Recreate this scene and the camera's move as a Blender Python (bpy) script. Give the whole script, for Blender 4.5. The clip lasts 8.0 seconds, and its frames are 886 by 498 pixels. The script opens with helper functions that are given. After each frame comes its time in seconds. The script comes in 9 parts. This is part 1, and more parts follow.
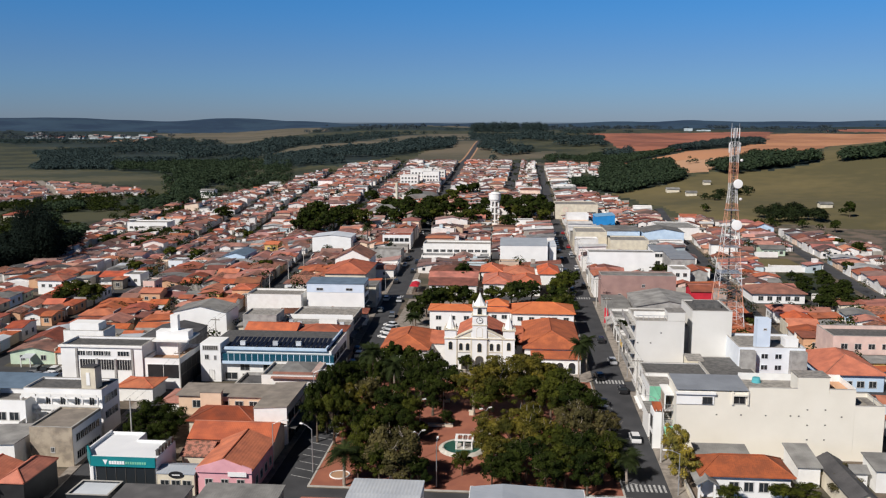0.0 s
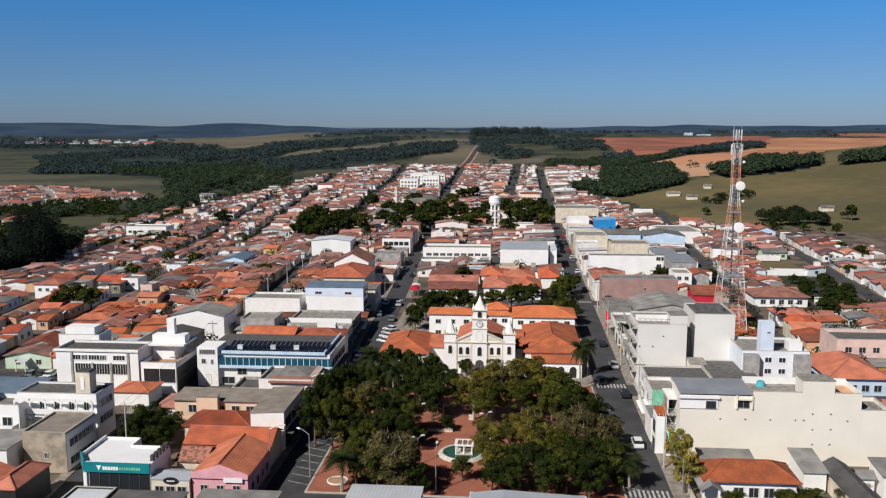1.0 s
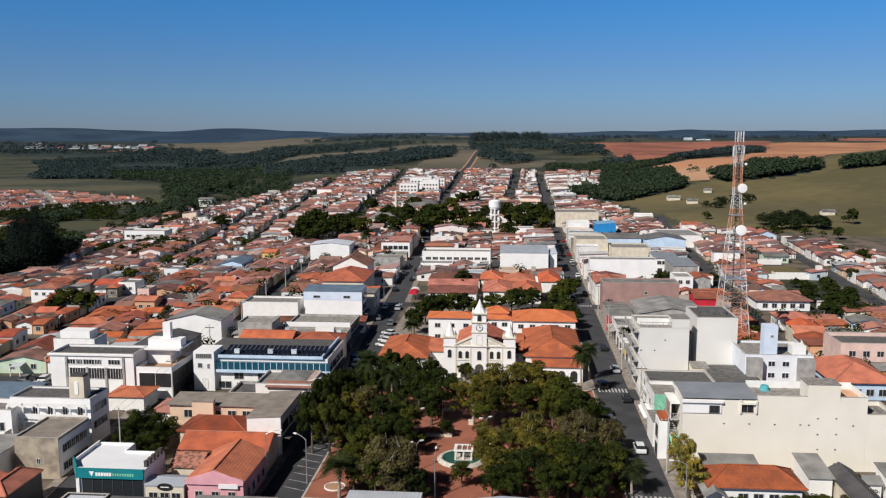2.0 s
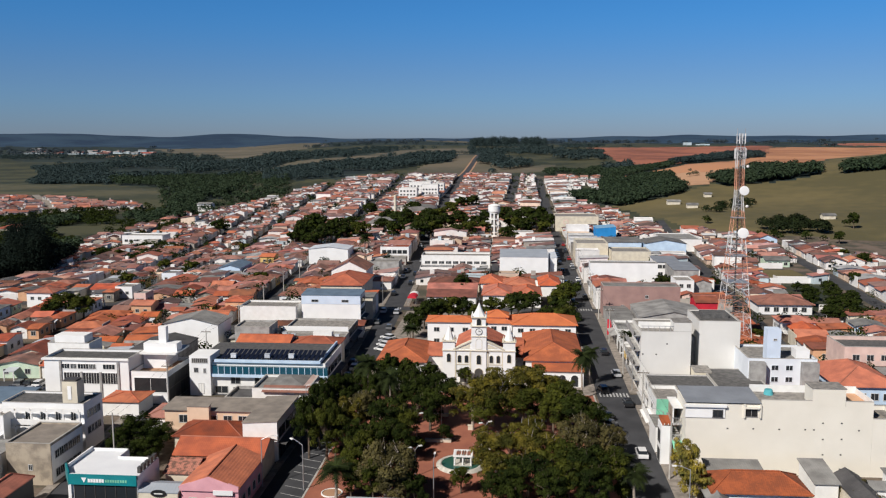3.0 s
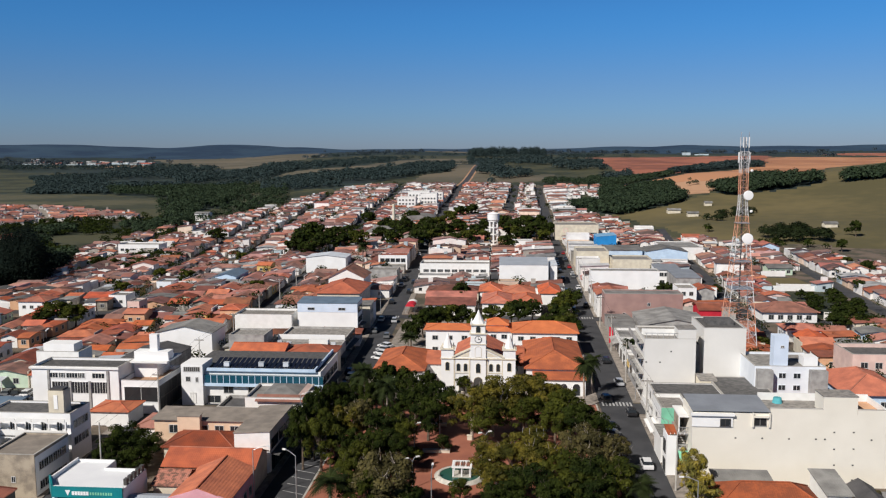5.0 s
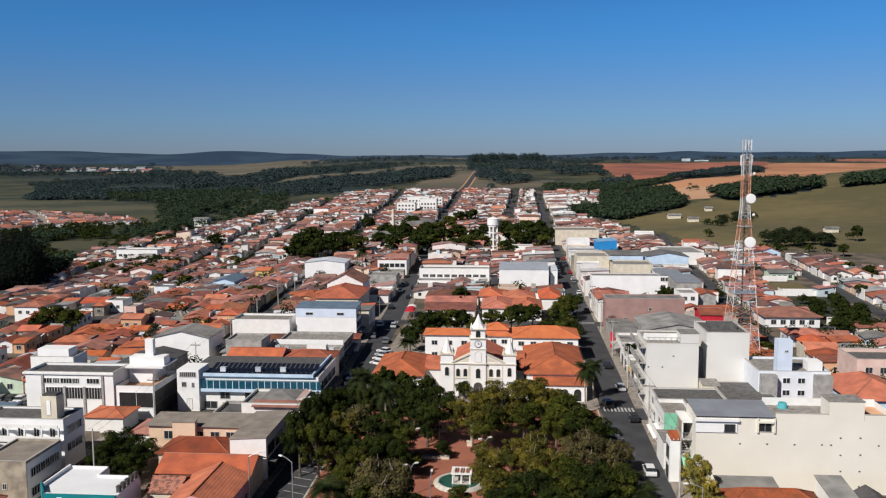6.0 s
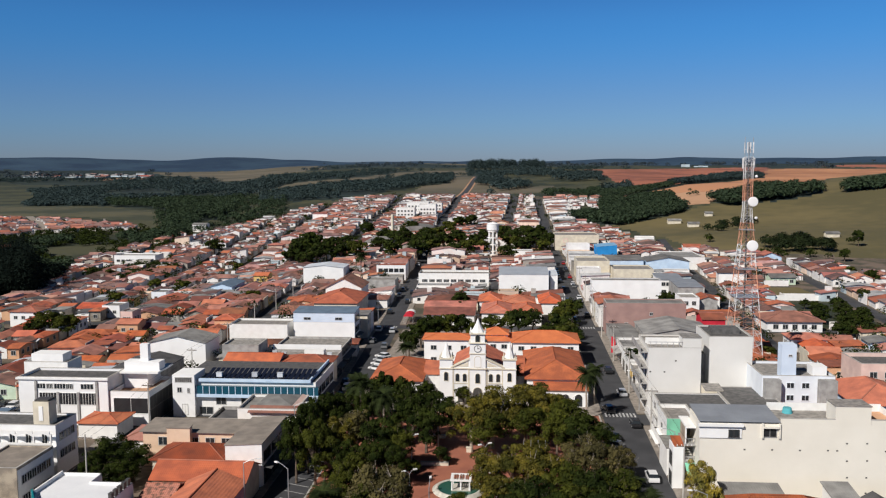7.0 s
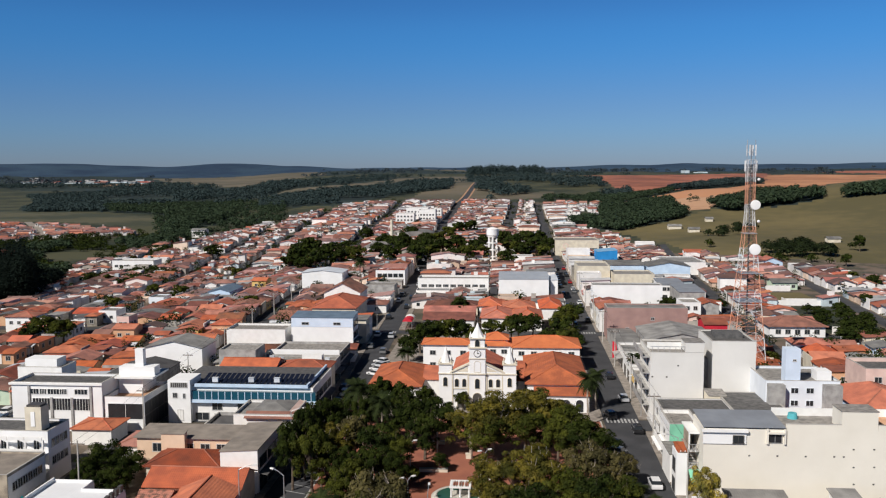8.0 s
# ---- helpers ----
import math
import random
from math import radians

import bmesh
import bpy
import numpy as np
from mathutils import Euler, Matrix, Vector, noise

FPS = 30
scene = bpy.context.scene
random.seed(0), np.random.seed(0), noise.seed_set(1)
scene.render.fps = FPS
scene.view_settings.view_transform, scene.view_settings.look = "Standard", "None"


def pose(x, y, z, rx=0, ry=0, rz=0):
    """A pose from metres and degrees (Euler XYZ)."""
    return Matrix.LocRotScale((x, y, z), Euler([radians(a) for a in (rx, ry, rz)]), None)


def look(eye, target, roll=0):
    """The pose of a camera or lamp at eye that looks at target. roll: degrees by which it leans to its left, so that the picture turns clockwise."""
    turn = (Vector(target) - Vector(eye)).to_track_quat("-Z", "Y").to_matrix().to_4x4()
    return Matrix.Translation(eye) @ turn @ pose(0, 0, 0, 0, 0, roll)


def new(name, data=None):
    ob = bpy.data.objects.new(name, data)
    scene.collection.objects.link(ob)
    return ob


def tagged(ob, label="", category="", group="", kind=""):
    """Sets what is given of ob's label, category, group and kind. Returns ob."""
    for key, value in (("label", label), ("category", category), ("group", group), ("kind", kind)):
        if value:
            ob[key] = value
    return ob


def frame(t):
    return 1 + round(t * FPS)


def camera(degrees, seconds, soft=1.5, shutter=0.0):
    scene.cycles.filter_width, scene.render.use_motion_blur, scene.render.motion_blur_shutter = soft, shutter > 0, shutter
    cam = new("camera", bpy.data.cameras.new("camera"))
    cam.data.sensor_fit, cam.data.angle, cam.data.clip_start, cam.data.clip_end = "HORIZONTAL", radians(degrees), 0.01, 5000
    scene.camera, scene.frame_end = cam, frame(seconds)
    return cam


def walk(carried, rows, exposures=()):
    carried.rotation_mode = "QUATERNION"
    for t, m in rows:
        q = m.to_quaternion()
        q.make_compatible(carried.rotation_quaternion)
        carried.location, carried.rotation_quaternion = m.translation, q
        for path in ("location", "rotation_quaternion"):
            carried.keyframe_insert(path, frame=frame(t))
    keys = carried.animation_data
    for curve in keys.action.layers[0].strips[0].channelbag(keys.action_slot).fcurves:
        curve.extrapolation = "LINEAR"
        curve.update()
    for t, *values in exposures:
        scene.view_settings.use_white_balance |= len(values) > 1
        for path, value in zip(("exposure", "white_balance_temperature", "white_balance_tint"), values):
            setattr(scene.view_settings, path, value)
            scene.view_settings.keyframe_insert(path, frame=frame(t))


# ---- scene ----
# camera and its flight: forward, slowly sinking, tilting up
cam = camera(56.14, 8.0, soft=1.2)
ROWS = [
    (0.0, 0.000, 0.000, 54.000, 4.700, -8.474, 0.017),
    (0.5, -0.001, 0.931, 53.642, 4.709, -8.320, 0.038),
    (1.0, -0.008, 1.865, 53.278, 4.708, -8.146, 0.072),
    (1.5, -0.022, 2.799, 52.907, 4.704, -7.972, 0.084),
    (3.0, -0.092, 5.619, 51.768, 4.650, -7.424, 0.145),
    (3.5, -0.123, 6.565, 51.382, 4.635, -7.240, 0.159),
    (4.0, -0.155, 7.514, 50.993, 4.629, -7.066, 0.185),
    (4.5, -0.188, 8.467, 50.603, 4.603, -6.885, 0.195),
    (6.0, -0.287, 11.352, 49.434, 4.572, -6.249, 0.239),
    (6.5, -0.317, 12.323, 49.047, 4.556, -6.033, 0.251),
    (7.0, -0.344, 13.300, 48.663, 4.536, -5.820, 0.279),
    (7.5, -0.367, 14.283, 48.282, 4.529, -5.604, 0.283),
    (8.0, -0.385, 15.271, 47.906, 4.520, -5.387, 0.288),
]
walk(cam, [(t, pose(x, y, z, 90 + pitch, roll, yaw)) for t, x, y, z, yaw, pitch, roll in ROWS],
     exposures=[(0.0, 0.08), (8.0, 0.08)])

# ---------------------------------------------------------------- light
SUN_ELEV, SUN_AZ = radians(41), radians(218)   # azimuth clockwise from +y
to_sun = Vector((math.sin(SUN_AZ) * math.cos(SUN_ELEV), math.cos(SUN_AZ) * math.cos(SUN_ELEV), math.sin(SUN_ELEV)))
world = bpy.data.worlds.new("world")
scene.world = world
world.use_nodes = True
wn, wl = world.node_tree.nodes, world.node_tree.links
wn.clear()
sky = wn.new("ShaderNodeTexSky")
sky.sky_type = "NISHITA"
sky.sun_disc = False
sky.sun_elevation, sky.sun_rotation = SUN_ELEV, SUN_AZ
sky.altitude, sky.air_density, sky.dust_density, sky.ozone_density = 700, 1.0, 0.4, 3.0
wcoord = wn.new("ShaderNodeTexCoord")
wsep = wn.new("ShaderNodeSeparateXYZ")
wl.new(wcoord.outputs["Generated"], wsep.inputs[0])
# Sky tint by height; overhead it is darkened to weaken fill light.
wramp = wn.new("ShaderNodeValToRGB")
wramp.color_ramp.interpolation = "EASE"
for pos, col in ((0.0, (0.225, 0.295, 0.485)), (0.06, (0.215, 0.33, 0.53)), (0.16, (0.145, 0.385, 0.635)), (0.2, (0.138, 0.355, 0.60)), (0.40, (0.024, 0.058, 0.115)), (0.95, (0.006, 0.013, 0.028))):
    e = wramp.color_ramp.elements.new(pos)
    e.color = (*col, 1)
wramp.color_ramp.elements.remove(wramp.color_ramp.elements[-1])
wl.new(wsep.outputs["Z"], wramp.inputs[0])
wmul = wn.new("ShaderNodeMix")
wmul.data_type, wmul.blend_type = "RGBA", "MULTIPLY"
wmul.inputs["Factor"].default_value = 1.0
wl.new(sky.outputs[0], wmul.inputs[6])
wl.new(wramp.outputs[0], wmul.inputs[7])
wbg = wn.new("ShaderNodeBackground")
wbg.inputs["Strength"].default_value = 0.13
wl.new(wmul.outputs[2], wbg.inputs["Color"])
wout = wn.new("ShaderNodeOutputWorld")
wl.new(wbg.outputs[0], wout.inputs[0])
sun = new("sun", bpy.data.lights.new("sun", "SUN"))
sun.data.energy, sun.data.angle, sun.data.color = 4.65, radians(0.55), (1.0, 0.945, 0.885)
sun.matrix_world = look(to_sun * 100, (0, 0, 0))

# ---------------------------------------------------------------- materials


def mat(name, col, col2=None, rough=0.85, scale=0.6, fine=14.0, metal=0.0, bump=0.25, contrast=0.5, rnd=0.0, tiles=0.0, rows=0.0, island=0.0, spec=0.3):
    """Two-scale noise between two colours in world metres, optional ribs along the slope, and a shift from piece to piece."""
    m = bpy.data.materials.new(name)
    m.use_nodes = True
    n, l = m.node_tree.nodes, m.node_tree.links
    b = n["Principled BSDF"]
    b.inputs["Roughness"].default_value, b.inputs["Metallic"].default_value = rough, metal
    b.inputs["Specular IOR Level"].default_value = spec
    geo = n.new("ShaderNodeNewGeometry")
    n1, n2 = n.new("ShaderNodeTexNoise"), n.new("ShaderNodeTexNoise")
    for k, sc, de in ((n1, scale, 5), (n2, fine, 3)):
        k.inputs["Scale"].default_value, k.inputs["Detail"].default_value = sc, de
        l.new(geo.outputs["Position"], k.inputs["Vector"])
    add = n.new("ShaderNodeMath")
    add.operation = "MULTIPLY_ADD"
    add.inputs[1].default_value, = (0.35,)
    l.new(n2.outputs[0], add.inputs[0])
    l.new(n1.outputs[0], add.inputs[2])
    fac = n.new("ShaderNodeMapRange")
    fac.inputs[1].default_value, fac.inputs[2].default_value = 0.675 - 0.25 * (1.2 - contrast), 0.675 + 0.25 * (1.2 - contrast)
    l.new(add.outputs[0], fac.inputs[0])
    mix = n.new("ShaderNodeMix")
    mix.data_type = "RGBA"
    c2 = col2 or tuple(0.72 * c for c in col)
    mix.inputs[6].default_value, mix.inputs[7].default_value = (*col, 1), (*c2, 1)
    l.new(fac.outputs[0], mix.inputs[0])
    out, height = mix.outputs[2], add.outputs[0]
    if tiles or rows:
        uv = n.new("ShaderNodeUVMap")
        sep = n.new("ShaderNodeSeparateXYZ")
        l.new(uv.outputs[0], sep.inputs[0])
        waves = []
        for axis, period in (("X", tiles), ("Y", rows)):
            if period:
                w = n.new("ShaderNodeMath")
                w.operation = "MULTIPLY"
                w.inputs[1].default_value = 2 * math.pi / period
                l.new(sep.outputs[axis], w.inputs[0])
                s = n.new("ShaderNodeMath")
                s.operation = "SINE"
                l.new(w.outputs[0], s.inputs[0])
                waves.append(s.outputs[0])
        tot = waves[0]
        if len(waves) == 2:
            a = n.new("ShaderNodeMath")
            a.operation = "ADD"
            l.new(waves[0], a.inputs[0])
            l.new(waves[1], a.inputs[1])
            tot = a.outputs[0]
        h = n.new("ShaderNodeMath")
        h.operation = "MULTIPLY_ADD"
        h.inputs[1].default_value = 0.5
        l.new(tot, h.inputs[0])
        l.new(height, h.inputs[2])
        height = h.outputs[0]
    if rnd or island:
        hsv = n.new("ShaderNodeHueSaturation")
        src = n.new("ShaderNodeObjectInfo").outputs["Random"] if rnd else geo.outputs["Random Per Island"]
        amount = rnd or island
        for sock, lo, hi, mul in (("Value", 1 - 0.5 * amount, 1 + 0.45 * amount, 1), ("Saturation", 1 - 0.3 * amount, 1 + 0.12 * amount, 7.31), ("Hue", 0.5 - 0.010 * amount, 0.5 + 0.006 * amount, 3.17)):
            q = n.new("ShaderNodeMath")
            q.operation = "MULTIPLY"
            q.inputs[1].default_value = mul
            l.new(src, q.inputs[0])
            fr = n.new("ShaderNodeMath")
            fr.operation = "FRACT"
            l.new(q.outputs[0], fr.inputs[0])
            r = n.new("ShaderNodeMapRange")
            r.inputs[3].default_value, r.inputs[4].default_value = lo, hi
            l.new(fr.outputs[0] if mul != 1 else src, r.inputs[0])
            l.new(r.outputs[0], hsv.inputs[sock])
        l.new(out, hsv.inputs["Color"])
        out = hsv.outputs[0]
    l.new(out, b.inputs["Base Color"])
    if bump:
        bp = n.new("ShaderNodeBump")
        bp.inputs["Strength"].default_value, bp.inputs["Distance"].default_value = bump, 0.05
        l.new(height, bp.inputs["Height"])
        l.new(bp.outputs[0], b.inputs["Normal"])
    return m


M = {}
M["tile_orange"] = mat("tile_orange", (0.56, 0.16, 0.070), (0.36, 0.105, 0.055), scale=0.5, tiles=0.3, rows=0.45, rnd=0.5, bump=0.3)
M["tile_red"] = mat("tile_red", (0.42, 0.125, 0.068), (0.23, 0.078, 0.050), scale=0.4, tiles=0.3, rows=0.45, rnd=0.8, bump=0.3)
M["tile_aged"] = mat("tile_aged", (0.50, 0.145, 0.06), (0.34, 0.10, 0.048), scale=0.35, fine=3, tiles=0.3, rows=0.45, bump=0.3, contrast=0.75)
M["tile_deep"] = mat("tile_deep", (0.38, 0.10, 0.038), (0.24, 0.07, 0.032), scale=0.5, fine=4, tiles=0.3, rows=0.45, bump=0.3, contrast=0.7)
M["tile_new"] = mat("tile_new", (0.66, 0.20, 0.075), (0.52, 0.15, 0.06), scale=0.4, tiles=0.3, rows=0.45, bump=0.3, contrast=0.5)
M["slate_blue"] = mat("blue_grey_sheet", (0.14, 0.20, 0.27), (0.10, 0.145, 0.20), scale=0.4, tiles=0.5, bump=0.3)
M["tile_brown"] = mat("tile_brown", (0.26, 0.10, 0.06), (0.12, 0.06, 0.045), scale=0.4, tiles=0.3, rows=0.45, rnd=0.8, bump=0.5)
M["tile_mossy"] = mat("tile_mossy", (0.40, 0.15, 0.09), (0.15, 0.075, 0.05), scale=1.6, tiles=0.3, rows=0.45, rnd=0.4, bump=0.6, contrast=0.9)
M["fibre"] = mat("fibre_cement", (0.27, 0.265, 0.25), (0.15, 0.145, 0.14), scale=0.35, tiles=0.35, rnd=0.6, bump=0.4)
M["fibre_dark"] = mat("fibre_cement_dark", (0.13, 0.125, 0.125), (0.07, 0.068, 0.07), scale=0.35, tiles=0.35, rnd=0.4, bump=0.4)
M["metal_roof"] = mat("metal_roof", (0.62, 0.65, 0.68), (0.50, 0.53, 0.57), rough=0.5, scale=0.3, tiles=0.5, rnd=0.3, bump=0.3, spec=0.5)
M["metal_grey"] = mat("metal_roof_grey", (0.40, 0.43, 0.47), (0.33, 0.36, 0.40), rough=0.5, scale=0.3, tiles=0.5, bump=0.3, spec=0.5)
M["slab"] = mat("roof_slab", (0.32, 0.30, 0.27), (0.17, 0.16, 0.15), scale=1.3, rnd=0.5, contrast=0.5)
M["slab_dark"] = mat("roof_slab_dark", (0.14, 0.135, 0.13), (0.075, 0.075, 0.075), scale=1.3, rnd=0.3, contrast=0.5)
M["white"] = mat("white_paint", (0.85, 0.845, 0.82), (0.76, 0.75, 0.72), scale=0.9, contrast=0.3, bump=0.1)
M["white_pure"] = mat("fresh_white_paint", (0.88, 0.88, 0.87), (0.78, 0.78, 0.77), scale=0.3, contrast=0.3, bump=0.08)
M["cream"] = mat("cream_paint", (0.74, 0.68, 0.54), (0.58, 0.52, 0.42), scale=0.5, contrast=0.5, bump=0.1)
M["beige"] = mat("beige_render", (0.80, 0.76, 0.67), (0.74, 0.70, 0.61), scale=0.25, contrast=0.4, bump=0.1)
M["pale_grey"] = mat("pale_grey_render", (0.74, 0.725, 0.69), (0.66, 0.645, 0.61), scale=0.2, contrast=0.3, bump=0.06)
M["white_sheet"] = mat("white_sheet_roof", (0.84, 0.85, 0.86), (0.76, 0.77, 0.79), rough=0.5, scale=0.3, tiles=0.5, bump=0.15)
M["blue_sheet"] = mat("blue_grey_sheet", (0.27, 0.29, 0.32), (0.21, 0.225, 0.25), rough=0.6, scale=0.3, tiles=0.5, bump=0.2)
M["roof_tan"] = mat("tan_roof_membrane", (0.30, 0.26, 0.22), (0.20, 0.175, 0.15), scale=0.5, contrast=0.5)
M["grey_wall"] = mat("grey_render", (0.42, 0.41, 0.39), (0.27, 0.26, 0.25), scale=0.6, contrast=0.7, bump=0.2)
M["concrete"] = mat("raw_concrete", (0.34, 0.31, 0.26), (0.20, 0.18, 0.15), scale=0.8, contrast=0.8, bump=0.3)
M["pink"] = mat("pink_paint", (0.80, 0.42, 0.46), (0.66, 0.33, 0.37), scale=0.5, bump=0.1)
M["pale_pink"] = mat("pale_pink_paint", (0.76, 0.57, 0.50), (0.62, 0.45, 0.40), scale=0.5, bump=0.1)
M["peach"] = mat("peach_paint", (0.70, 0.42, 0.25), (0.58, 0.33, 0.20), scale=0.5, bump=0.1)
M["light_peach"] = mat("light_peach_paint", (0.78, 0.57, 0.41), (0.66, 0.47, 0.33), scale=0.5, bump=0.1)
M["yellow"] = mat("yellow_paint", (0.78, 0.55, 0.20), (0.66, 0.45, 0.17), scale=0.5, bump=0.1)
M["blue_white"] = mat("bluish_white_paint", (0.80, 0.84, 0.88), (0.70, 0.74, 0.79), scale=0.4, contrast=0.4, bump=0.08)
M["tower_blue"] = mat("faded_blue_paint", (0.66, 0.75, 0.87), (0.58, 0.67, 0.79), scale=0.4, contrast=0.4, bump=0.08)
# Dirty brown render; inside the gallery it serves as painted shade.
M["stain_shade_render"] = mat("stain_shade_brown_render", (0.44, 0.37, 0.28), (0.25, 0.21, 0.165), scale=0.5, contrast=0.8, bump=0.15)
M["pale_blue"] = mat("pale_blue_paint", (0.58, 0.72, 0.86), (0.46, 0.59, 0.74), scale=0.4, bump=0.1)
M["blue"] = mat("blue_paint", (0.22, 0.42, 0.62), (0.17, 0.33, 0.5), scale=0.4, bump=0.1)
M["vivid_blue"] = mat("vivid_blue_paint", (0.03, 0.28, 0.66), (0.02, 0.22, 0.52), scale=0.4, bump=0.05)
M["teal"] = mat("teal_cladding", (0.01, 0.24, 0.26), (0.01, 0.19, 0.21), rough=0.4, bump=0.03)
M["green_wall"] = mat("green_paint", (0.24, 0.62, 0.42), (0.2, 0.5, 0.34), scale=0.6, bump=0.1)
M["pale_green"] = mat("pale_green_paint", (0.60, 0.72, 0.56), (0.48, 0.6, 0.46), scale=0.6, bump=0.1)
M["red"] = mat("red_paint", (0.62, 0.03, 0.05), (0.45, 0.02, 0.04), scale=0.6, bump=0.05)
M["mauve"] = mat("mauve_paint", (0.40, 0.25, 0.22), (0.32, 0.20, 0.18), scale=0.4, bump=0.1)
# Real black cladding; also painted shade where it fills openings.
M["black_wall_and_shade"] = mat("black_cladding_and_shade", (0.03, 0.03, 0.032), (0.018, 0.018, 0.02), bump=0.05, rough=0.5)
M["asphalt"] = mat("asphalt", (0.066, 0.067, 0.072), (0.046, 0.047, 0.051), scale=0.25, fine=6, contrast=0.6, bump=0.15)
M["pavement"] = mat("pavement", (0.33, 0.29, 0.25), (0.2, 0.175, 0.15), scale=0.8, contrast=0.7)
M["red_paving"] = mat("red_paving", (0.37, 0.14, 0.085), (0.27, 0.10, 0.068), scale=0.3, fine=5, contrast=0.4, bump=0.1)
M["kerb"] = mat("kerb_stone", (0.5, 0.48, 0.44), (0.36, 0.34, 0.31))
M["paint_line"] = mat("road_paint", (0.55, 0.55, 0.54), (0.28, 0.28, 0.28), scale=2.0, contrast=0.7, bump=0.02)
M["yard"] = mat("yard_ground", (0.17, 0.13, 0.10), (0.075, 0.07, 0.05), scale=0.12, fine=1.5, contrast=0.8)
M["dark_metal"] = mat("dark_metal", (0.08, 0.08, 0.085), rough=0.5, bump=0.02)
M["galv"] = mat("galvanised_steel", (0.55, 0.56, 0.57), rough=0.45, metal=0.6, bump=0.02)
M["teal_tank"] = mat("turquoise_plastic", (0.12, 0.5, 0.55), bump=0.02)
M["tower_red"] = mat("tower_red_paint", (0.78, 0.38, 0.25), rough=0.6, bump=0.0)
M["tower_white"] = mat("tower_white_paint", (0.78, 0.78, 0.78), rough=0.6, bump=0.0)
M["frame"] = mat("window_frame_paint", (0.62, 0.61, 0.59), rough=0.5, bump=0.0)
M["dark_frame"] = mat("dark_window_frame", (0.09, 0.085, 0.08), rough=0.5, bump=0.0)
M["bark"] = mat("bark", (0.17, 0.13, 0.095), (0.08, 0.06, 0.045), scale=2.0, fine=20, bump=0.6)
M["pale_bark"] = mat("pale_bark", (0.42, 0.36, 0.30), (0.25, 0.21, 0.17), scale=2.0, fine=20, bump=0.5)
M["rubber"] = mat("rubber", (0.02, 0.02, 0.02), rough=0.8, bump=0.0)
M["skin_stone"] = mat("pale_stone", (0.6, 0.57, 0.5), (0.42, 0.4, 0.35), scale=1.5)


def glass(name, col, rough=0.08):
    m = bpy.data.materials.new(name)
    m.use_nodes = True
    b = m.node_tree.nodes["Principled BSDF"]
    b.inputs["Base Color"].default_value = (*col, 1)
    b.inputs["Roughness"].default_value = rough
    b.inputs["Specular IOR Level"].default_value = 0.6
    return m


M["glass"] = glass("dark_window_glass", (0.025, 0.03, 0.035))
M["blue_glass"] = glass("blue_tinted_glass", (0.013, 0.075, 0.115))
M["solar"] = glass("solar_panel_glass", (0.012, 0.016, 0.03), 0.15)
M["water"] = glass("pool_water", (0.03, 0.10, 0.075), 0.05)


def foliage(name, col, col2, var=0.5):
    """Leaves: a shift of colour from leaf to leaf and from tree to tree, a little light through them."""
    m = mat(name, col, col2, rough=0.8, scale=0.35, fine=2.0, bump=0.0, island=var, contrast=0.7, spec=0.04)
    n, l = m.node_tree.nodes, m.node_tree.links
    b = n["Principled BSDF"]
    src = b.inputs["Base Color"].links[0].from_socket
    tr = n.new("ShaderNodeBsdfTranslucent")
    l.new(src, tr.inputs["Color"])
    mx = n.new("ShaderNodeMixShader")
    mx.inputs[0].default_value = 0.1
    out = n["Material Output"]
    l.new(b.outputs[0], mx.inputs[1])
    l.new(tr.outputs[0], mx.inputs[2])
    l.new(mx.outputs[0], out.inputs[0])
    return m


M["leaf_green"] = foliage("green_leaves", (0.074, 0.082, 0.012), (0.026, 0.034, 0.006), 0.35)
M["leaf_olive"] = foliage("olive_leaves", (0.150, 0.122, 0.018), (0.046, 0.048, 0.010), 0.35)
M["leaf_dry"] = foliage("dry_leaves", (0.118, 0.100, 0.036), (0.054, 0.049, 0.020), 0.4)
M["leaf_dark"] = foliage("dark_leaves", (0.034, 0.046, 0.008), (0.013, 0.021, 0.005), 0.35)
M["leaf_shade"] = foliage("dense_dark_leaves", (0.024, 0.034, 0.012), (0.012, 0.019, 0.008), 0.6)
M["leaf_yellow"] = foliage("yellow_leaves", (0.34, 0.26, 0.035), (0.14, 0.13, 0.03))
M["leaf_palm"] = foliage("palm_leaves", (0.034, 0.046, 0.014), (0.018, 0.027, 0.009))
# Far leaves: green shifted to blue in the colour to imitate distance haze.
M["leaf_far_haze"] = foliage("hazy_wood_leaves", (0.042, 0.063, 0.060), (0.031, 0.049, 0.050), 0.35)
M["leaf_valley"] = foliage("valley_wood_leaves", (0.044, 0.066, 0.034), (0.024, 0.040, 0.023), 0.5)
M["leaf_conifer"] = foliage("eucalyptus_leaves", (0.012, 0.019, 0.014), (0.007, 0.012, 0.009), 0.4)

M["meadow"] = mat("meadow_grass", (0.160, 0.130, 0.058), (0.100, 0.088, 0.042), scale=0.008, fine=0.09, contrast=0.75, bump=0.0)
M["dry_grass"] = mat("dry_grass", (0.155, 0.130, 0.090), (0.095, 0.088, 0.060), scale=0.007, fine=0.06, contrast=0.7, bump=0.0)
M["dull_grass"] = mat("dull_pasture_grass", (0.100, 0.094, 0.054), (0.052, 0.057, 0.034), scale=0.01, fine=0.08, contrast=0.85, bump=0.0)
M["scrub"] = mat("scrub_grass", (0.072, 0.072, 0.038), (0.030, 0.037, 0.022), scale=0.015, fine=0.12, contrast=0.9, bump=0.0)
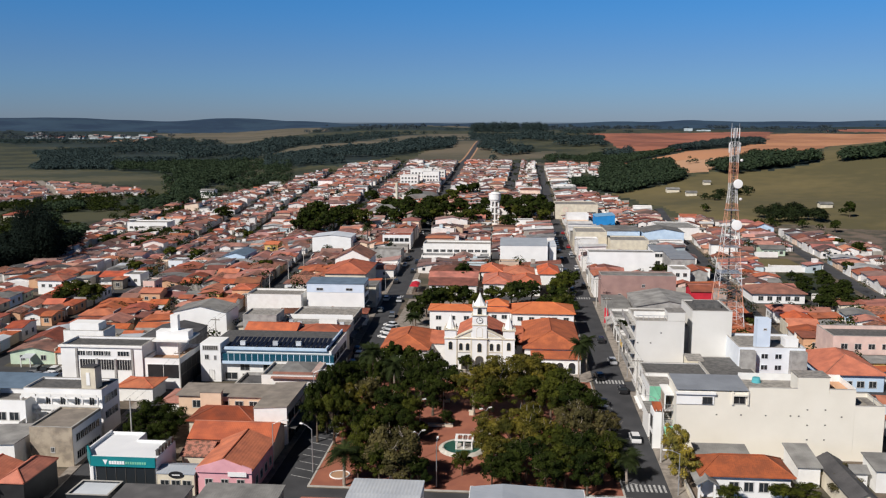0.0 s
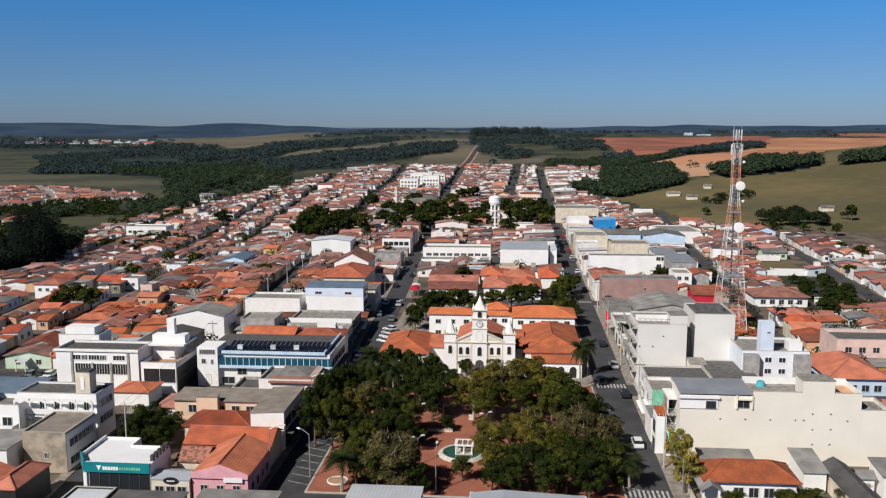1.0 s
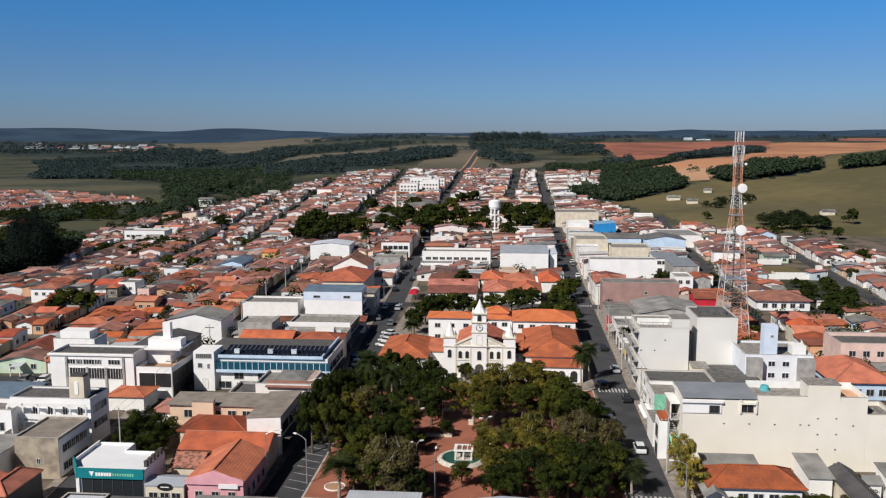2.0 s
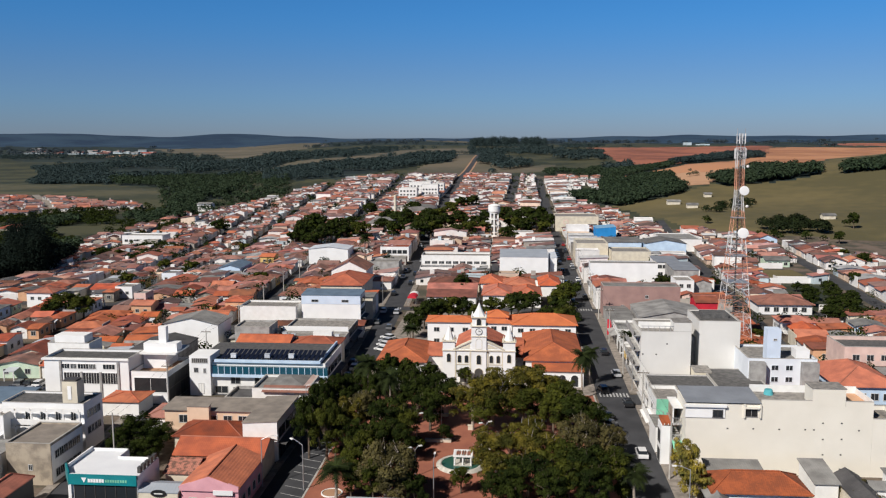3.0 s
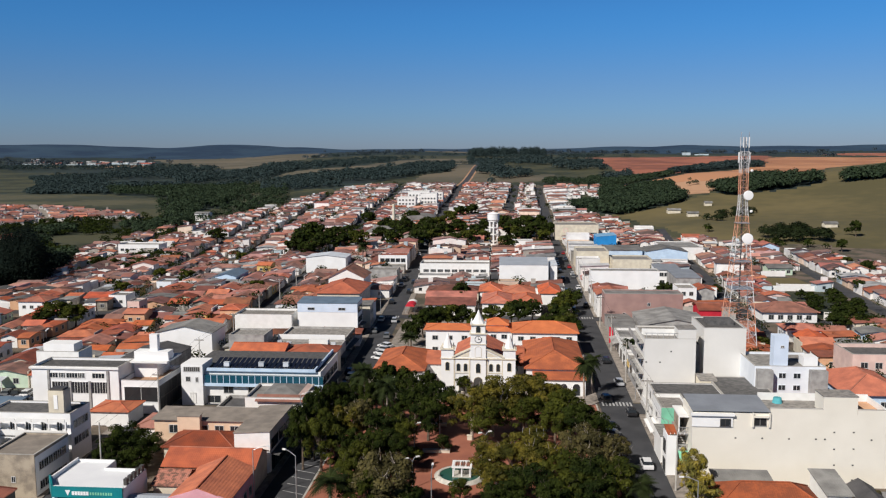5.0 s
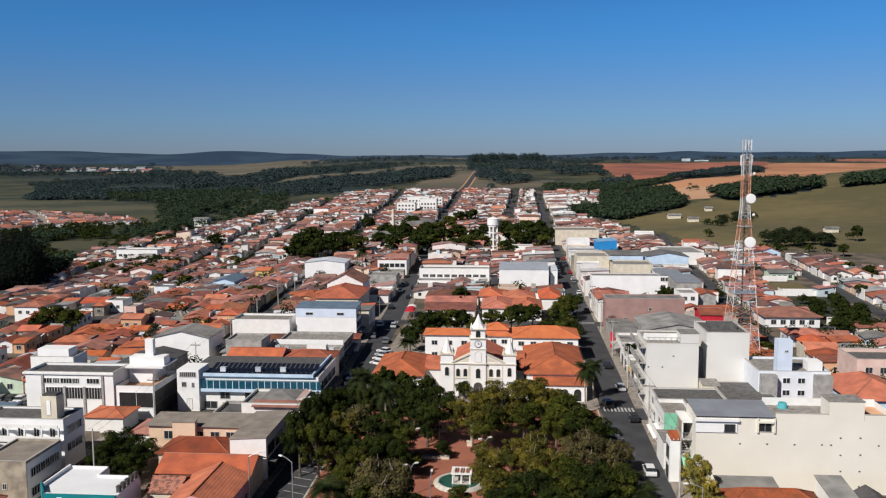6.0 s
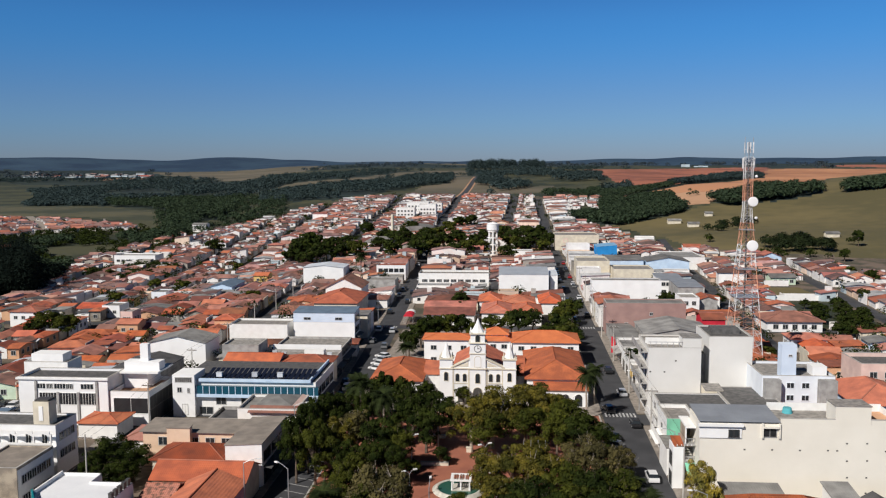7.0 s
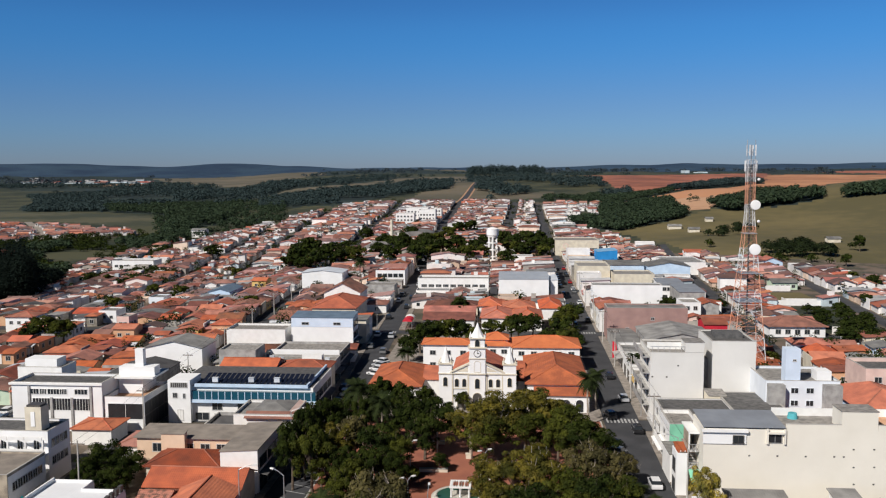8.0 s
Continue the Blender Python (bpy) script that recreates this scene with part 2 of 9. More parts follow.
M["red_soil"] = mat("ploughed_red_soil", (0.36, 0.135, 0.080), (0.22, 0.085, 0.055), scale=0.009, fine=0.06, contrast=0.95, bump=0.0)
M["orange_soil"] = mat("ploughed_orange_soil", (0.49, 0.24, 0.125), (0.36, 0.165, 0.085), scale=0.009, fine=0.06, contrast=0.95, bump=0.0)
M["tan_soil"] = mat("bare_tan_soil", (0.47, 0.28, 0.17), (0.33, 0.19, 0.115), scale=0.01, fine=0.08, contrast=0.7, bump=0.0)
# Dark green ground with some blue haze mixed into its colours.
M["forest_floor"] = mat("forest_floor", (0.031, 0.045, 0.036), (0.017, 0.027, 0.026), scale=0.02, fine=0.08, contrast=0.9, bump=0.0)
# Wooded ridge: its blue is painted haze, not the trees' own colour.
M["ridge"] = mat("hazy_ridge_wood", (0.032, 0.063, 0.100), (0.019, 0.040, 0.075), scale=0.006, fine=0.03, contrast=0.8, bump=0.0)
# Ridge leaves carry still paler, bluer haze in their colour.
M["leaf_ridge_haze"] = foliage("hazy_ridge_leaves", (0.055, 0.074, 0.085), (0.040, 0.056, 0.070), 0.5)
# Plantation green, also tinted blue to suggest haze.
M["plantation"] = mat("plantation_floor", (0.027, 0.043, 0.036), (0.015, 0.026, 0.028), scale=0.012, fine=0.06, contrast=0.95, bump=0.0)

# ---------------------------------------------------------------- building blocks


def bm_new():
    return bmesh.new()


def add_box(bm, x0, x1, y0, y1, z0, z1, mi=0):
    v = [bm.verts.new(p) for p in ((x0, y0, z0), (x1, y0, z0), (x1, y1, z0), (x0, y1, z0), (x0, y0, z1), (x1, y0, z1), (x1, y1, z1), (x0, y1, z1))]
    for f in ((0, 3, 2, 1), (4, 5, 6, 7), (0, 1, 5, 4), (1, 2, 6, 5), (2, 3, 7, 6), (3, 0, 4, 7)):
        bm.faces.new([v[i] for i in f]).material_index = mi
    return v


def add_poly(bm, pts, mi=0):
    f = bm.faces.new([bm.verts.new(p) for p in pts])
    f.material_index = mi
    return f


def add_prism(bm, profile, y0, y1, axis="y", mi=0):
    """A profile of (a, z) pushed along an axis from y0 to y1."""
    if axis == "y":
        A = [bm.verts.new((a, y0, z)) for a, z in profile]
        B = [bm.verts.new((a, y1, z)) for a, z in profile]
    else:
        A = [bm.verts.new((y0, a, z)) for a, z in profile]
        B = [bm.verts.new((y1, a, z)) for a, z in profile]
    k = len(profile)
    for i in range(k):
        bm.faces.new((A[i], A[(i + 1) % k], B[(i + 1) % k], B[i])).material_index = mi
    bm.faces.new(A[::-1]).material_index = mi
    bm.faces.new(B).material_index = mi


def add_tube(bm, p, q, r0, r1=None, seg=6, mi=0, cap=True):
    p, q = Vector(p), Vector(q)
    r1 = r0 if r1 is None else r1
    d = (q - p).normalized()
    a = d.orthogonal().normalized()
    b = d.cross(a)
    rings = []
    for c, r in ((p, r0), (q, r1)):
        rings.append([bm.verts.new(c + (a * math.cos(2 * math.pi * i / seg) + b * math.sin(2 * math.pi * i / seg)) * r) for i in range(seg)])
    for i in range(seg):
        bm.faces.new((rings[0][i], rings[0][(i + 1) % seg], rings[1][(i + 1) % seg], rings[1][i])).material_index = mi
    if cap:
        bm.faces.new(rings[0][::-1]).material_index = mi
        bm.faces.new(rings[1]).material_index = mi


def add_lathe(bm, profile, seg=20, cx=0.0, cy=0.0, mi=0):
    """A turned form from (radius, z) pairs."""
    rings = [[bm.verts.new((cx + r * math.cos(2 * math.pi * i / seg), cy + r * math.sin(2 * math.pi * i / seg), z)) for i in range(seg)] for r, z in profile]
    for A, B in zip(rings, rings[1:]):
        for i in range(seg):
            bm.faces.new((A[i], A[(i + 1) % seg], B[(i + 1) % seg], B[i])).material_index = mi
    bm.faces.new(rings[0][::-1]).material_index = mi
    bm.faces.new(rings[-1]).material_index = mi


def slope_uv(bm):
    """Texture coordinates in metres: across and up the slope of each face."""
    uv = bm.loops.layers.uv.new("UVMap")
    bm.normal_update()
    for f in bm.faces:
        n = f.normal
        u = Vector((0, 0, 1)).cross(n)
        u = u.normalized() if u.length > 1e-4 else Vector((1, 0, 0))
        v = n.cross(u)
        for lp in f.loops:
            lp[uv].uv = (lp.vert.co.dot(u), lp.vert.co.dot(v))


def to_mesh(name, bm, *materials, uv=False, fix=True, smooth=False):
    if fix:
        bmesh.ops.recalc_face_normals(bm, faces=bm.faces)
    if uv:
        slope_uv(bm)
    me = bpy.data.meshes.new(name)
    bm.to_mesh(me)
    bm.free()
    for m in materials:
        me.materials.append(M[m])
    if smooth:
        me.polygons.foreach_set("use_smooth", [True] * len(me.polygons))
    return me


def part(name, bm, material, parent, label="", uv=False, smooth=False, fix=True):
    mats = material if isinstance(material, (tuple, list)) else (material,)
    ob = new(name, to_mesh(name, bm, *mats, uv=uv, smooth=smooth, fix=fix))
    ob.parent = parent
    if label:
        ob["label"] = label
    return ob


def thing(name, label, category, x=0.0, y=0.0, z=0.0, rz=0.0, group="", kind=""):
    ob = new(name)
    ob.matrix_world = pose(x, y, z, 0, 0, rz)
    ob.empty_display_size = 0.5
    return tagged(ob, label, category, group, kind)


def structure(name, bm, material, label, category, uv=False):
    mats = material if isinstance(material, (tuple, list)) else (material,)
    return tagged(new(name, to_mesh(name, bm, *mats, uv=uv)), label, category, kind="structure")

# ---------------------------------------------------------------- lie of the land


def lerp_profile(pairs, r):
    if r <= pairs[0][0]:
        return pairs[0][1]
    for (r0, z0), (r1, z1) in zip(pairs, pairs[1:]):
        if r <= r1:
            k = (r - r0) / (r1 - r0)
            k = k * k * (3 - 2 * k)
            return z0 + (z1 - z0) * k
    return pairs[-1][1]


LEFT = ((300, 0), (420, -6), (620, -2), (900, 4), (1300, 3), (1900, 8), (2600, 17), (3500, 36), (4300, 79), (4900, 60))
MID = ((480, 0), (700, 7), (900, 15), (1415, 28), (2000, 36), (3000, 44), (4300, 66), (4900, 50))
RIGHT = ((430, 0), (560, 6), (900, 27), (1150, 23), (1500, 27), (2100, 33), (3000, 40), (4300, 68), (4900, 50))


def land(x, y):
    """Height of the ground."""
    r = math.hypot(x, y)
    if r < 250 or y < 0:
        return 0.0
    a = x / max(y, 1.0)
    zl, zm, zr = lerp_profile(LEFT, r), lerp_profile(MID, r), lerp_profile(RIGHT, r)
    wl_ = min(1, max(0, (-0.20 - a) / 0.16))
    wr_ = min(1, max(0, (a - 0.10) / 0.14))
    wl_, wr_ = wl_ * wl_ * (3 - 2 * wl_), wr_ * wr_ * (3 - 2 * wr_)
    z = zm * (1 - wl_ - wr_) + zl * wl_ + zr * wr_
    far = min(1, max(0, (r - 1000) / 2500))
    z += 17 * math.exp(-((a - 0.52) / 0.16) ** 2 - ((r - 860) / 230) ** 2)
    ridge = min(1, max(0, (r - 3300) / 700))
    return z + far * 12 * noise.noise((x / 620, y / 900, 1.7)) + far * 5 * noise.noise((x / 190, y / 260, 4.2)) + ridge * (20 * noise.noise((x / 900, y / 900, 7.1)) + 9 * noise.noise((x / 300, y / 500, 2.3)))


def inside(poly, x, y):
    c = False
    for (x0, y0), (x1, y1) in zip(poly, poly[1:] + poly[:1]):
        if (y0 > y) != (y1 > y) and x < (x1 - x0) * (y - y0) / (y1 - y0) + x0:
            c = not c
    return c


# outline of the built-up town
TOWN = [(-240, 60), (-235, 200), (-195, 302), (-200, 335), (-211, 377), (-232, 440), (-232, 470), (-232, 560), (-215, 640), (-192, 720), (-140, 860), (30, 885), (45, 830), (44, 640), (70, 560), (95, 470), (140, 420), (170, 330), (185, 60)]

# land cover by bearing (x/y) and distance
LEFT_WOOD = [(-0.684, 2324), (-0.595, 1918), (-0.50, 1785), (-0.494, 1009), (-0.422, 913), (-0.405, 791), (-0.423, 699), (-0.406, 584), (-0.384, 693), (-0.372, 760), (-0.336, 813), (-0.323, 954), (-0.321, 1169), (-0.279, 1297), (-0.229, 1422), (-0.292, 2045), (-0.335, 1989), (-0.399, 2251), (-0.434, 2260), (-0.529, 2111)]
RIGHT_WOOD = [(0.064, 760), (0.071, 663), (0.104, 627), (0.127, 612), (0.163, 645), (0.196, 674), (0.205, 704), (0.192, 738), (0.163, 756), (0.133, 787), (0.128, 850), (0.115, 885), (0.090, 860), (0.103, 794), (0.084, 748)]
UPPER_WOOD = [(0.118, 892), (0.136, 850), (0.156, 881), (0.188, 929), (0.188, 1000), (0.149, 980), (0.116, 1020), (0.090, 1000), (0.090, 890)]
SOIL_STRIP = [(0.182, 969), (0.240, 1207), (0.291, 1372), (0.291, 1500), (0.258, 1500), (0.194, 1100)]
FIELD_WOOD = [(0.231, 730), (0.254, 702), (0.299, 727), (0.356, 757), (0.354, 775), (0.323, 795), (0.279, 800), (0.273, 775), (0.244, 750)]
EDGE_WOOD = [(0.380, 748), (0.430, 748), (0.50, 751), (0.50, 775), (0.429, 778), (0.387, 775)]
BANK_WOOD = [(0.128, 800), (0.16, 760), (0.192, 737), (0.187, 785), (0.186, 812), (0.15, 826)]
COVER = [
    ("yard", [(-0.72, 645), (-0.635, 662), (-0.54, 700), (-0.455, 690), (-0.448, 722), (-0.50, 748), (-0.56, 800), (-0.72, 850)]),
    ("scrub", [(-0.75, 560), (-0.56, 545), (-0.47, 560), (-0.455, 685), (-0.54, 698), (-0.72, 645)]),
    ("dull_grass", [(-0.75, 1100), (-0.597, 1093), (-0.422, 874), (-0.43, 754), (-0.495, 800), (-0.569, 840), (-0.75, 938)]),
    ("scrub", [(-0.75, 1814), (-0.603, 1716), (-0.585, 1339), (-0.597, 1110), (-0.75, 1115)]),
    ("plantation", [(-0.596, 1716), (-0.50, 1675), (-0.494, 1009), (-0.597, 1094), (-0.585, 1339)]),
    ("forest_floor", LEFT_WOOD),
    ("dry_grass", [(-0.441, 3172), (-0.236, 3315), (-0.215, 2588), (-0.328, 2037), (-0.399, 2370)]),
    ("tan_soil", [(-0.50, 2130), (-0.44, 2150), (-0.44, 2350), (-0.50, 2300)]),
]
COVER += [
    ("dry_grass", [(-0.293, 1250), (-0.209, 1155), (-0.09, 1420), (-0.05, 1500), (-0.05, 1900), (-0.112, 1836), (-0.195, 1320), (-0.28, 1320)]),
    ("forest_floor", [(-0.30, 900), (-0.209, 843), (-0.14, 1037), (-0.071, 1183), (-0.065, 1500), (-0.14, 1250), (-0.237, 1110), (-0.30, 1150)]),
    ("dry_grass", [(-0.13, 890), (-0.01, 890), (-0.033, 1420), (-0.06, 1420), (-0.11, 1050)]),
    ("dry_grass", [(-0.02, 930), (0.056, 1000), (0.05, 1120), (-0.03, 1100)]),
]
COVER += [
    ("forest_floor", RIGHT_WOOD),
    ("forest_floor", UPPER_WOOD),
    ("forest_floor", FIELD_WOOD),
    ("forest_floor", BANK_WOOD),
    ("tan_soil", [(0.186, 785), (0.195, 735), (0.231, 720), (0.240, 763), (0.245, 800), (0.195, 818), (0.186, 820)]),
    ("meadow", [(0.124, 610), (0.197, 500), (0.289, 462), (0.7, 460), (0.7, 1700), (0.43, 1609), (0.355, 791), (0.235, 712), (0.196, 674)]),
    ("forest_floor", SOIL_STRIP),
    ("orange_soil", [(0.130, 845), (0.162, 820), (0.195, 816), (0.26, 798), (0.279, 833), (0.342, 843), (0.7, 1800), (0.7, 3172), (0.297, 2021), (0.291, 1400), (0.191, 919), (0.156, 874)]),
    ("red_soil", [(0.09, 1900), (0.116, 1297), (0.136, 1142), (0.188, 1110), (0.246, 1428), (0.30, 1700), (0.30, 2400)]),
]


def cover(x, y):
    r, a = math.hypot(x, y), x / max(y, 1.0)
    if y < 40 or r < 430 and -0.5 < a < 0.7 or r < 330 or 0.05 < a < 0.7 and r < 475 + 20 * noise.noise((x / 25, y / 25, 2.0)):
        return "yard"
    a += 0.008 * noise.noise((x / 90, y / 140, 9.0))
    r *= 1 + 0.035 * noise.noise((x / 60, y / 60, 3.0)) + 0.015 * noise.noise((x / 14, y / 14, 5.0))
    for m, poly in COVER:
        if inside(poly, a, r):
            return m
    if inside(TOWN, x, y):
        return "yard"
    if r < 1000:
        return "scrub"
    n = noise.noise((x / 420, y / 800, 6.0))
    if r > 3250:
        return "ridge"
    if r < 2600:
        return "scrub" if n > -0.1 else "forest_floor"
    if a < -0.3:
        return "forest_floor"
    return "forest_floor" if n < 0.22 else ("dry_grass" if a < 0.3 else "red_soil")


def ground_sheet():
    """One sheet out to the horizon: rings and rays, fine ahead and coarse behind."""
    rays = [radians(d) for d in np.concatenate([np.arange(-46, 38, 0.2), np.arange(38, 314, 3.0)])]
    rings = [30.0]
    while rings[-1] < 4900:
        rings.append(rings[-1] * 1.015 + 0.3)
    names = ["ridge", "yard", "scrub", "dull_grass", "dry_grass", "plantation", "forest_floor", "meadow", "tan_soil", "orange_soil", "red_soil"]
    verts, faces, mats = [(0, 0, 0)], [], []
    n = len(rays)
    for r in rings:
        for a in rays:
            x, y = r * math.sin(a), r * math.cos(a)
            verts.append((x, y, land(x, y)))
    for i in range(n):
        faces.append((0, 1 + (i + 1) % n, 1 + i))
        mats.append(1)
    for k in range(len(rings) - 1):
        rm = math.sqrt(rings[k] * rings[k + 1])
        for i in range(n):
            j = (i + 1) % n
            o = 1 + k * n
            faces.append((o + i, o + j, o + n + j, o + n + i))
            am = rays[i] + 0.00175
            mats.append(names.index(cover(rm * math.sin(am), rm * math.cos(am))))
    me = bpy.data.meshes.new("ground")
    me.from_pydata(verts, [], faces)
    me.polygons.foreach_set("material_index", mats)
    me.polygons.foreach_set("use_smooth", [True] * len(faces))
    for k in names:
        me.materials.append(M[k])
    me.update()
    return tagged(new("ground", me), "rolling farmland and town ground of soil, grass and ploughed fields", "ground", kind="structure")


ground = ground_sheet()


def strip(name, x_of, y0, y1, half, z, material, label, category, step=12.0):
    """A ribbon along y (x_of gives its middle) that follows the land."""
    bm = bm_new()
    prev = None
    k = max(1, int((y1 - y0) / step))
    for i in range(k + 1):
        y = y0 + (y1 - y0) * i / k
        x = x_of(y)
        pair = [bm.verts.new((x + s * half, y, land(x + s * half, y) + z)) for s in (-1, 1)]
        if prev:
            bm.faces.new((prev[0], prev[1], pair[1], pair[0]))
        prev = pair
    return structure(name, bm, material, label, category)

# ---------------------------------------------------------------- streets


def left_x(y):
    return -33.3 - 0.036 * max(0, min(y, 640) - 170) - 0.004 * max(0, y - 640)


def right_x(y):
    return 20.7 + 0.010 * (y - 120)


def first_left_x(y):
    return -64.6 - 0.115 * (min(y, 180) - 115) - 0.07 * max(0, min(y, 600) - 180) - 0.032 * max(0, y - 600)


def line_x(x0, s):
    return lambda y: x0 + s * (y - 120)


STREETS = [  # name, middle line, half width, from, to
    ("road_11", line_x(-213, -0.10), 2.4, 60, 330),
    ("road_1", line_x(-176, -0.10), 2.6, 60, 560),
    ("road_2", line_x(-134.5, -0.097), 2.8, 60, 640),
    ("road_3", line_x(-113, -0.080), 3.0, 40, 760),
    ("road_4", first_left_x, 3.0, 40, 860),
    ("road_5", left_x, 3.1, 109, 1415),
    ("road_6", line_x(-16.6, 0.03), 3.2, 616, 885),
    ("road_7", right_x, 3.4, 20, 850),
    ("road_8", line_x(60.5, 0.075), 2.6, 60, 520),
    ("road_9", line_x(103, 0.085), 2.6, 60, 440),
    ("road_10", line_x(146, 0.10), 2.6, 60, 330),
]
CROSS = [40, 113, 170, 258, 345, 432, 520, 610, 700, 790]

for nm, fx, half, y0, y1 in STREETS:
    strip(nm, fx, y0, y1, half, 0.03, "asphalt", "grey asphalt street between kerbs", "road")
# cross streets stop at the edge of the town
for i, yc in enumerate(CROSS):
    xa, xb = (-215 - 0.05 * yc, 150) if yc < 330 else (-190 + 0.12 * (yc - 330) * -0.2, 110 - 0.16 * (yc - 345))
    if yc > 500:
        xa, xb = -185 + 0.22 * (yc - 500), 46 - 0.1 * (yc - 500)
    spans = [(xa, xb)]
    if yc == 170:
        spans = [(xa, left_x(170) - 3.1), (right_x(170) + 3.4, xb)]
    for a, b in spans:
        bm = bm_new()
        k = max(1, int((b - a) / 12))
        prev = None
        for j in range(k + 1):
            x = a + (b - a) * j / k
            pair = [bm.verts.new((x, yc + s * (3.3 if yc in (113, 170) else 2.6), land(x, yc + s * (3.3 if yc in (113, 170) else 2.6)) + 0.034)) for s in (-1, 1)]
            if prev:
                bm.faces.new((prev[0], pair[0], pair[1], prev[1]))
            prev = pair
        structure("road_%d" % (20 + 2 * i + (a > 0)), bm, "asphalt", "grey asphalt cross street", "road")


# ---------------------------------------------------------------- generic building parts
_win = {}


def window_meshes(w, h, arched=False, frame_mat="frame", pane_mat="glass", bars=1):
    key = (round(w, 2), round(h, 2), arched, frame_mat, pane_mat, bars)
    if key in _win:
        return _win[key]
    t, d = 0.09, 0.07
    bf, bp = bm_new(), bm_new()
    if arched:
        n, r = 8, w / 2
        prof = [(-r, 0), (r, 0)] + [(r * math.cos(math.pi * i / n), h - r + r * math.sin(math.pi * i / n)) for i in range(n + 1)]
        add_prism(bp, prof, -0.03, 0.02)
        out = [(x * (1 + 2 * t / w), z * (1 + 2 * t / h) - t) for x, z in prof]
        k = len(prof)
        for i in range(k):
            a, b = prof[i], prof[(i + 1) % k]
            c, e = out[i], out[(i + 1) % k]
            if (Vector(a) - Vector(b)).length < 1e-4:
                continue
            quad = [(a, -d), (b, -d), (e, -d), (c, -d)]
            add_poly(bf, [(p[0], y, p[1]) for p, y in quad])
            add_poly(bf, [(a[0], -d, a[1]), (b[0], -d, b[1]), (b[0], 0, b[1]), (a[0], 0, a[1])])
            add_poly(bf, [(c[0], -d, c[1]), (e[0], -d, e[1]), (e[0], 0, e[1]), (c[0], 0, c[1])])
    else:
        add_box(bp, -w / 2 + 0.02, w / 2 - 0.02, -0.025, 0.01, 0.02, h - 0.02)
        for x0, x1, z0, z1 in ((-w / 2 - t, w / 2 + t, h, h + t), (-w / 2 - t * 1.6, w / 2 + t * 1.6, -t, 0), (-w / 2 - t, -w / 2, 0, h), (w / 2, w / 2 + t, 0, h)):
            add_box(bf, x0, x1, -d, 0.01, z0, z1)
        for i in range(bars):
            x = -w / 2 + w * (i + 1) / (bars + 1)
            add_box(bf, x - 0.03, x + 0.03, -0.05, 0.005, 0, h)
    _win[key] = (to_mesh("window", bf, frame_mat), to_mesh("pane", bp, pane_mat))
    return _win[key]


def window(parent, side, c, p, z, w, h, arched=False, frame_mat="frame", pane_mat="glass", bars=1, name="window"):
    """side: s faces -y, n +y, w -x, e +x. c: place along the wall, p: the wall's plane."""
    many = bars if bars > 2 and not parent.parent else 0
    mf, mp = window_meshes(w, h, arched, frame_mat, pane_mat, 0 if many else bars)
    a, x, y = {"s": (0, c, p), "n": (180, c, p), "w": (-90, p, c), "e": (90, p, c)}[side]
    o = new(name, mf)
    o.parent = parent
    o.matrix_basis = pose(x, y, z, 0, 0, a)
    q = new("pane", mp)
    q.parent = o
    if parent.parent:          # the window is itself a sub-part: its pane stays beside it
        q.parent = parent
        q.matrix_basis = o.matrix_basis.copy()
    elif many:
        bm = bm_new()
        add_box(bm, -0.03, 0.03, -0.05, 0.005, 0, h)
        me = to_mesh("mullion", bm, frame_mat)
        for i in range(many):
            k = new("mullion", me)
            k.parent = o
            k.matrix_basis = pose(-w / 2 + w * (i + 1) / (many + 1), 0, 0)
    return o


def window_row(parent, side, a, b, p, z, w, h, n, **kw):
    for i in range(n):
        window(parent, side, a + (b - a) * (i + 0.5) / n, p, z, w, h, **kw)


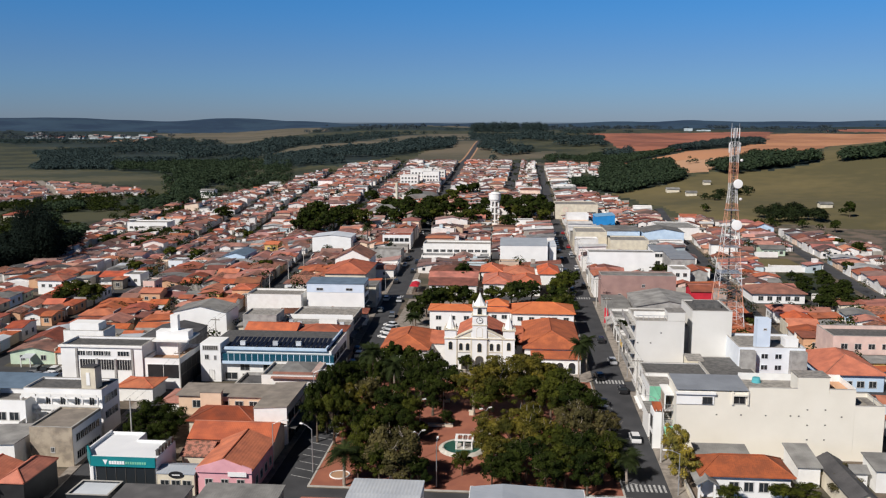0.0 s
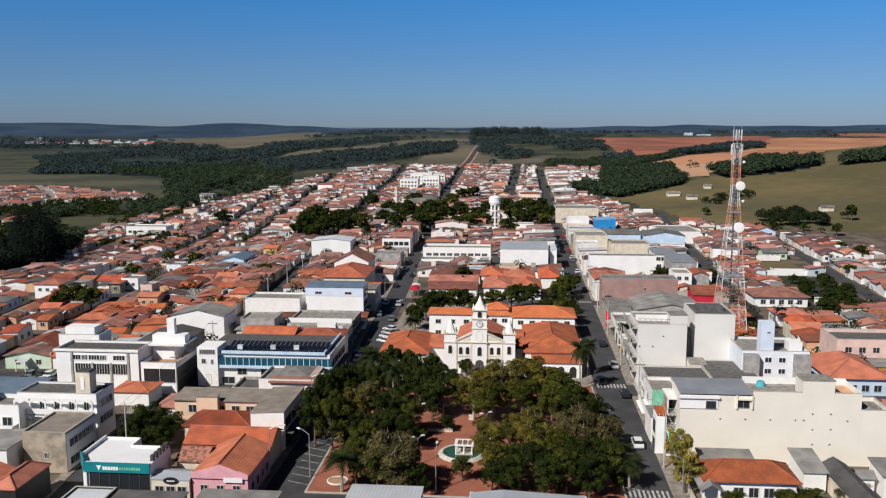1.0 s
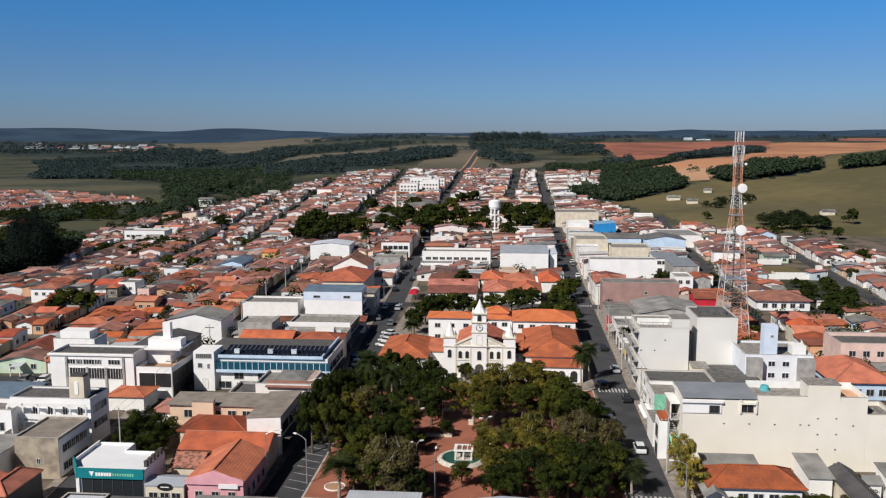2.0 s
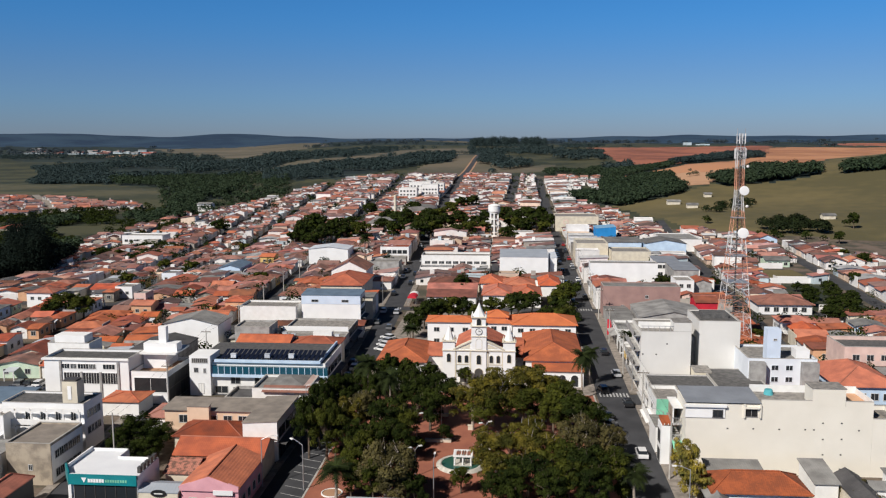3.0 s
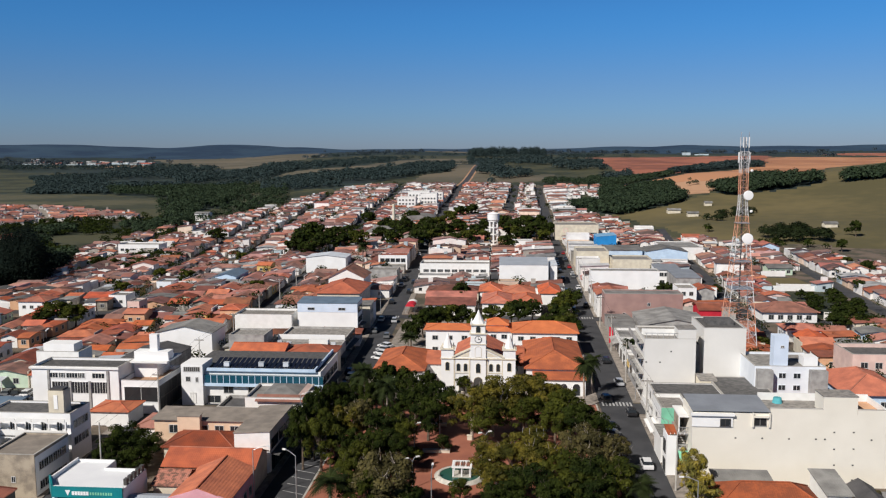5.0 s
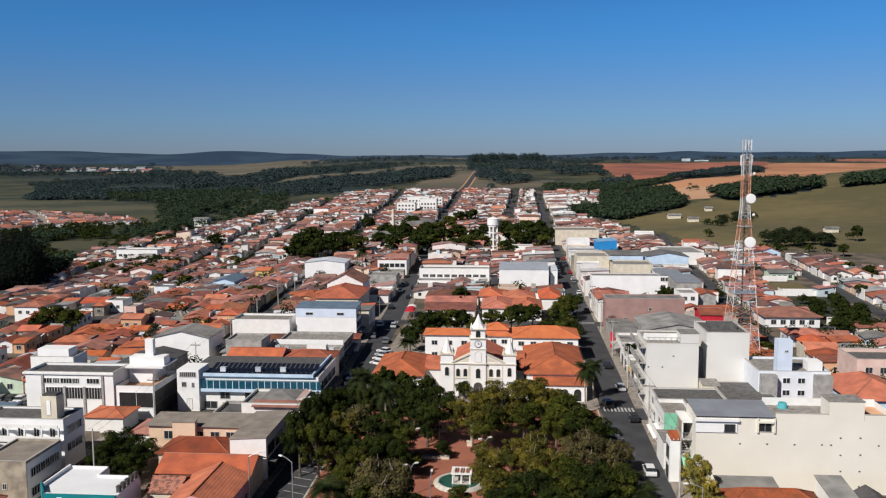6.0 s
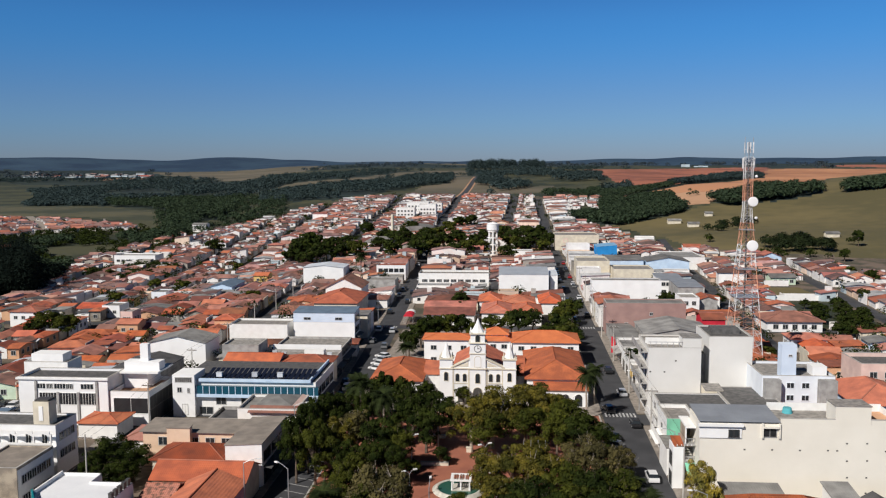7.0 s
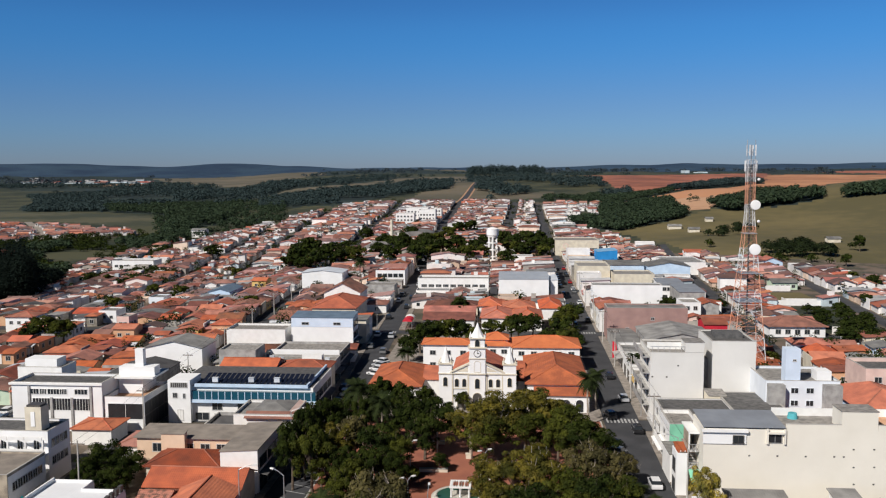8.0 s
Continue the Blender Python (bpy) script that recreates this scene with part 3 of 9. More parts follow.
def roof_geo(bm, kind, x0, x1, y0, y1, h, rise, over, mi=0, t=0.14):
    """A roof slab with thickness on a rectangle."""
    a, b, c, d = x0 - over, x1 + over, y0 - over, y1 + over
    if kind == "gx":      # ridge along x
        m = (c + d) / 2
        dz = rise * over / max(0.1, (y1 - y0) / 2)
        lo = h - dz
        add_prism(bm, [(c, lo), (m, h + rise), (d, lo), (d, lo + t), (m, h + rise + t), (c, lo + t)], a, b, "x", mi)
    elif kind == "gy":
        m = (a + b) / 2
        dz = rise * over / max(0.1, (x1 - x0) / 2)
        lo = h - dz
        add_prism(bm, [(a, lo), (m, h + rise), (b, lo), (b, lo + t), (m, h + rise + t), (a, lo + t)], c, d, "y", mi)
    elif kind == "hip":
        w, l = b - a, d - c
        s = min(w, l) / 2 * 0.98
        if w > l:
            r0, r1 = (a + s, (c + d) / 2), (b - s, (c + d) / 2)
        else:
            r0, r1 = ((a + b) / 2, c + s), ((a + b) / 2, d - s)
        lo = h - 0.05
        low = [bm.verts.new((x, y, lo)) for x, y in ((a, c), (b, c), (b, d), (a, d))]
        up = [bm.verts.new((x, y, lo + t)) for x, y in ((a, c), (b, c), (b, d), (a, d))]
        R0, R1 = bm.verts.new((*r0, h + rise)), bm.verts.new((*r1, h + rise))
        if w > l:
            fs = [(up[0], up[1], R1, R0), (up[1], up[2], R1), (up[2], up[3], R0, R1), (up[3], up[0], R0)]
        else:
            fs = [(up[0], up[1], R0), (up[1], up[2], R1, R0), (up[2], up[3], R1), (up[3], up[0], R0, R1)]
        fs += [(low[i], low[(i + 1) % 4], up[(i + 1) % 4], up[i]) for i in range(4)] + [tuple(low[::-1])]
        for f in fs:
            bm.faces.new(f).material_index = mi
    elif kind in ("sy", "sx"):   # one slope, high at the far end (y) or the +x end
        if kind == "sy":
            add_prism(bm, [(c, h), (d, h + rise), (d, h + rise + t), (c, h + t)], a, b, "x", mi)
        else:
            add_prism(bm, [(a, h), (b, h + rise), (b, h + rise + t), (a, h + t)], c, d, "y", mi)


def wall_geo(bm, kind, x0, x1, y0, y1, h, rise, mi=0, z0=-0.5):
    if kind == "gx":
        add_prism(bm, [(y0, z0), (y1, z0), (y1, h), ((y0 + y1) / 2, h + rise), (y0, h)], x0, x1, "x", mi)
    elif kind == "gy":
        add_prism(bm, [(x0, z0), (x1, z0), (x1, h), ((x0 + x1) / 2, h + rise), (x0, h)], y0, y1, "y", mi)
    elif kind == "sy":
        add_prism(bm, [(y0, z0), (y1, z0), (y1, h + rise), (y0, h)], x0, x1, "x", mi)
    elif kind == "sx":
        add_prism(bm, [(x0, z0), (x1, z0), (x1, h + rise), (x0, h)], y0, y1, "y", mi)
    else:
        add_box(bm, x0, x1, y0, y1, z0, h, mi)


def parapet_geo(bm, x0, x1, y0, y1, z0, z1, t=0.18, mi=0):
    add_box(bm, x0, x1, y0, y0 + t, z0, z1, mi)
    add_box(bm, x0, x1, y1 - t, y1, z0, z1, mi)
    add_box(bm, x0, x0 + t, y0 + t, y1 - t, z0, z1, mi)
    add_box(bm, x1 - t, x1, y0 + t, y1 - t, z0, z1, mi)


FOOT = []       # footprints taken by the hand-placed buildings
PLOTS = []      # footprints of the ordinary houses


def take(x0, x1, y0, y1):
    FOOT.append((x0, x1, y0, y1))


def bld(name, label, category, x0, x1, y0, y1, h, wall, roof="flat", roofmat="slab", rise=1.2, over=0.4, parapet=0.6, rz=0.0, group="", reserve=True):
    """A building on its own origin (front middle of its footprint); local x and y run from there. Returns it with its local half width and depth."""
    if reserve:
        take(x0, x1, y0, y1)
    cx = (x0 + x1) / 2
    ob = thing(name, label, category, cx, y0, land(cx, y0), rz, group)
    hw, d = (x1 - x0) / 2, y1 - y0
    bm = bm_new()
    wall_geo(bm, roof, -hw, hw, 0, d, h, rise)
    part("wall", bm, wall, ob)
    bm = bm_new()
    if roof == "flat":
        add_box(bm, -hw + 0.2, hw - 0.2, 0.2, d - 0.2, h, h + 0.06)
        part("roof", bm, roofmat, ob, uv=True)
        if parapet:
            bm = bm_new()
            parapet_geo(bm, -hw, hw, 0, d, h + 0.002, h + parapet)
            part("parapet", bm, wall, ob)
            bm = bm_new()
            parapet_geo(bm, -hw - 0.04, hw + 0.04, -0.04, d + 0.04, h + parapet + 0.002, h + parapet + 0.06, t=0.26)
            part("coping", bm, "kerb", ob)
    else:
        roof_geo(bm, roof, -hw, hw, 0, d, h, rise, over)
        part("roof", bm, roofmat, ob, uv=True)
        if roof in ("gx", "gy", "hip") and roofmat.startswith("tile"):
            bm = bm_new()
            if roof == "gx":
                add_tube(bm, (-hw - over, d / 2, h + rise + 0.12), (hw + over, d / 2, h + rise + 0.12), 0.14, seg=6)
            elif roof == "gy":
                add_tube(bm, (0, -over, h + rise + 0.12), (0, d + over, h + rise + 0.12), 0.14, seg=6)
            else:
                s = (min(2 * hw, d) + 2 * over) / 2 * 0.98
                if hw * 2 > d:
                    add_tube(bm, (-hw - over + s, d / 2, h + rise), (hw + over - s, d / 2, h + rise), 0.14, seg=6)
                    ends = [(-hw - over + s, d / 2), (hw + over - s, d / 2)]
                    cor = [((-hw - over, -over), 0), ((-hw - over, d + over), 0), ((hw + over, -over), 1), ((hw + over, d + over), 1)]
                else:
                    add_tube(bm, (0, -over + s, h + rise), (0, d + over - s, h + rise), 0.14, seg=6)
                    ends = [(0, -over + s), (0, d + over - s)]
                    cor = [((-hw - over, -over), 0), ((hw + over, -over), 0), ((-hw - over, d + over), 1), ((hw + over, d + over), 1)]
                for (qx, qy), e in cor:
                    add_tube(bm, (qx, qy, h + 0.1), (*ends[e], h + rise), 0.12, seg=5)
            part("ridge_tiles", bm, roofmat, ob, uv=True)
    return ob, hw, d


def door(parent, side, c, p, w=1.0, h=2.1, m="dark_frame", name="door"):
    bm = bm_new()
    add_box(bm, -w / 2, w / 2, -0.04, 0.01, 0, h)
    add_box(bm, -w / 2 - 0.08, -w / 2 - 0.002, -0.07, 0.01, 0, h + 0.08)
    add_box(bm, w / 2 + 0.002, w / 2 + 0.08, -0.07, 0.01, 0, h + 0.08)
    o = part(name, bm, m, parent)
    a, x, y = {"s": (0, c, p), "n": (180, c, p), "w": (-90, p, c), "e": (90, p, c)}[side]
    o.matrix_basis = pose(x, y, 0.05, 0, 0, a)
    return o


# Dark glazing and canopy are made up to deepen shaded side walls.
def avenue_shade_front(parent, side, a, b, p, h):
    """Dark glazed shop front below and wide windows above, in one wall."""
    n = max(1, int((b - a) / 3.4))
    window_row(parent, side, a, b, p, 0.15, (b - a) / n - 0.45, 2.5, n, frame_mat="dark_frame", name="shop_front")
    bm = bm_new()
    if side == "e":
        add_prism(bm, [(p + 0.003, 3.0), (p + 1.3, 2.75), (p + 1.3, 2.85), (p + 0.003, 3.12)], a, b, "y")
    else:
        add_prism(bm, [(p - 0.003, 3.0), (p - 1.3, 2.75), (p - 1.3, 2.85), (p - 0.003, 3.12)], a, b, "y")
    part("canopy", bm, "slab_dark", parent)
    z = 3.7
    while z + 1.5 < h:
        window_row(parent, side, a, b, p, z, (b - a) / n - 0.7, 1.5, n, frame_mat="dark_frame")
        z += 2.9

# ---------------------------------------------------------------- square and church precinct
bm = bm_new()
add_box(bm, -30.1, 17.2, 116.8, 172.0, -0.4, 0.14)
structure("pavement_square", bm, "red_paving", "reddish paving of the town square", "pavement")
bm = bm_new()
parapet_geo(bm, -30.2, 17.3, 116.7, 172.1, -0.4, 0.17, t=0.3)
structure("kerb_square", bm, "kerb", "pale stone kerb round the square", "kerb")
bm = bm_new()
add_box(bm, -31.4, 17.6, 172.6, 253.5, -0.4, 0.12)
structure("pavement_church", bm, "pavement", "worn paved yard round the church", "pavement")
take(-31, 17.4, 116, 172)
take(-29.5, 17.4, 172, 222)


def low_wall(x0, x1, y0, y1, h, m, label):
    ob = thing("low_wall", label, "wall", (x0 + x1) / 2, y0, 0.14)
    hw = (x1 - x0) / 2
    bm = bm_new()
    add_box(bm, -hw, hw, 0, y1 - y0, 0, h)
    part("wall_body", bm, m, ob)
    bm = bm_new()
    add_box(bm, -hw - 0.05, hw + 0.05, -0.05, y1 - y0 + 0.05, h, h + 0.07)
    part("coping", bm, "kerb", ob)


for r in ((-14.5, -10.0, 143.0, 143.5), (-5.0, -4.5, 140, 148), (-14.5, -11.5, 156.5, 157.0)):
    low_wall(*r, 0.5, "cream", "low cream planter wall on the square")


def fountain():
    ob = thing("fountain", "round pool fountain with a small white pavilion", "fountain", -7.7, 133.2, 0.14)
    bm = bm_new()
    seg = 40
    prof = [(4.0, 0), (4.0, 0.16), (3.62, 0.18), (3.6, 0.42), (3.25, 0.46), (3.12, 0.4), (3.1, 0.0)]
    rings = [[bm.verts.new((r * math.cos(2 * math.pi * i / seg), r * math.sin(2 * math.pi * i / seg), z)) for i in range(seg)] for r, z in prof]
    for A, B in zip(rings, rings[1:]):
        for i in range(seg):
            bm.faces.new((A[i], A[(i + 1) % seg], B[(i + 1) % seg], B[i]))
    part("basin_rim", bm, "skin_stone", ob, smooth=True)
    bm = bm_new()
    add_lathe(bm, [(3.12, 0.02), (3.12, 0.36)], 40)
    part("water", bm, "water", ob)
    bm = bm_new()
    add_box(bm, -1.1, 1.8, -1.35, 1.35, 0.2, 0.5)
    part("plinth", bm, "skin_stone", ob)
    for px in (-0.95, 0.35, 1.65):
        for py in (-1.2, 1.2):
            bm = bm_new()
            add_lathe(bm, [(0.17, 0.5), (0.13, 0.6), (0.12, 1.75), (0.18, 1.86)], 8, px, py)
            part("column", bm, "white_pure", ob)
    bm = bm_new()
    parapet_geo(bm, -1.2, 1.9, -1.45, 1.45, 1.86, 2.06, t=0.32)
    part("top_frame", bm, "white_pure", ob)
    for i in range(9):
        bm = bm_new()
        x = -0.8 + i * 0.29
        add_box(bm, x - 0.06, x + 0.06, -1.12, 1.12, 1.9, 2.04)
        part("roof_slat", bm, "tile_brown" if i % 3 else "white", ob)


fountain()


def round_bed(x, y, r):
    ob = thing("flower_bed", "round planting bed with a pale kerb ring", "flower bed", x, y, 0.14)
    bm = bm_new()
    add_lathe(bm, [(r, 0), (r, 0.14), (r - 0.16, 0.16), (r - 0.18, 0.0)], 28)
    part("kerb_ring", bm, "white", ob)
    bm = bm_new()
    add_lathe(bm, [(r - 0.18, 0.0), (r - 0.18, 0.06), (0.02, 0.1)], 28)
    part("soil", bm, "tan_soil", ob)


round_bed(-26.1, 121.0, 1.6)
bm = bm_new()
add_box(bm, -0.42, 0.42, -0.3, 0.3, 0, 0.75)
add_box(bm, -0.5, 0.5, -0.36, 0.36, 0.75, 0.85)
part("block_body", bm, "cream", thing("stone_plinth", "small pale stone plinth on red paving", "plinth", -7.0, 149.8, 0.14))


def church():
    ob = thing("church", "white church with a clock tower and two small turrets", "church", -6.6, 179.0, 0.12)
    # nave
    bm = bm_new()
    wall_geo(bm, "gy", -5.0, 5.0, 0.71, 18.5, 6.2, 2.5)
    part("nave_wall", bm, "white", ob)
    bm = bm_new()
    roof_geo(bm, "gy", -5.0, 5.0, 1.3, 18.5, 6.2, 2.5, 0.5)
    part("nave_roof", bm, "tile_orange", ob, uv=True)
    # facade
    bm = bm_new()
    add_prism(bm, [(-5.2, 0), (5.2, 0), (5.2, 7.3), (0, 9.8), (-5.2, 7.3)], 0.0, 0.7, "y")
    fac = part("facade", bm, "white_pure", ob)
    for x, d, z0, z1 in ((5.3, 0.22, 7.05, 7.3), (5.2, 0.12, 4.0, 4.15)):
        bm = bm_new()
        add_box(bm, -x, x, -d, -0.002, z0, z1)
        part("cornice", bm, "cream", fac)
    for sx in (-1, 1):
        bm = bm_new()
        add_prism(bm, [(sx * 5.5, 7.25), (sx * 5.5, 7.55), (0, 10.15), (0, 9.85)], -0.25, 0.75, "y")
        part("gable_moulding", bm, "cream", fac)
        bm = bm_new()
        add_prism(bm, [(sx * 4.2, 7.55), (sx * 1.9, 7.55), (sx * 1.9, 8.55)], -0.05, -0.002, "y")
        part("gable_panel", bm, "cream", fac)
    for x in (-5.05, -1.85, 1.85, 5.05):
        bm = bm_new()
        add_box(bm, x - 0.16, x + 0.16, -0.13, -0.002, 0, 7.05)
        part("pilaster", bm, "cream", fac)
    for x in (-4.15, -2.65, 2.65, 4.15):
        window(fac, "s", x, 0.0, 4.45 if x else 4.3, 0.75 if x else 0.9, 1.6 if x else 1.9, arched=True, frame_mat="cream")
    for x in (-3.4, 3.4):
        window(fac, "s", x, 0.0, 0.1, 1.3 if x else 1.8, 2.7 if x else 3.2, arched=True, frame_mat="cream", pane_mat="dark_frame", name="door")
    # middle tower
    bm = bm_new()
    add_box(bm, -1.6, 1.6, -0.35, 2.7, 0, 12.4)
    tw = part("tower", bm, "white_pure", ob)
    for z, o in ((7.1, 0.22), (10.2, 0.14), (12.4, 0.25), (14.3, 0.2)):
        w = 1.6 if z < 13 else 1.45
        bm = bm_new()
        add_box(bm, -w - o, w + o, -0.35 - o, 2.7 + o if z < 13 else 2.55 + o, z, z + 0.2)
        part("cornice", bm, "cream", tw)
    window(tw, "s", 0, -0.35, 4.2, 0.9, 2.0, arched=True, frame_mat="cream")
    window(tw, "s", 0, -0.35, 0.1, 1.8, 3.2, arched=True, frame_mat="cream", pane_mat="dark_frame", name="door")
    window(tw, "s", 0, -0.35, 7.6, 1.2, 2.2, arched=True, frame_mat="cream", pane_mat="white_pure")
    bm = bm_new()
    add_box(bm, -1.45, 1.45, -0.2, 2.55, 12.6, 14.3)
    bel = part("belfry", bm, "white_pure", ob)
    bm = bm_new()
    add_lathe(bm, [(0.62, 0.0), (0.62, 0.08)], 24)
    clock = part("clock_face", bm, "white_pure", tw)
    clock.matrix_basis = pose(0, -0.36, 11.35, 90)
    bm = bm_new()
    for i in range(24):
        a0, a1 = 2 * math.pi * i / 24, 2 * math.pi * (i + 1) / 24
        add_poly(bm, [(r * math.cos(a), r * math.sin(a), 0.1) for r, a in ((0.62, a0), (0.62, a1), (0.74, a1), (0.74, a0))])
    for a, ln in ((math.pi / 2, 0.5), (0.2, 0.36)):
        add_box(bm, min(0, ln * math.cos(a)) - 0.04, max(0, ln * math.cos(a)) + 0.04, min(0, ln * math.sin(a)) - 0.04, max(0, ln * math.sin(a)) + 0.04, 0.09, 0.12)
    part("clock_ring", bm, "dark_frame", clock)
    for side, c, p in (("s", 0, -0.2), ("w", 1.2, -1.45), ("e", 1.2, 1.45)):
        window(bel, side, c, p, 12.7, 0.9, 1.4, arched=True, frame_mat="cream")
    bm = bm_new()
    add_lathe(bm, [(1.5, 14.5), (1.4, 14.7), (0.95, 15.3), (0.45, 16.3), (0.08, 17.3)], 8, 0, 1.2)
    part("spire", bm, "white", ob)
    for sx in (-1, 1):
        for sy in (-0.25, 2.6):
            bm = bm_new()
            add_lathe(bm, [(0.15, 14.5), (0.15, 14.8), (0.05, 15.2)], 8, sx * 1.5, sy)
            part("pinnacle", bm, "white", ob)
    bm = bm_new()
    add_box(bm, -0.06, 0.06, 1.14, 1.26, 17.1, 18.6)
    add_box(bm, -0.4, 0.4, 1.15, 1.25, 18.0, 18.14)
    part("cross", bm, "dark_metal", ob)
    # side turrets
    for sx in (-1, 1):
        cx = sx * 6.45
        bm = bm_new()
        add_box(bm, cx - 1.3, cx + 1.3, -0.15, 2.45, 0, 9.0)
        tr = part("turret", bm, "white_pure", ob)
        for z, o in ((7.0, 0.15), (9.0, 0.22)):
            bm = bm_new()
            add_box(bm, cx - 1.3 - o, cx + 1.3 + o, -0.15 - o, 2.45 + o, z, z + 0.25)
            part("cornice", bm, "cream", tr)
        for px in (-1.15, 1.15):
            for py in (0.0, 2.3):
                bm = bm_new()
                add_lathe(bm, [(0.14, 9.25), (0.14, 9.6), (0.04, 10.0)], 8, cx + px, py)
                part("pinnacle", bm, "cream", tr)
        window(tr, "s", cx, -0.15, 4.6, 0.8, 1.8, arched=True, frame_mat="cream")
        bm = bm_new()
        add_lathe(bm, [(1.1, 9.25), (0.95, 9.7), (0.55, 10.8), (0.07, 12.4)], 8, cx, 1.15)
        part("spire", bm, "white", tr)


church()

# parish halls and the school behind
ob, hw, d = bld("parish_hall", "parish hall with a large orange hipped roof", "hall", 3.4, 15.5, 180.4, 205, 5.0, "white", "hip", "tile_aged", 2.6, 0.5)
bm = bm_new()
roof_geo(bm, "sy", -4.6, hw, -3.2, -0.3, 3.5, 0.9, 0.2)
part("porch_roof", bm, "tile_aged", ob, uv=True)
bm = bm_new()
add_box(bm, -4.6, hw, -3.0, -0.02, -0.3, 3.45)
pw = part("porch_wall", bm, "white_pure", ob)
for x in (-3.2, -0.9, 1.6, 4.2):
    window(pw, "s", x, -3.0, 0.2, 1.5, 2.5, arched=True, frame_mat="white_pure")
ob, hw, d = bld("parish_hall", "low parish hall with an aged orange hipped roof", "hall", -28.3, -18.3, 178.8, 196, 4.6, "white", "hip", "tile_aged", 2.2, 0.6)
window_row(ob, "s", -hw, hw, 0, 1.0, 1.2, 1.6, 4)
ob, hw, d = bld("church_annex", "small annex with an orange clay roof", "annex", -18.0, -12.6, 184.5, 195, 4.6, "white", "gx", "tile_orange", 1.5, 0.3)
ob, hw, d = bld("church_annex", "narrow link building with an orange clay roof", "annex", -0.9, 3.0, 186, 204, 4.2, "white", "gx", "tile_orange", 1.6, 0.3)
for x0, x1, y0, y1, h, rise, kind in ((-20.8, -8.9, 210.5, 216.8, 6.5, 0.9, "hip"), (-8.6, 0.4, 212.5, 221, 5.9, 1.5, "hip"), (0.7, 16.4, 210.6, 221, 6.0, 1.9, "hip")):
    ob, hw, d = bld("school_wing", "white two-storey school wing with an orange clay roof", "school", x0, x1, y0, y1, h, "white_pure", kind, "tile_new", rise, 0.5, group="school wings")
    for z in (1.0, 3.9):
        window_row(ob, "s", -hw + 0.5, hw - 0.5, 0, z + 0.1, 1.3, 1.0, int(hw / 1.5))
ob, hw, d = bld("school_tower", "low tower block with an orange pyramid roof", "school", -6.2, -0.6, 214.5, 219.5, 7.0, "white_pure", "hip", "tile_new", 1.4, 0.4, reserve=False)

# ---------------------------------------------------------------- shops and offices left of the avenue


def ac_unit(parent, x, y, z, half=0.55, m="metal_roof"):
    bm = bm_new()
    add_box(bm, x - half, x + half, y - 0.35, y + 0.35, z, z + 0.8)
    add_box(bm, x - half - 0.03, x + half, y - 0.4, y + 0.4, z + 0.8, z + 0.86)
    part("air_conditioner", bm, m, parent, "white air-conditioning box")


def solar_block():
    ob, hw, d = bld("office_building", "white office building with blue glazed band and solar panels", "office", -65.2, -37.4, 167.6, 184, 6.9, "white", "flat", "slab_dark", parapet=0.0)
    bm = bm_new()
    add_box(bm, -hw + 4.2, hw + 0.6, -0.9, 0.0, 3.9, 4.5)
    part("sill_band", bm, "pale_blue", ob, "pale blue concrete band")
    bm = bm_new()
    add_box(bm, -hw + 4.2, hw + 0.6, -0.75, -0.003, 4.502, 6.1)
    gl = part("window_band", bm, "blue_glass", ob, "long band of blue tinted glass")
    for i in range(19):
        x = -hw + 4.4 + i * (2 * hw - 4.0) / 18.5
        bm = bm_new()
        add_box(bm, x - 0.06, x + 0.06, -0.82, -0.752, 4.502, 6.098)
        part("mullion", bm, "pale_blue", gl)
    bm = bm_new()
    add_box(bm, -hw + 4.8, hw - 1.2, -0.5, -0.003, 6.9, 7.45)
    add_box(bm, hw - 1.2, hw - 0.9, -0.5, d, 6.9, 7.6)
    part("fascia", bm, "pale_blue", ob, "pale blue roof fascia")
    bm = bm_new()
    add_box(bm, -hw - 0.2, -hw + 4.2, -1.2, 4.5, -0.3, 8.3)
    tw = part("stair_block", bm, "white_pure", ob)
    window(tw, "s", -hw + 2.0, -1.2, 6.9, 3.2, 0.9, bars=7, pane_mat="dark_frame")
    window(tw, "s", -hw + 1.2, -1.2, 4.9, 0.8, 0.9)
    window(tw, "s", -hw + 3.0, -1.2, 4.8, 0.4, 0.9)
    window(tw, "s", -hw + 2.2, -1.2, 0.5, 1.0, 2.0, pane_mat="white")
    for x, z, w, h in ((-hw + 6.0, 0.3, 2.6, 1.4), (-hw + 9.0, 2.3, 1.9, 1.5), (-hw + 9.2, 0.8, 1.4, 0.7), (-hw + 14, 2.3, 1.9, 1.3)):
        window(ob, "s", x, 0, z, w, h)
    avenue_shade_front(ob, "e", 0.8, d - 0.8, hw, 6.6)
    # panels in tilted rows
    for i in range(22):
        x = -hw + 5.6 + i * 0.98
        bm = bm_new()
        add_prism(bm, [(0.3, 7.25), (5.4, 8.2), (5.4, 8.26), (0.3, 7.31)], x, x + 0.74, "x")
        part("solar_panel", bm, "solar", ob)
    bm = bm_new()
    for x in (-hw + 5.6, -hw + 12, -hw + 19, hw - 1.6):
        add_box(bm, x, x + 0.1, 0.3, 5.4, 6.96, 7.2)
        add_box(bm, x, x + 0.1, 5.2, 5.3, 6.96, 8.15)
    part("panel_rack", bm, "galv", ob)
    for x, y in ((-hw + 8.5, 0.9), (-hw + 15.5, 1.2), (-hw + 20.5, 1.3)):
        ac_unit(ob, x, y, 7.6)


solar_block()
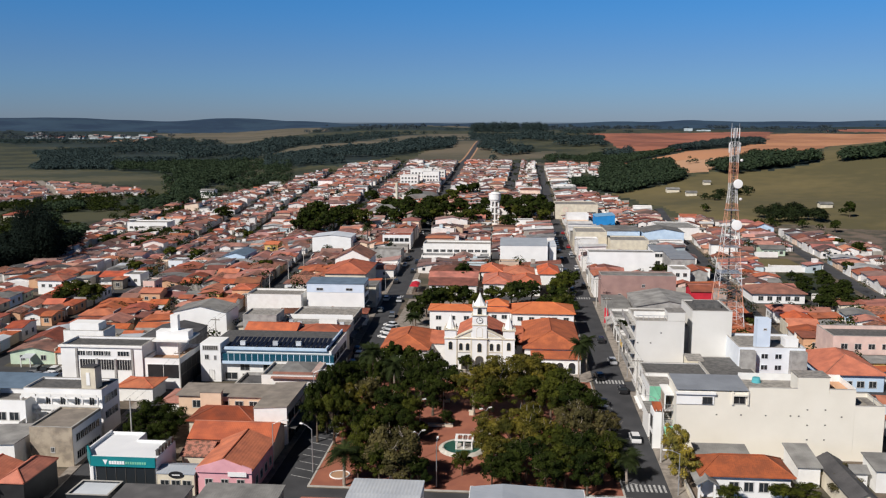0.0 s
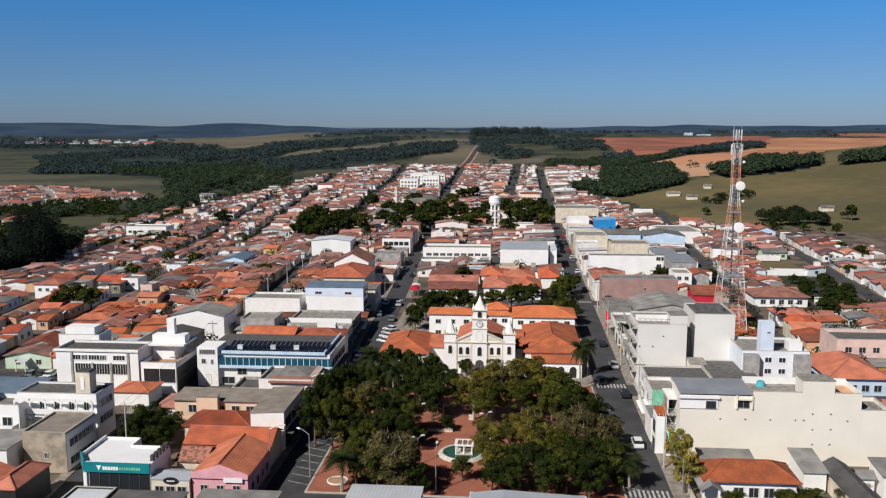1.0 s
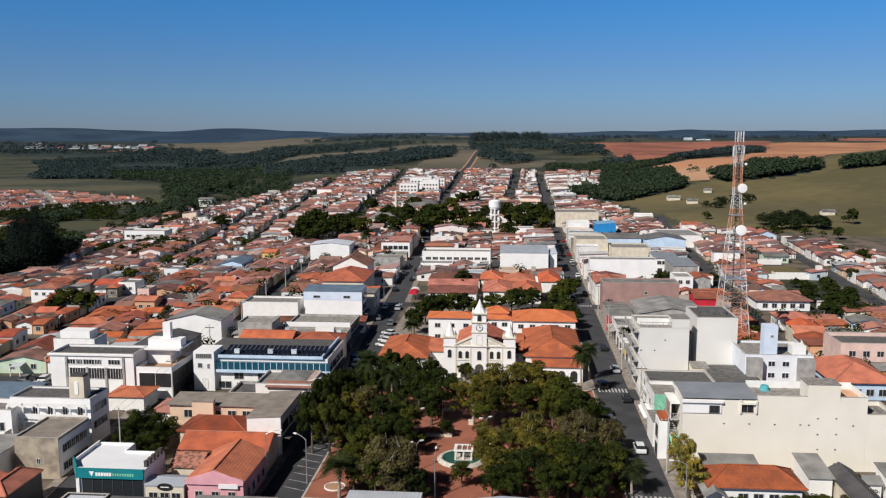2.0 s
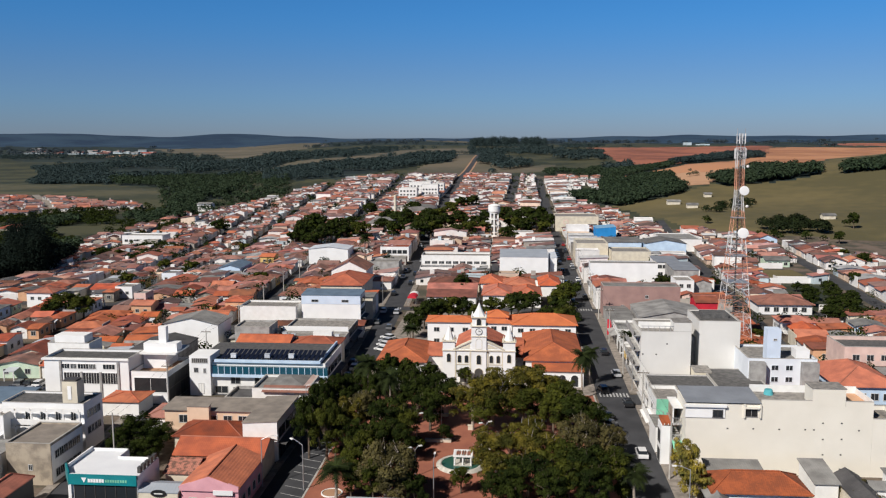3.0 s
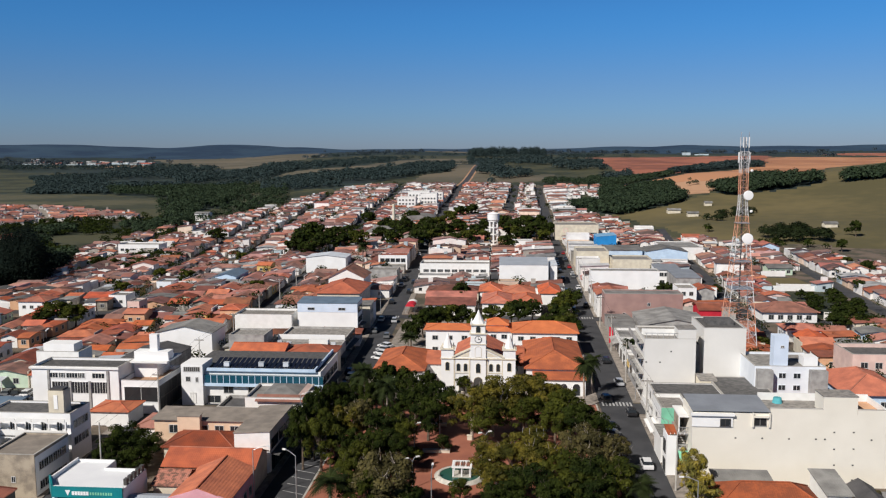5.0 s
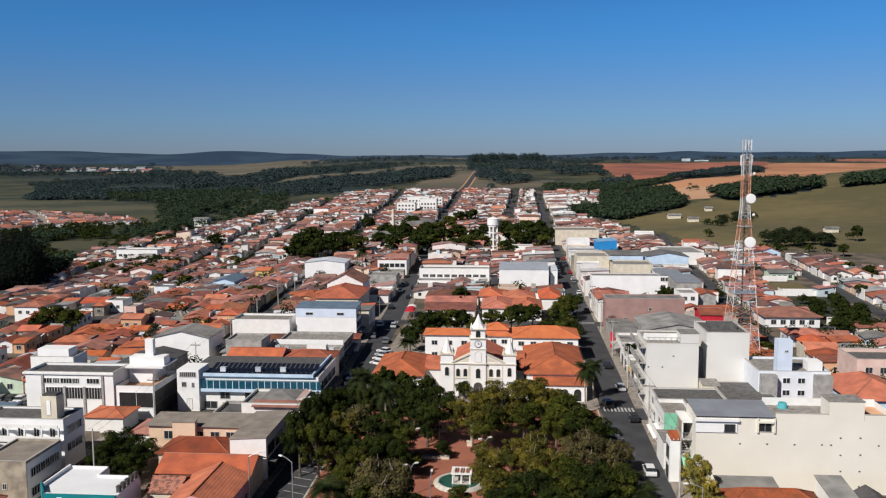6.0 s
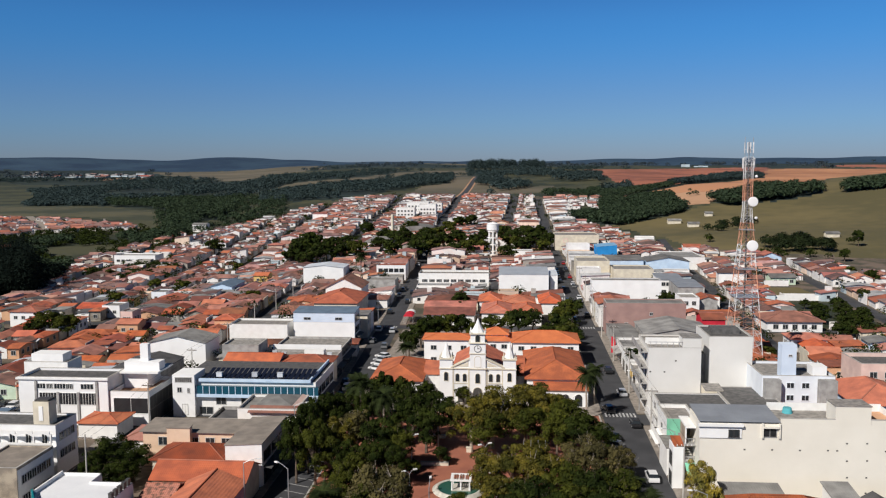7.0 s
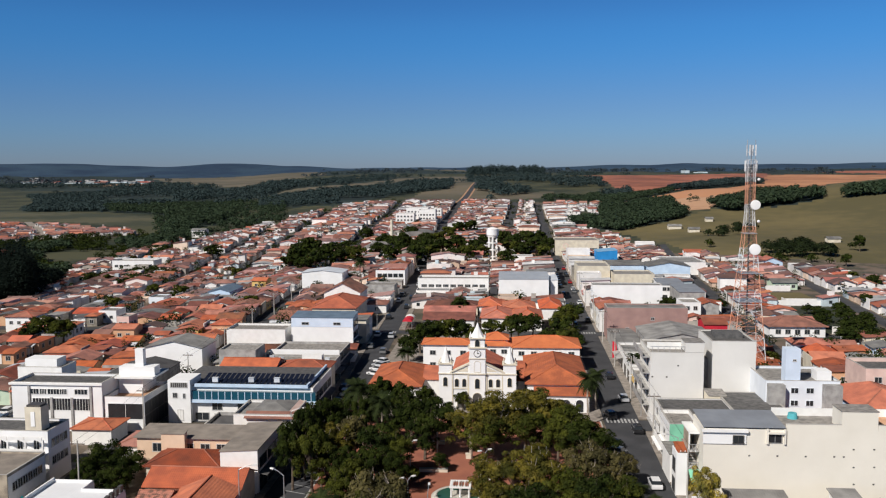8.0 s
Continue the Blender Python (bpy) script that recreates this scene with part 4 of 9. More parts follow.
bld("back_house", "low house with a bright orange clay roof", "house", -62, -50, 186, 193, 6.2, "grey_wall", "gx", "tile_orange", 1.2, 0.3)
bld("back_house", "low house with an orange clay roof", "house", -49.5, -38.6, 185.2, 193, 6.0, "cream", "hip", "tile_red", 1.4, 0.3)

# corner building with a grey hipped sheet roof and tiled edges
ob, hw, d = bld("corner_shop", "corner shop with a grey sheet roof and clay-tile eaves", "shop", -48.6, -37.8, 154.6, 163.8, 5.0, "white", "flat", "fibre", parapet=0.5)
bm = bm_new()
add_prism(bm, [(-0.6, 4.9), (1.4, 5.65), (1.4, 5.75), (-0.6, 5.0)], -hw + 2, hw + 0.3, "x")
part("front_eave", bm, "tile_red", ob, uv=True)
bm = bm_new()
add_prism(bm, [(hw + 0.5, 4.9), (hw - 1.2, 5.65), (hw - 1.2, 5.75), (hw + 0.5, 5.0)], 1.5, d, "y")
part("side_eave", bm, "pale_pink", ob)
bm = bm_new()
roof_geo(bm, "hip", -hw + 3, hw - 1.2, 1.5, d - 0.3, 5.6, 0.9, 0.0)
part("middle_roof", bm, "fibre", ob, uv=True)
window_row(ob, "s", -hw + 1, hw - 1, 0, 1.0, 1.4, 1.4, 3)
avenue_shade_front(ob, "e", 0.6, d - 0.6, hw, 4.8)
ob, hw, d = bld("workshop", "grey walled yard building with sheet roof", "workshop", -54.5, -48.9, 156.0, 163.5, 2.5, "grey_wall", "flat", "fibre_dark", parapet=0.6)

# cream block with a grey roof on the avenue
ob, hw, d = bld("apartment_block", "cream two-storey block with grey sheet roofs", "apartments", -59.5, -43.4, 140.2, 145.6, 5.8, "light_peach", "sy", "roof_tan", 0.4, 0.4)
window_row(ob, "s", -hw + 2, hw - 1, 0, 3.6, 1.4, 1.3, 5)
window_row(ob, "s", -hw + 2, hw - 1, 0, 0.9, 1.2, 1.2, 4)
ob, hw, d = bld("commercial_block", "tall plain block with white end wall and sheet roof", "shop", -43.2, -37.5, 132.6, 146.5, 6.4, "white", "sx", "roof_tan", 0.35, 0.12)
avenue_shade_front(ob, "e", 0.5, d - 0.5, hw, 6.2)
ob, hw, d = bld("stair_tower", "peach stair tower with a flat roof", "tower", -55.0, -51.2, 139.0, 140.1, 6.8, "light_peach", "sy", "roof_tan", 0.2, 0.1)
bld("house", "low white house with a red clay roof", "house", -64.0, -59.8, 143.0, 150.0, 3.4, "white", "hip", "tile_red", 0.9, 0.4)
ob, hw, d = bld("house", "house with an orange clay roof", "house", -54.6, -43.4, 132.4, 139.6, 4.0, "cream", "hip", "tile_red", 1.5, 0.4)
ob, hw, d = bld("house", "long house with a bright orange clay roof", "house", -51.5, -37.8, 125.2, 131.8, 3.9, "cream", "gx", "tile_orange", 1.5, 0.4)
window_row(ob, "s", -hw, hw, 0, 1.2, 1.3, 1.0, 4)


def pink_house():
    ob, hw, d = bld("pink_house", "pink shop with stepped gable and orange clay roof", "shop", -45.6, -37.4, 112.8, 124.2, 4.1, "pink", "gy", "tile_orange", 1.7, 0.25)
    bm = bm_new()
    add_prism(bm, [(-hw - 0.1, 3.6), (hw + 0.1, 3.6), (hw + 0.1, 4.3), (0, 5.75), (-hw - 0.1, 4.3)], -0.28, -0.01, "y")
    part("gable_front", bm, "pink", ob)
    bm = bm_new()
    add_box(bm, 0.6, 3.4, -0.33, -0.282, 3.1, 3.8)
    part("sign", bm, "white_pure", ob, "plain white sign board")
    window_row(ob, "s", -hw + 0.5, hw - 0.5, -0.002, 0.6, 1.0, 1.9, 3)
    window_row(ob, "e", 1, d - 1, hw, 1.0, 1.1, 1.3, 4)


pink_house()
bld("old_roof_house", "old house with mottled clay-tile roof", "house", -50.3, -46.0, 118.6, 124.4, 3.6, "cream", "gx", "tile_mossy", 1.0, 0.3)
ob, hw, d = bld("cafe", "beige cafe with a round dark sign", "shop", -51.5, -45.9, 112.3, 116.0, 3.3, "cream", "gx", "metal_grey", 0.5, 0.1, parapet=0.0)
bm = bm_new()
add_lathe(bm, [(0.95, 0), (0.95, 0.1)], 24)
o = part("round_sign", bm, "black_wall_and_shade", ob, "oval dark sign")
o.matrix_basis = pose(0.1, -0.02, 3.2, 90) @ Matrix.Diagonal((1.2, 0.55, 1, 1))
bm = bm_new()
add_box(bm, -0.5, 0.7, -0.16, -0.122, 3.12, 3.26)
part("sign_bars", bm, "white", ob)
window_row(ob, "s", -hw + 0.3, hw - 0.3, 0, 0.4, 1.2, 1.9, 3)


def bank():
    """White flat roof behind parapets, a canted corner and a teal sign band over a glazed front."""
    x0, y0 = -56.6, 112.5
    ob = thing("bank_branch", "bank branch with white roof and teal sign band", "bank", x0, y0, 0.0)
    take(-64.5, -51.0, 112.0, 123.5)
    plan = [(-61.5, 112.5), (-51.7, 112.5), (-51.7, 119.8), (-57.7, 119.8), (-57.7, 122.9), (-63.6, 122.9), (-63.6, 115.6)]
    plan = [Vector((x - x0, y - y0)) for x, y in plan]

    def slab(z0, z1, inset=0.0):
        bm = bm_new()
        c = Vector((-0.9, 4.6))
        ring = [q + (c - q).normalized() * inset for q in plan]
        A, B = [bm.verts.new((*q, z0)) for q in ring], [bm.verts.new((*q, z1)) for q in ring]
        for i in range(len(ring)):
            j = (i + 1) % len(ring)
            bm.faces.new((A[i], A[j], B[j], B[i]))
        bm.faces.new(A[::-1])
        bm.faces.new(B)
        return bm

    def along(i, z0, z1, t0, t1, a=0.0, b=1.0):
        """A slab on edge i of the plan, t0 to t1 metres outside it."""
        p, q = plan[i], plan[(i + 1) % len(plan)]
        d = (q - p)
        n = Vector((d.y, -d.x)).normalized()
        u, v = p + d * a, p + d * b
        bm = bm_new()
        c = [u + n * t0, v + n * t0, v + n * t1, u + n * t1]
        A, B = [bm.verts.new((*k, z0)) for k in c], [bm.verts.new((*k, z1)) for k in c]
        for k in range(4):
            bm.faces.new((A[k], A[(k + 1) % 4], B[(k + 1) % 4], B[k]))
        bm.faces.new(A[::-1])
        bm.faces.new(B)
        return bm
    part("wall", slab(-0.3, 5.0), "white_pure", ob)
    part("roof", slab(5.002, 5.08, 0.3), "white_sheet", ob, uv=True)
    for i in range(len(plan)):
        part("parapet", along(i, 5.002, 5.62 if i in (0, 5, 6) else 5.4, -0.22, 0.0), "white_pure", ob)
    band = part("sign_band", along(0, 4.15, 5.6, 0.004, 0.3), "teal", ob, "teal sign band")
    part("corner_band", along(6, 3.9, 5.9, 0.004, 0.22), "teal", ob, "teal band on the canted corner")
    part("pillar", along(0, -0.2, 4.14, 0.004, 0.28, 0.0, 0.03), "white_pure", ob)
    x = plan[0].x + 2.6
    bm = bm_new()
    add_prism(bm, [(x - 0.75, 5.2), (x, 5.2), (x - 0.37, 4.45)], -0.34, -0.302, "y")
    part("emblem", bm, "white_pure", band)
    for i in range(6):
        bm = bm_new()
        add_box(bm, x + 0.2 + i * 0.4, x + 0.53 + i * 0.4, -0.34, -0.302, 4.55, 5.05)
        part("sign_bar", bm, "white_pure", band)
    for i in range(9):
        bm = bm_new()
        add_box(bm, x + 2.7 + i * 0.36, x + 2.93 + i * 0.36, -0.34, -0.302, 4.6, 4.98)
        part("sign_bar", bm, "green_wall", band)
    gl = part("shop_window", along(0, 0.1, 4.1, 0.004, 0.04, 0.06, 0.98), "glass", ob)
    for i in range(7):
        q = plan[0].x + 0.6 + i * 1.5
        bm = bm_new()
        add_box(bm, q, q + 0.08, -0.1, -0.042, 0.1, 4.1)
        part("mullion", bm, "dark_frame", gl)
    for i in range(5):
        ac_unit(ob, plan[1].x - 0.3, 1.6 + i * 1.2, 5.41, 0.22, "dark_frame")


bank()
take(-66, -55.5, 121, 142)
# tall tree-shaded yard wall and small roofs in the near left corner
bld("shed", "low shed with a rusty clay roof", "shed", -49.6, -46.0, 125.4, 131.0, 3.2, "grey_wall", "sy", "tile_red", 0.8, 0.3)
ob, hw, d = bld("black_shop", "black-walled shop with an orange clay roof", "shop", -71.5, -67.6, 105.0, 113.6, 4.4, "black_wall_and_shade", "hip", "tile_orange", 1.3, 0.2)
ob, hw, d = bld("shop", "white shop with a small clay roof", "shop", -79.0, -71.9, 104.0, 112.5, 4.0, "white", "gy", "tile_orange", 1.2, 0.3)
window_row(ob, "s", -hw + 1, hw - 1, 0, 1.0, 1.2, 1.2, 3)


def concrete_block():
    ob, hw, d = bld("unfinished_block", "two-storey block with raw concrete end and white side", "apartments", -76.1, -69.0, 120.8, 130.2, 6.3, "stain_shade_render", "flat", "roof_tan", parapet=0.3)
    bm = bm_new()
    add_box(bm, hw + 0.003, hw + 0.06, 0.1, d - 0.1, 0.3, 6.2)
    side = part("side_render", bm, "white", ob)
    for z in (1.0, 3.9):
        window_row(side, "e", 1, d - 1, hw + 0.06, z, 1.2, 1.2, 6)
    window(ob, "s", 0.2, 0, 2.4, 0.5, 0.8)


concrete_block()


def arcade_block():
    """Three storeys with balconies behind flat arches."""
    ob, hw, d = bld("apartment_building", "white three-storey building with arched balconies", "apartments", -84.8, -70.6, 133.9, 140.2, 8.2, "white_pure", "flat", "slab_dark", parapet=0.35)
    for z in (2.4, 5.2):
        bm = bm_new()
        add_box(bm, -hw, hw, -1.3, -0.003, z - 0.25, z)
        add_box(bm, -hw, hw, -1.3, -1.18, z + 0.002, z + 0.9)
        bal = part("balcony", bm, "white", ob)
        for i in range(6):
            x = -hw + 0.15 + i * (2 * hw - 0.3) / 5
            bm = bm_new()
            add_box(bm, x - 0.13, x + 0.13, -1.3, -1.05, z + 0.9, z + 2.3)
            part("pillar", bm, "white", bal)
        for i in range(5):
            x0 = -hw + 0.15 + i * (2 * hw - 0.3) / 5 + 0.13
            x1 = x0 + (2 * hw - 0.3) / 5 - 0.26
            bm = bm_new()
            n = 8
            prof = [(x0, z + 2.75), (x0, z + 1.9)] + [(x0 + (x1 - x0) * k / n, z + 1.9 + 0.45 * math.sin(math.pi * k / n)) for k in range(1, n)] + [(x1, z + 1.9), (x1, z + 2.75)]
            add_prism(bm, prof, -1.3, -1.15, "y")
            part("arch", bm, "white", bal)
        window_row(ob, "s", -hw + 0.5, hw - 0.5, 0, z + 0.1, 0.85, 2.0, 5, frame_mat="white")
        window_row(ob, "e", 1, d - 1, hw, z + 0.6, 1.2, 1.2, 4)
    bm = bm_new()
    add_box(bm, hw - 4.0, hw - 1.4, 0.8, 3.0, 8.26, 12.0)
    tank = part("tank_house", bm, "cream", ob)
    bm = bm_new()
    add_box(bm, hw - 3.8, hw - 1.6, 1.0, 2.8, 12.0, 12.3)
    part("tank_lid", bm, "dark_frame", tank)
    bm = bm_new()
    add_box(bm, hw - 3.05, hw - 2.4, 0.72, 0.798, 9.0, 11.3)
    part("panel", bm, "white_pure", tank)


arcade_block()
ob, hw, d = bld("warehouse", "low building with a blue-grey sheet roof", "warehouse", -100, -86.8, 140, 148, 5.8, "grey_wall", "sy", "slate_blue", 0.8, 0.3)
def terraced_house():
    ob, hw, d = bld("townhouse", "white townhouse with stepped terraces", "house", -96.0, -82.6, 130.6, 136.5, 6.6, "white_pure", "flat", "slab", parapet=0.8)
    window_row(ob, "s", -hw + 1, hw - 1, 0, 3.8, 1.6, 1.4, 5)
    for k, (x1, dep, z) in enumerate(((hw, 2.2, 3.4), (hw - 2.4, 4.6, 0.6))):
        bm = bm_new()
        add_box(bm, -hw, x1, -dep, -0.003 if k == 0 else -2.203, -0.3, z)
        tr = part("terrace", bm, "white_pure", ob)
        bm = bm_new()
        add_box(bm, -hw + 0.1, x1 - 0.1, -dep + 0.1, -0.1 if k == 0 else -2.3, z, z + 0.05)
        part("terrace_floor", bm, "slab", tr)
        bm = bm_new()
        add_box(bm, -hw, x1, -dep - 0.003, -dep + 0.12, z + 0.002, z + 0.9)
        add_box(bm, x1 - 0.12, x1, -dep + 0.122, -0.2 if k == 0 else -2.3, z + 0.002, z + 0.9)
        part("terrace_wall", bm, "white_pure", tr)
        window_row(ob, "s", -hw + 0.6, x1 - 0.6, -0.002 if k == 0 else -2.2, max(0.4, z - 2.6), 1.5, 1.5, 4, frame_mat="dark_frame") if k == 0 else None
    bm = bm_new()
    add_box(bm, -hw + 2, -hw + 6, 1.5, 4.5, 6.66, 9.2)
    part("stair_head", bm, "white", ob)


terraced_house()
bld("house", "white house with a grey sheet roof", "house", -88.5, -77.0, 118.0, 126.5, 4.2, "white", "sx", "fibre", 0.6, 0.3)


def clinic():
    ob, hw, d = bld("clinic", "white two-storey clinic with tall gridded windows", "clinic", -92.6, -75.2, 160.0, 167.0, 8.7, "white_pure", "flat", "slab_dark", parapet=0.5)
    bm = bm_new()
    add_box(bm, -hw - 0.4, hw + 0.2, -0.3, -0.003, 8.75, 9.1)
    add_box(bm, -hw - 0.4, -hw - 0.003, -0.003, d, 8.75, 9.1)
    part("eave_band", bm, "white", ob)
    for x, w in ((-4.5, 2.1), (-2.6, 1.2), (-0.6, 2.2), (1.3, 1.3), (4.7, 2.4)):
        window(ob, "s", x, 0, 7.0, w, 0.95, bars=3, frame_mat="white")
    for i in range(3):
        window(ob, "s", -3.0 + i * 3.95, 0, 4.0, 3.3, 2.2, bars=5, frame_mat="white", pane_mat="black_wall_and_shade")
    for x in (-5.3, -1.02, 2.93, 6.6):
        bm = bm_new()
        add_box(bm, x - 0.22, x + 0.22, -0.2, -0.003, -0.3, 8.5 if abs(x) > 4 else 6.4)
        part("pilaster", bm, "grey_wall", ob)
    # right wing with roof terrace
    w2, h2, d2 = bld("clinic_wing", "white wing with an open roof terrace and carport", "clinic", -75.0, -67.4, 160.4, 172, 5.7, "white_pure", "flat", "tan_soil", parapet=0.9)
    # Carport opening: a black pane stands in for its shaded inside.
    window(w2, "s", 0.2, 0, 2.4, 6.6, 2.9, frame_mat="white_pure", pane_mat="black_wall_and_shade")
    # East glass, widened and blackened to deepen the wall's shade.
    window_row(w2, "e", 0.2, d2 - 0.2, h2, 0.2, 2.6, 2.7, 4, frame_mat="dark_frame", pane_mat="black_wall_and_shade")
    window_row(w2, "e", 0.2, d2 - 0.2, h2, 3.1, 2.6, 2.3, 4, frame_mat="dark_frame", pane_mat="black_wall_and_shade")
    bm = bm_new()
    add_box(bm, -h2 + 0.3, h2 - 2.6, 5.4, 11.4, 5.77, 8.9)
    up = part("upper_room", bm, "white_pure", w2)
    bm = bm_new()
    add_box(bm, -h2, h2, 4.2, 11.5, 8.9, 9.25)
    part("canopy", bm, "white", up)
    bm = bm_new()
    add_box(bm, h2 - 4.4, h2 - 2.8, 6.4, 7.6, 10.85, 14.2)
    part("chimney_tower", bm, "white_pure", up)
    bm = bm_new()
    add_box(bm, -h2 + 0.3, h2 - 0.3, 5.6, 8.2, 9.252, 10.9)
    part("roof_block", bm, "white_pure", up)
    # rear block with the water tank
    r, hr, dr = bld("clinic_annex", "white annex with a stepped tank house", "clinic", -97.5, -88.4, 170, 175.5, 9.2, "white", "flat", "slab", parapet=0.4)
    bm = bm_new()
    add_box(bm, -hr + 1, hr - 1.5, 1.0, 4.5, 9.26, 11.0)
    part("tank_house", bm, "white_pure", r)
    bld("long_shed", "long shed with dark sheet roof", "shed", -85.5, -74.2, 173.5, 194, 5.2, "grey_wall", "gy", "fibre_dark", 1.2, 0.2)


clinic()
ob, hw, d = bld("corner_house", "corner house with an orange clay roof", "house", -77.2, -70.0, 152.6, 158.8, 2.9, "white", "hip", "tile_orange", 0.95, 0.4)

# long white shed and flat roofs up the avenue
bld("market_hall", "white hall with a low pale gable roof", "hall", -87.0, -73.0, 204.4, 214, 6.2, "white_pure", "gy", "fibre", 1.6, 0.3)
ob, hw, d = bld("flat_shop", "grey flat-roofed shop with a white parapet", "shop", -56.0, -39.6, 203.0, 216.0, 5.1, "grey_wall", "flat", "slab", parapet=0.5)
bm = bm_new()
add_box(bm, -hw, hw, -0.06, -0.003, 5.0, 6.5)
part("front_fascia", bm, "white_pure", ob, "white fascia above the front")
avenue_shade_front(ob, "e", 0.6, d - 0.6, hw, 5.4)
ob, hw, d = bld("flat_shop", "flat-roofed grey concrete shop", "shop", -56.5, -39.2, 194.5, 201.8, 5.0, "grey_wall", "flat", "slab", parapet=0.5)
avenue_shade_front(ob, "e", 0.6, d - 0.6, hw, 5.2)
bm = bm_new()
add_box(bm, 1.0, 5.5, 2, 4, 5.0, 6.6)
part("stair_head", bm, "white", ob)
for x, y in ((-5.5, 2.0), (-4.0, 3.0), (-6.5, 4.4), (6.6, 3.0)):
    ac_unit(ob, x, y, 5.06)
ob, hw, d = bld("flat_shop", "grey rendered block with a flat roof", "shop", -65.4, -57.0, 194.8, 202.0, 7.6, "grey_wall", "flat", "slab", parapet=0.4)
ob, hw, d = bld("store", "white store with a pale blue upper band and sheet roof", "shop", -58.0, -41.4, 229.5, 237.0, 9.2, "white_pure", "sy", "slate_blue", 0.5, 0.15)
avenue_shade_front(ob, "e", 0.6, d - 0.6, hw, 8.8)
bm = bm_new()
add_box(bm, -hw, hw, -0.06, -0.003, 6.8, 9.1)
part("blue_band", bm, "tower_blue", ob)
for x in (-4.5, 4.0):
    window(ob, "s", x, -0.06, 7.4, 1.8, 0.6)
ob, hw, d = bld("store_wing", "white-washed store wing with stained wall", "shop", -75.0, -59.2, 227.5, 236, 5.8, "white", "flat", "slab", parapet=0.6)
ob, hw, d = bld("gym", "hall with a large orange gable roof", "hall", -59.6, -46.4, 259.8, 280, 6.8, "cream", "hip", "tile_orange", 2.7, 0.5)
bld("gym_annex", "annex with a steep dark clay roof", "hall", -61.0, -49.0, 282.5, 296, 8.2, "white", "gy", "tile_brown", 3.0, 0.4)
bld("white_hall", "white hall with a shallow gable", "hall", -86, -69.0, 352.0, 364, 6.2, "white_pure", "gy", "metal_roof", 1.0, 0.3)

ob, hw, d = bld("long_hall", "long white hall with a flat roof at the town edge", "hall", -214.5, -191.5, 447, 458, 4.6, "white_pure", "flat", "slab", parapet=0.6)
window_row(ob, "s", -hw + 1, hw - 1, 0, 1.6, 1.8, 1.2, 8)
bld("edge_hall", "low hall with a red clay roof beyond the grove", "hall", -302, -284, 470, 482, 4.0, "cream", "hip", "tile_red", 2.2, 0.5)
ob, hw, d = bld("edge_house", "white two-storey house below the wood", "house", -240, -229.5, 625, 634, 5.6, "white_pure", "gx", "fibre", 1.0, 0.4)
window_row(ob, "s", -hw + 1, hw - 1, 0, 3.4, 1.4, 1.2, 4)
for x0, x1, y0, y1, h, wm, kd, rm, words in (
        (-112.4, -108.8, 242.4, 248, 6.4, "pale_pink", "flat", "slab", "tall pale pink house with a flat roof"),
        (-110.6, -104.6, 236.4, 242, 4.4, "peach", "gx", "tile_orange", "peach house with an orange gable roof"),
        (-83.5, -77.6, 239.6, 247, 5.2, "peach", "hip", "tile_orange", "peach house with an orange hipped roof"),
        (-139.6, -131.4, 268.6, 277, 2.9, "white", "gx", "tile_red", "low white house with a red gable roof"),
        (-131.0, -125.2, 268.2, 275, 3.6, "white_pure", "flat", "slab", "white flat-roofed house beside a red-roofed one"),
        (-130.4, -124.8, 303.8, 311, 3.4, "blue_white", "flat", "fibre", "pale blue house with a grey flat roof"),
        (-112.2, -104.0, 315.0, 330, 4.4, "pale_blue", "gy", "slate_blue", "light blue hall with a blue-grey roof"),
        (-107.4, -101.6, 352.5, 360, 4.8, "yellow", "gx", "tile_orange", "yellow house with an orange gable roof"),
        (-152.0, -143.5, 252.0, 260, 4.6, "white_pure", "hip", "tile_red", "white house with a red hipped roof")):
    ob, hw, d = bld("house", words, "house", x0, x1, y0, y1, h, wm, kd, rm, 0.28 * min(x1 - x0, y1 - y0) / 2, 0.4, parapet=0.4)
    window_row(ob, "s", -hw + 0.6, hw - 0.6, 0, max(1.0, h - 2.2), 1.0, 0.9, 2 if hw < 3.5 else 3)
    if h > 4.5:
        window_row(ob, "e", 1, d - 1, hw, h - 2.2, 1.0, 0.9, 2)
take(-105.5, -93.8, 150, 172)
take(70.5, 92, 244, 256.4)
take(-66, -54.6, 150.5, 166)
take(41, 62, 126.5, 133.2)
take(-32.5, -9.5, 259, 300)
take(-29, 18, 222, 258)
take(92, 112, 262, 312)
take(98, 113, 318, 345)
# between the avenues, beyond the church
ob, hw, d = bld("warehouse", "white warehouse with a grey sheet roof", "warehouse", -4.0, 14.2, 317, 331, 8.2, "white_pure", "sy", "metal_grey", 1.2, 0.1)
for x in (-6.5, 6.3, 9.2):
    window(ob, "s", x, 0, 1.0, 1.0, 1.0)
bld("store", "white narrow store beside the warehouse", "shop", 15.0, 17.6, 320, 336, 7.4, "white_pure", "sx", "metal_roof", 0.4, 0.1)
ob, hw, d = bld("office_row", "pale grey two-storey row with strip windows", "office", -35.0, -8.0, 328.5, 338, 6.4, "white", "flat", "slab", parapet=0.7)
for z in (1.0, 3.7):
    window_row(ob, "s", -hw + 1, hw - 1, 0, z, 2.0, 1.0, 9, bars=3)
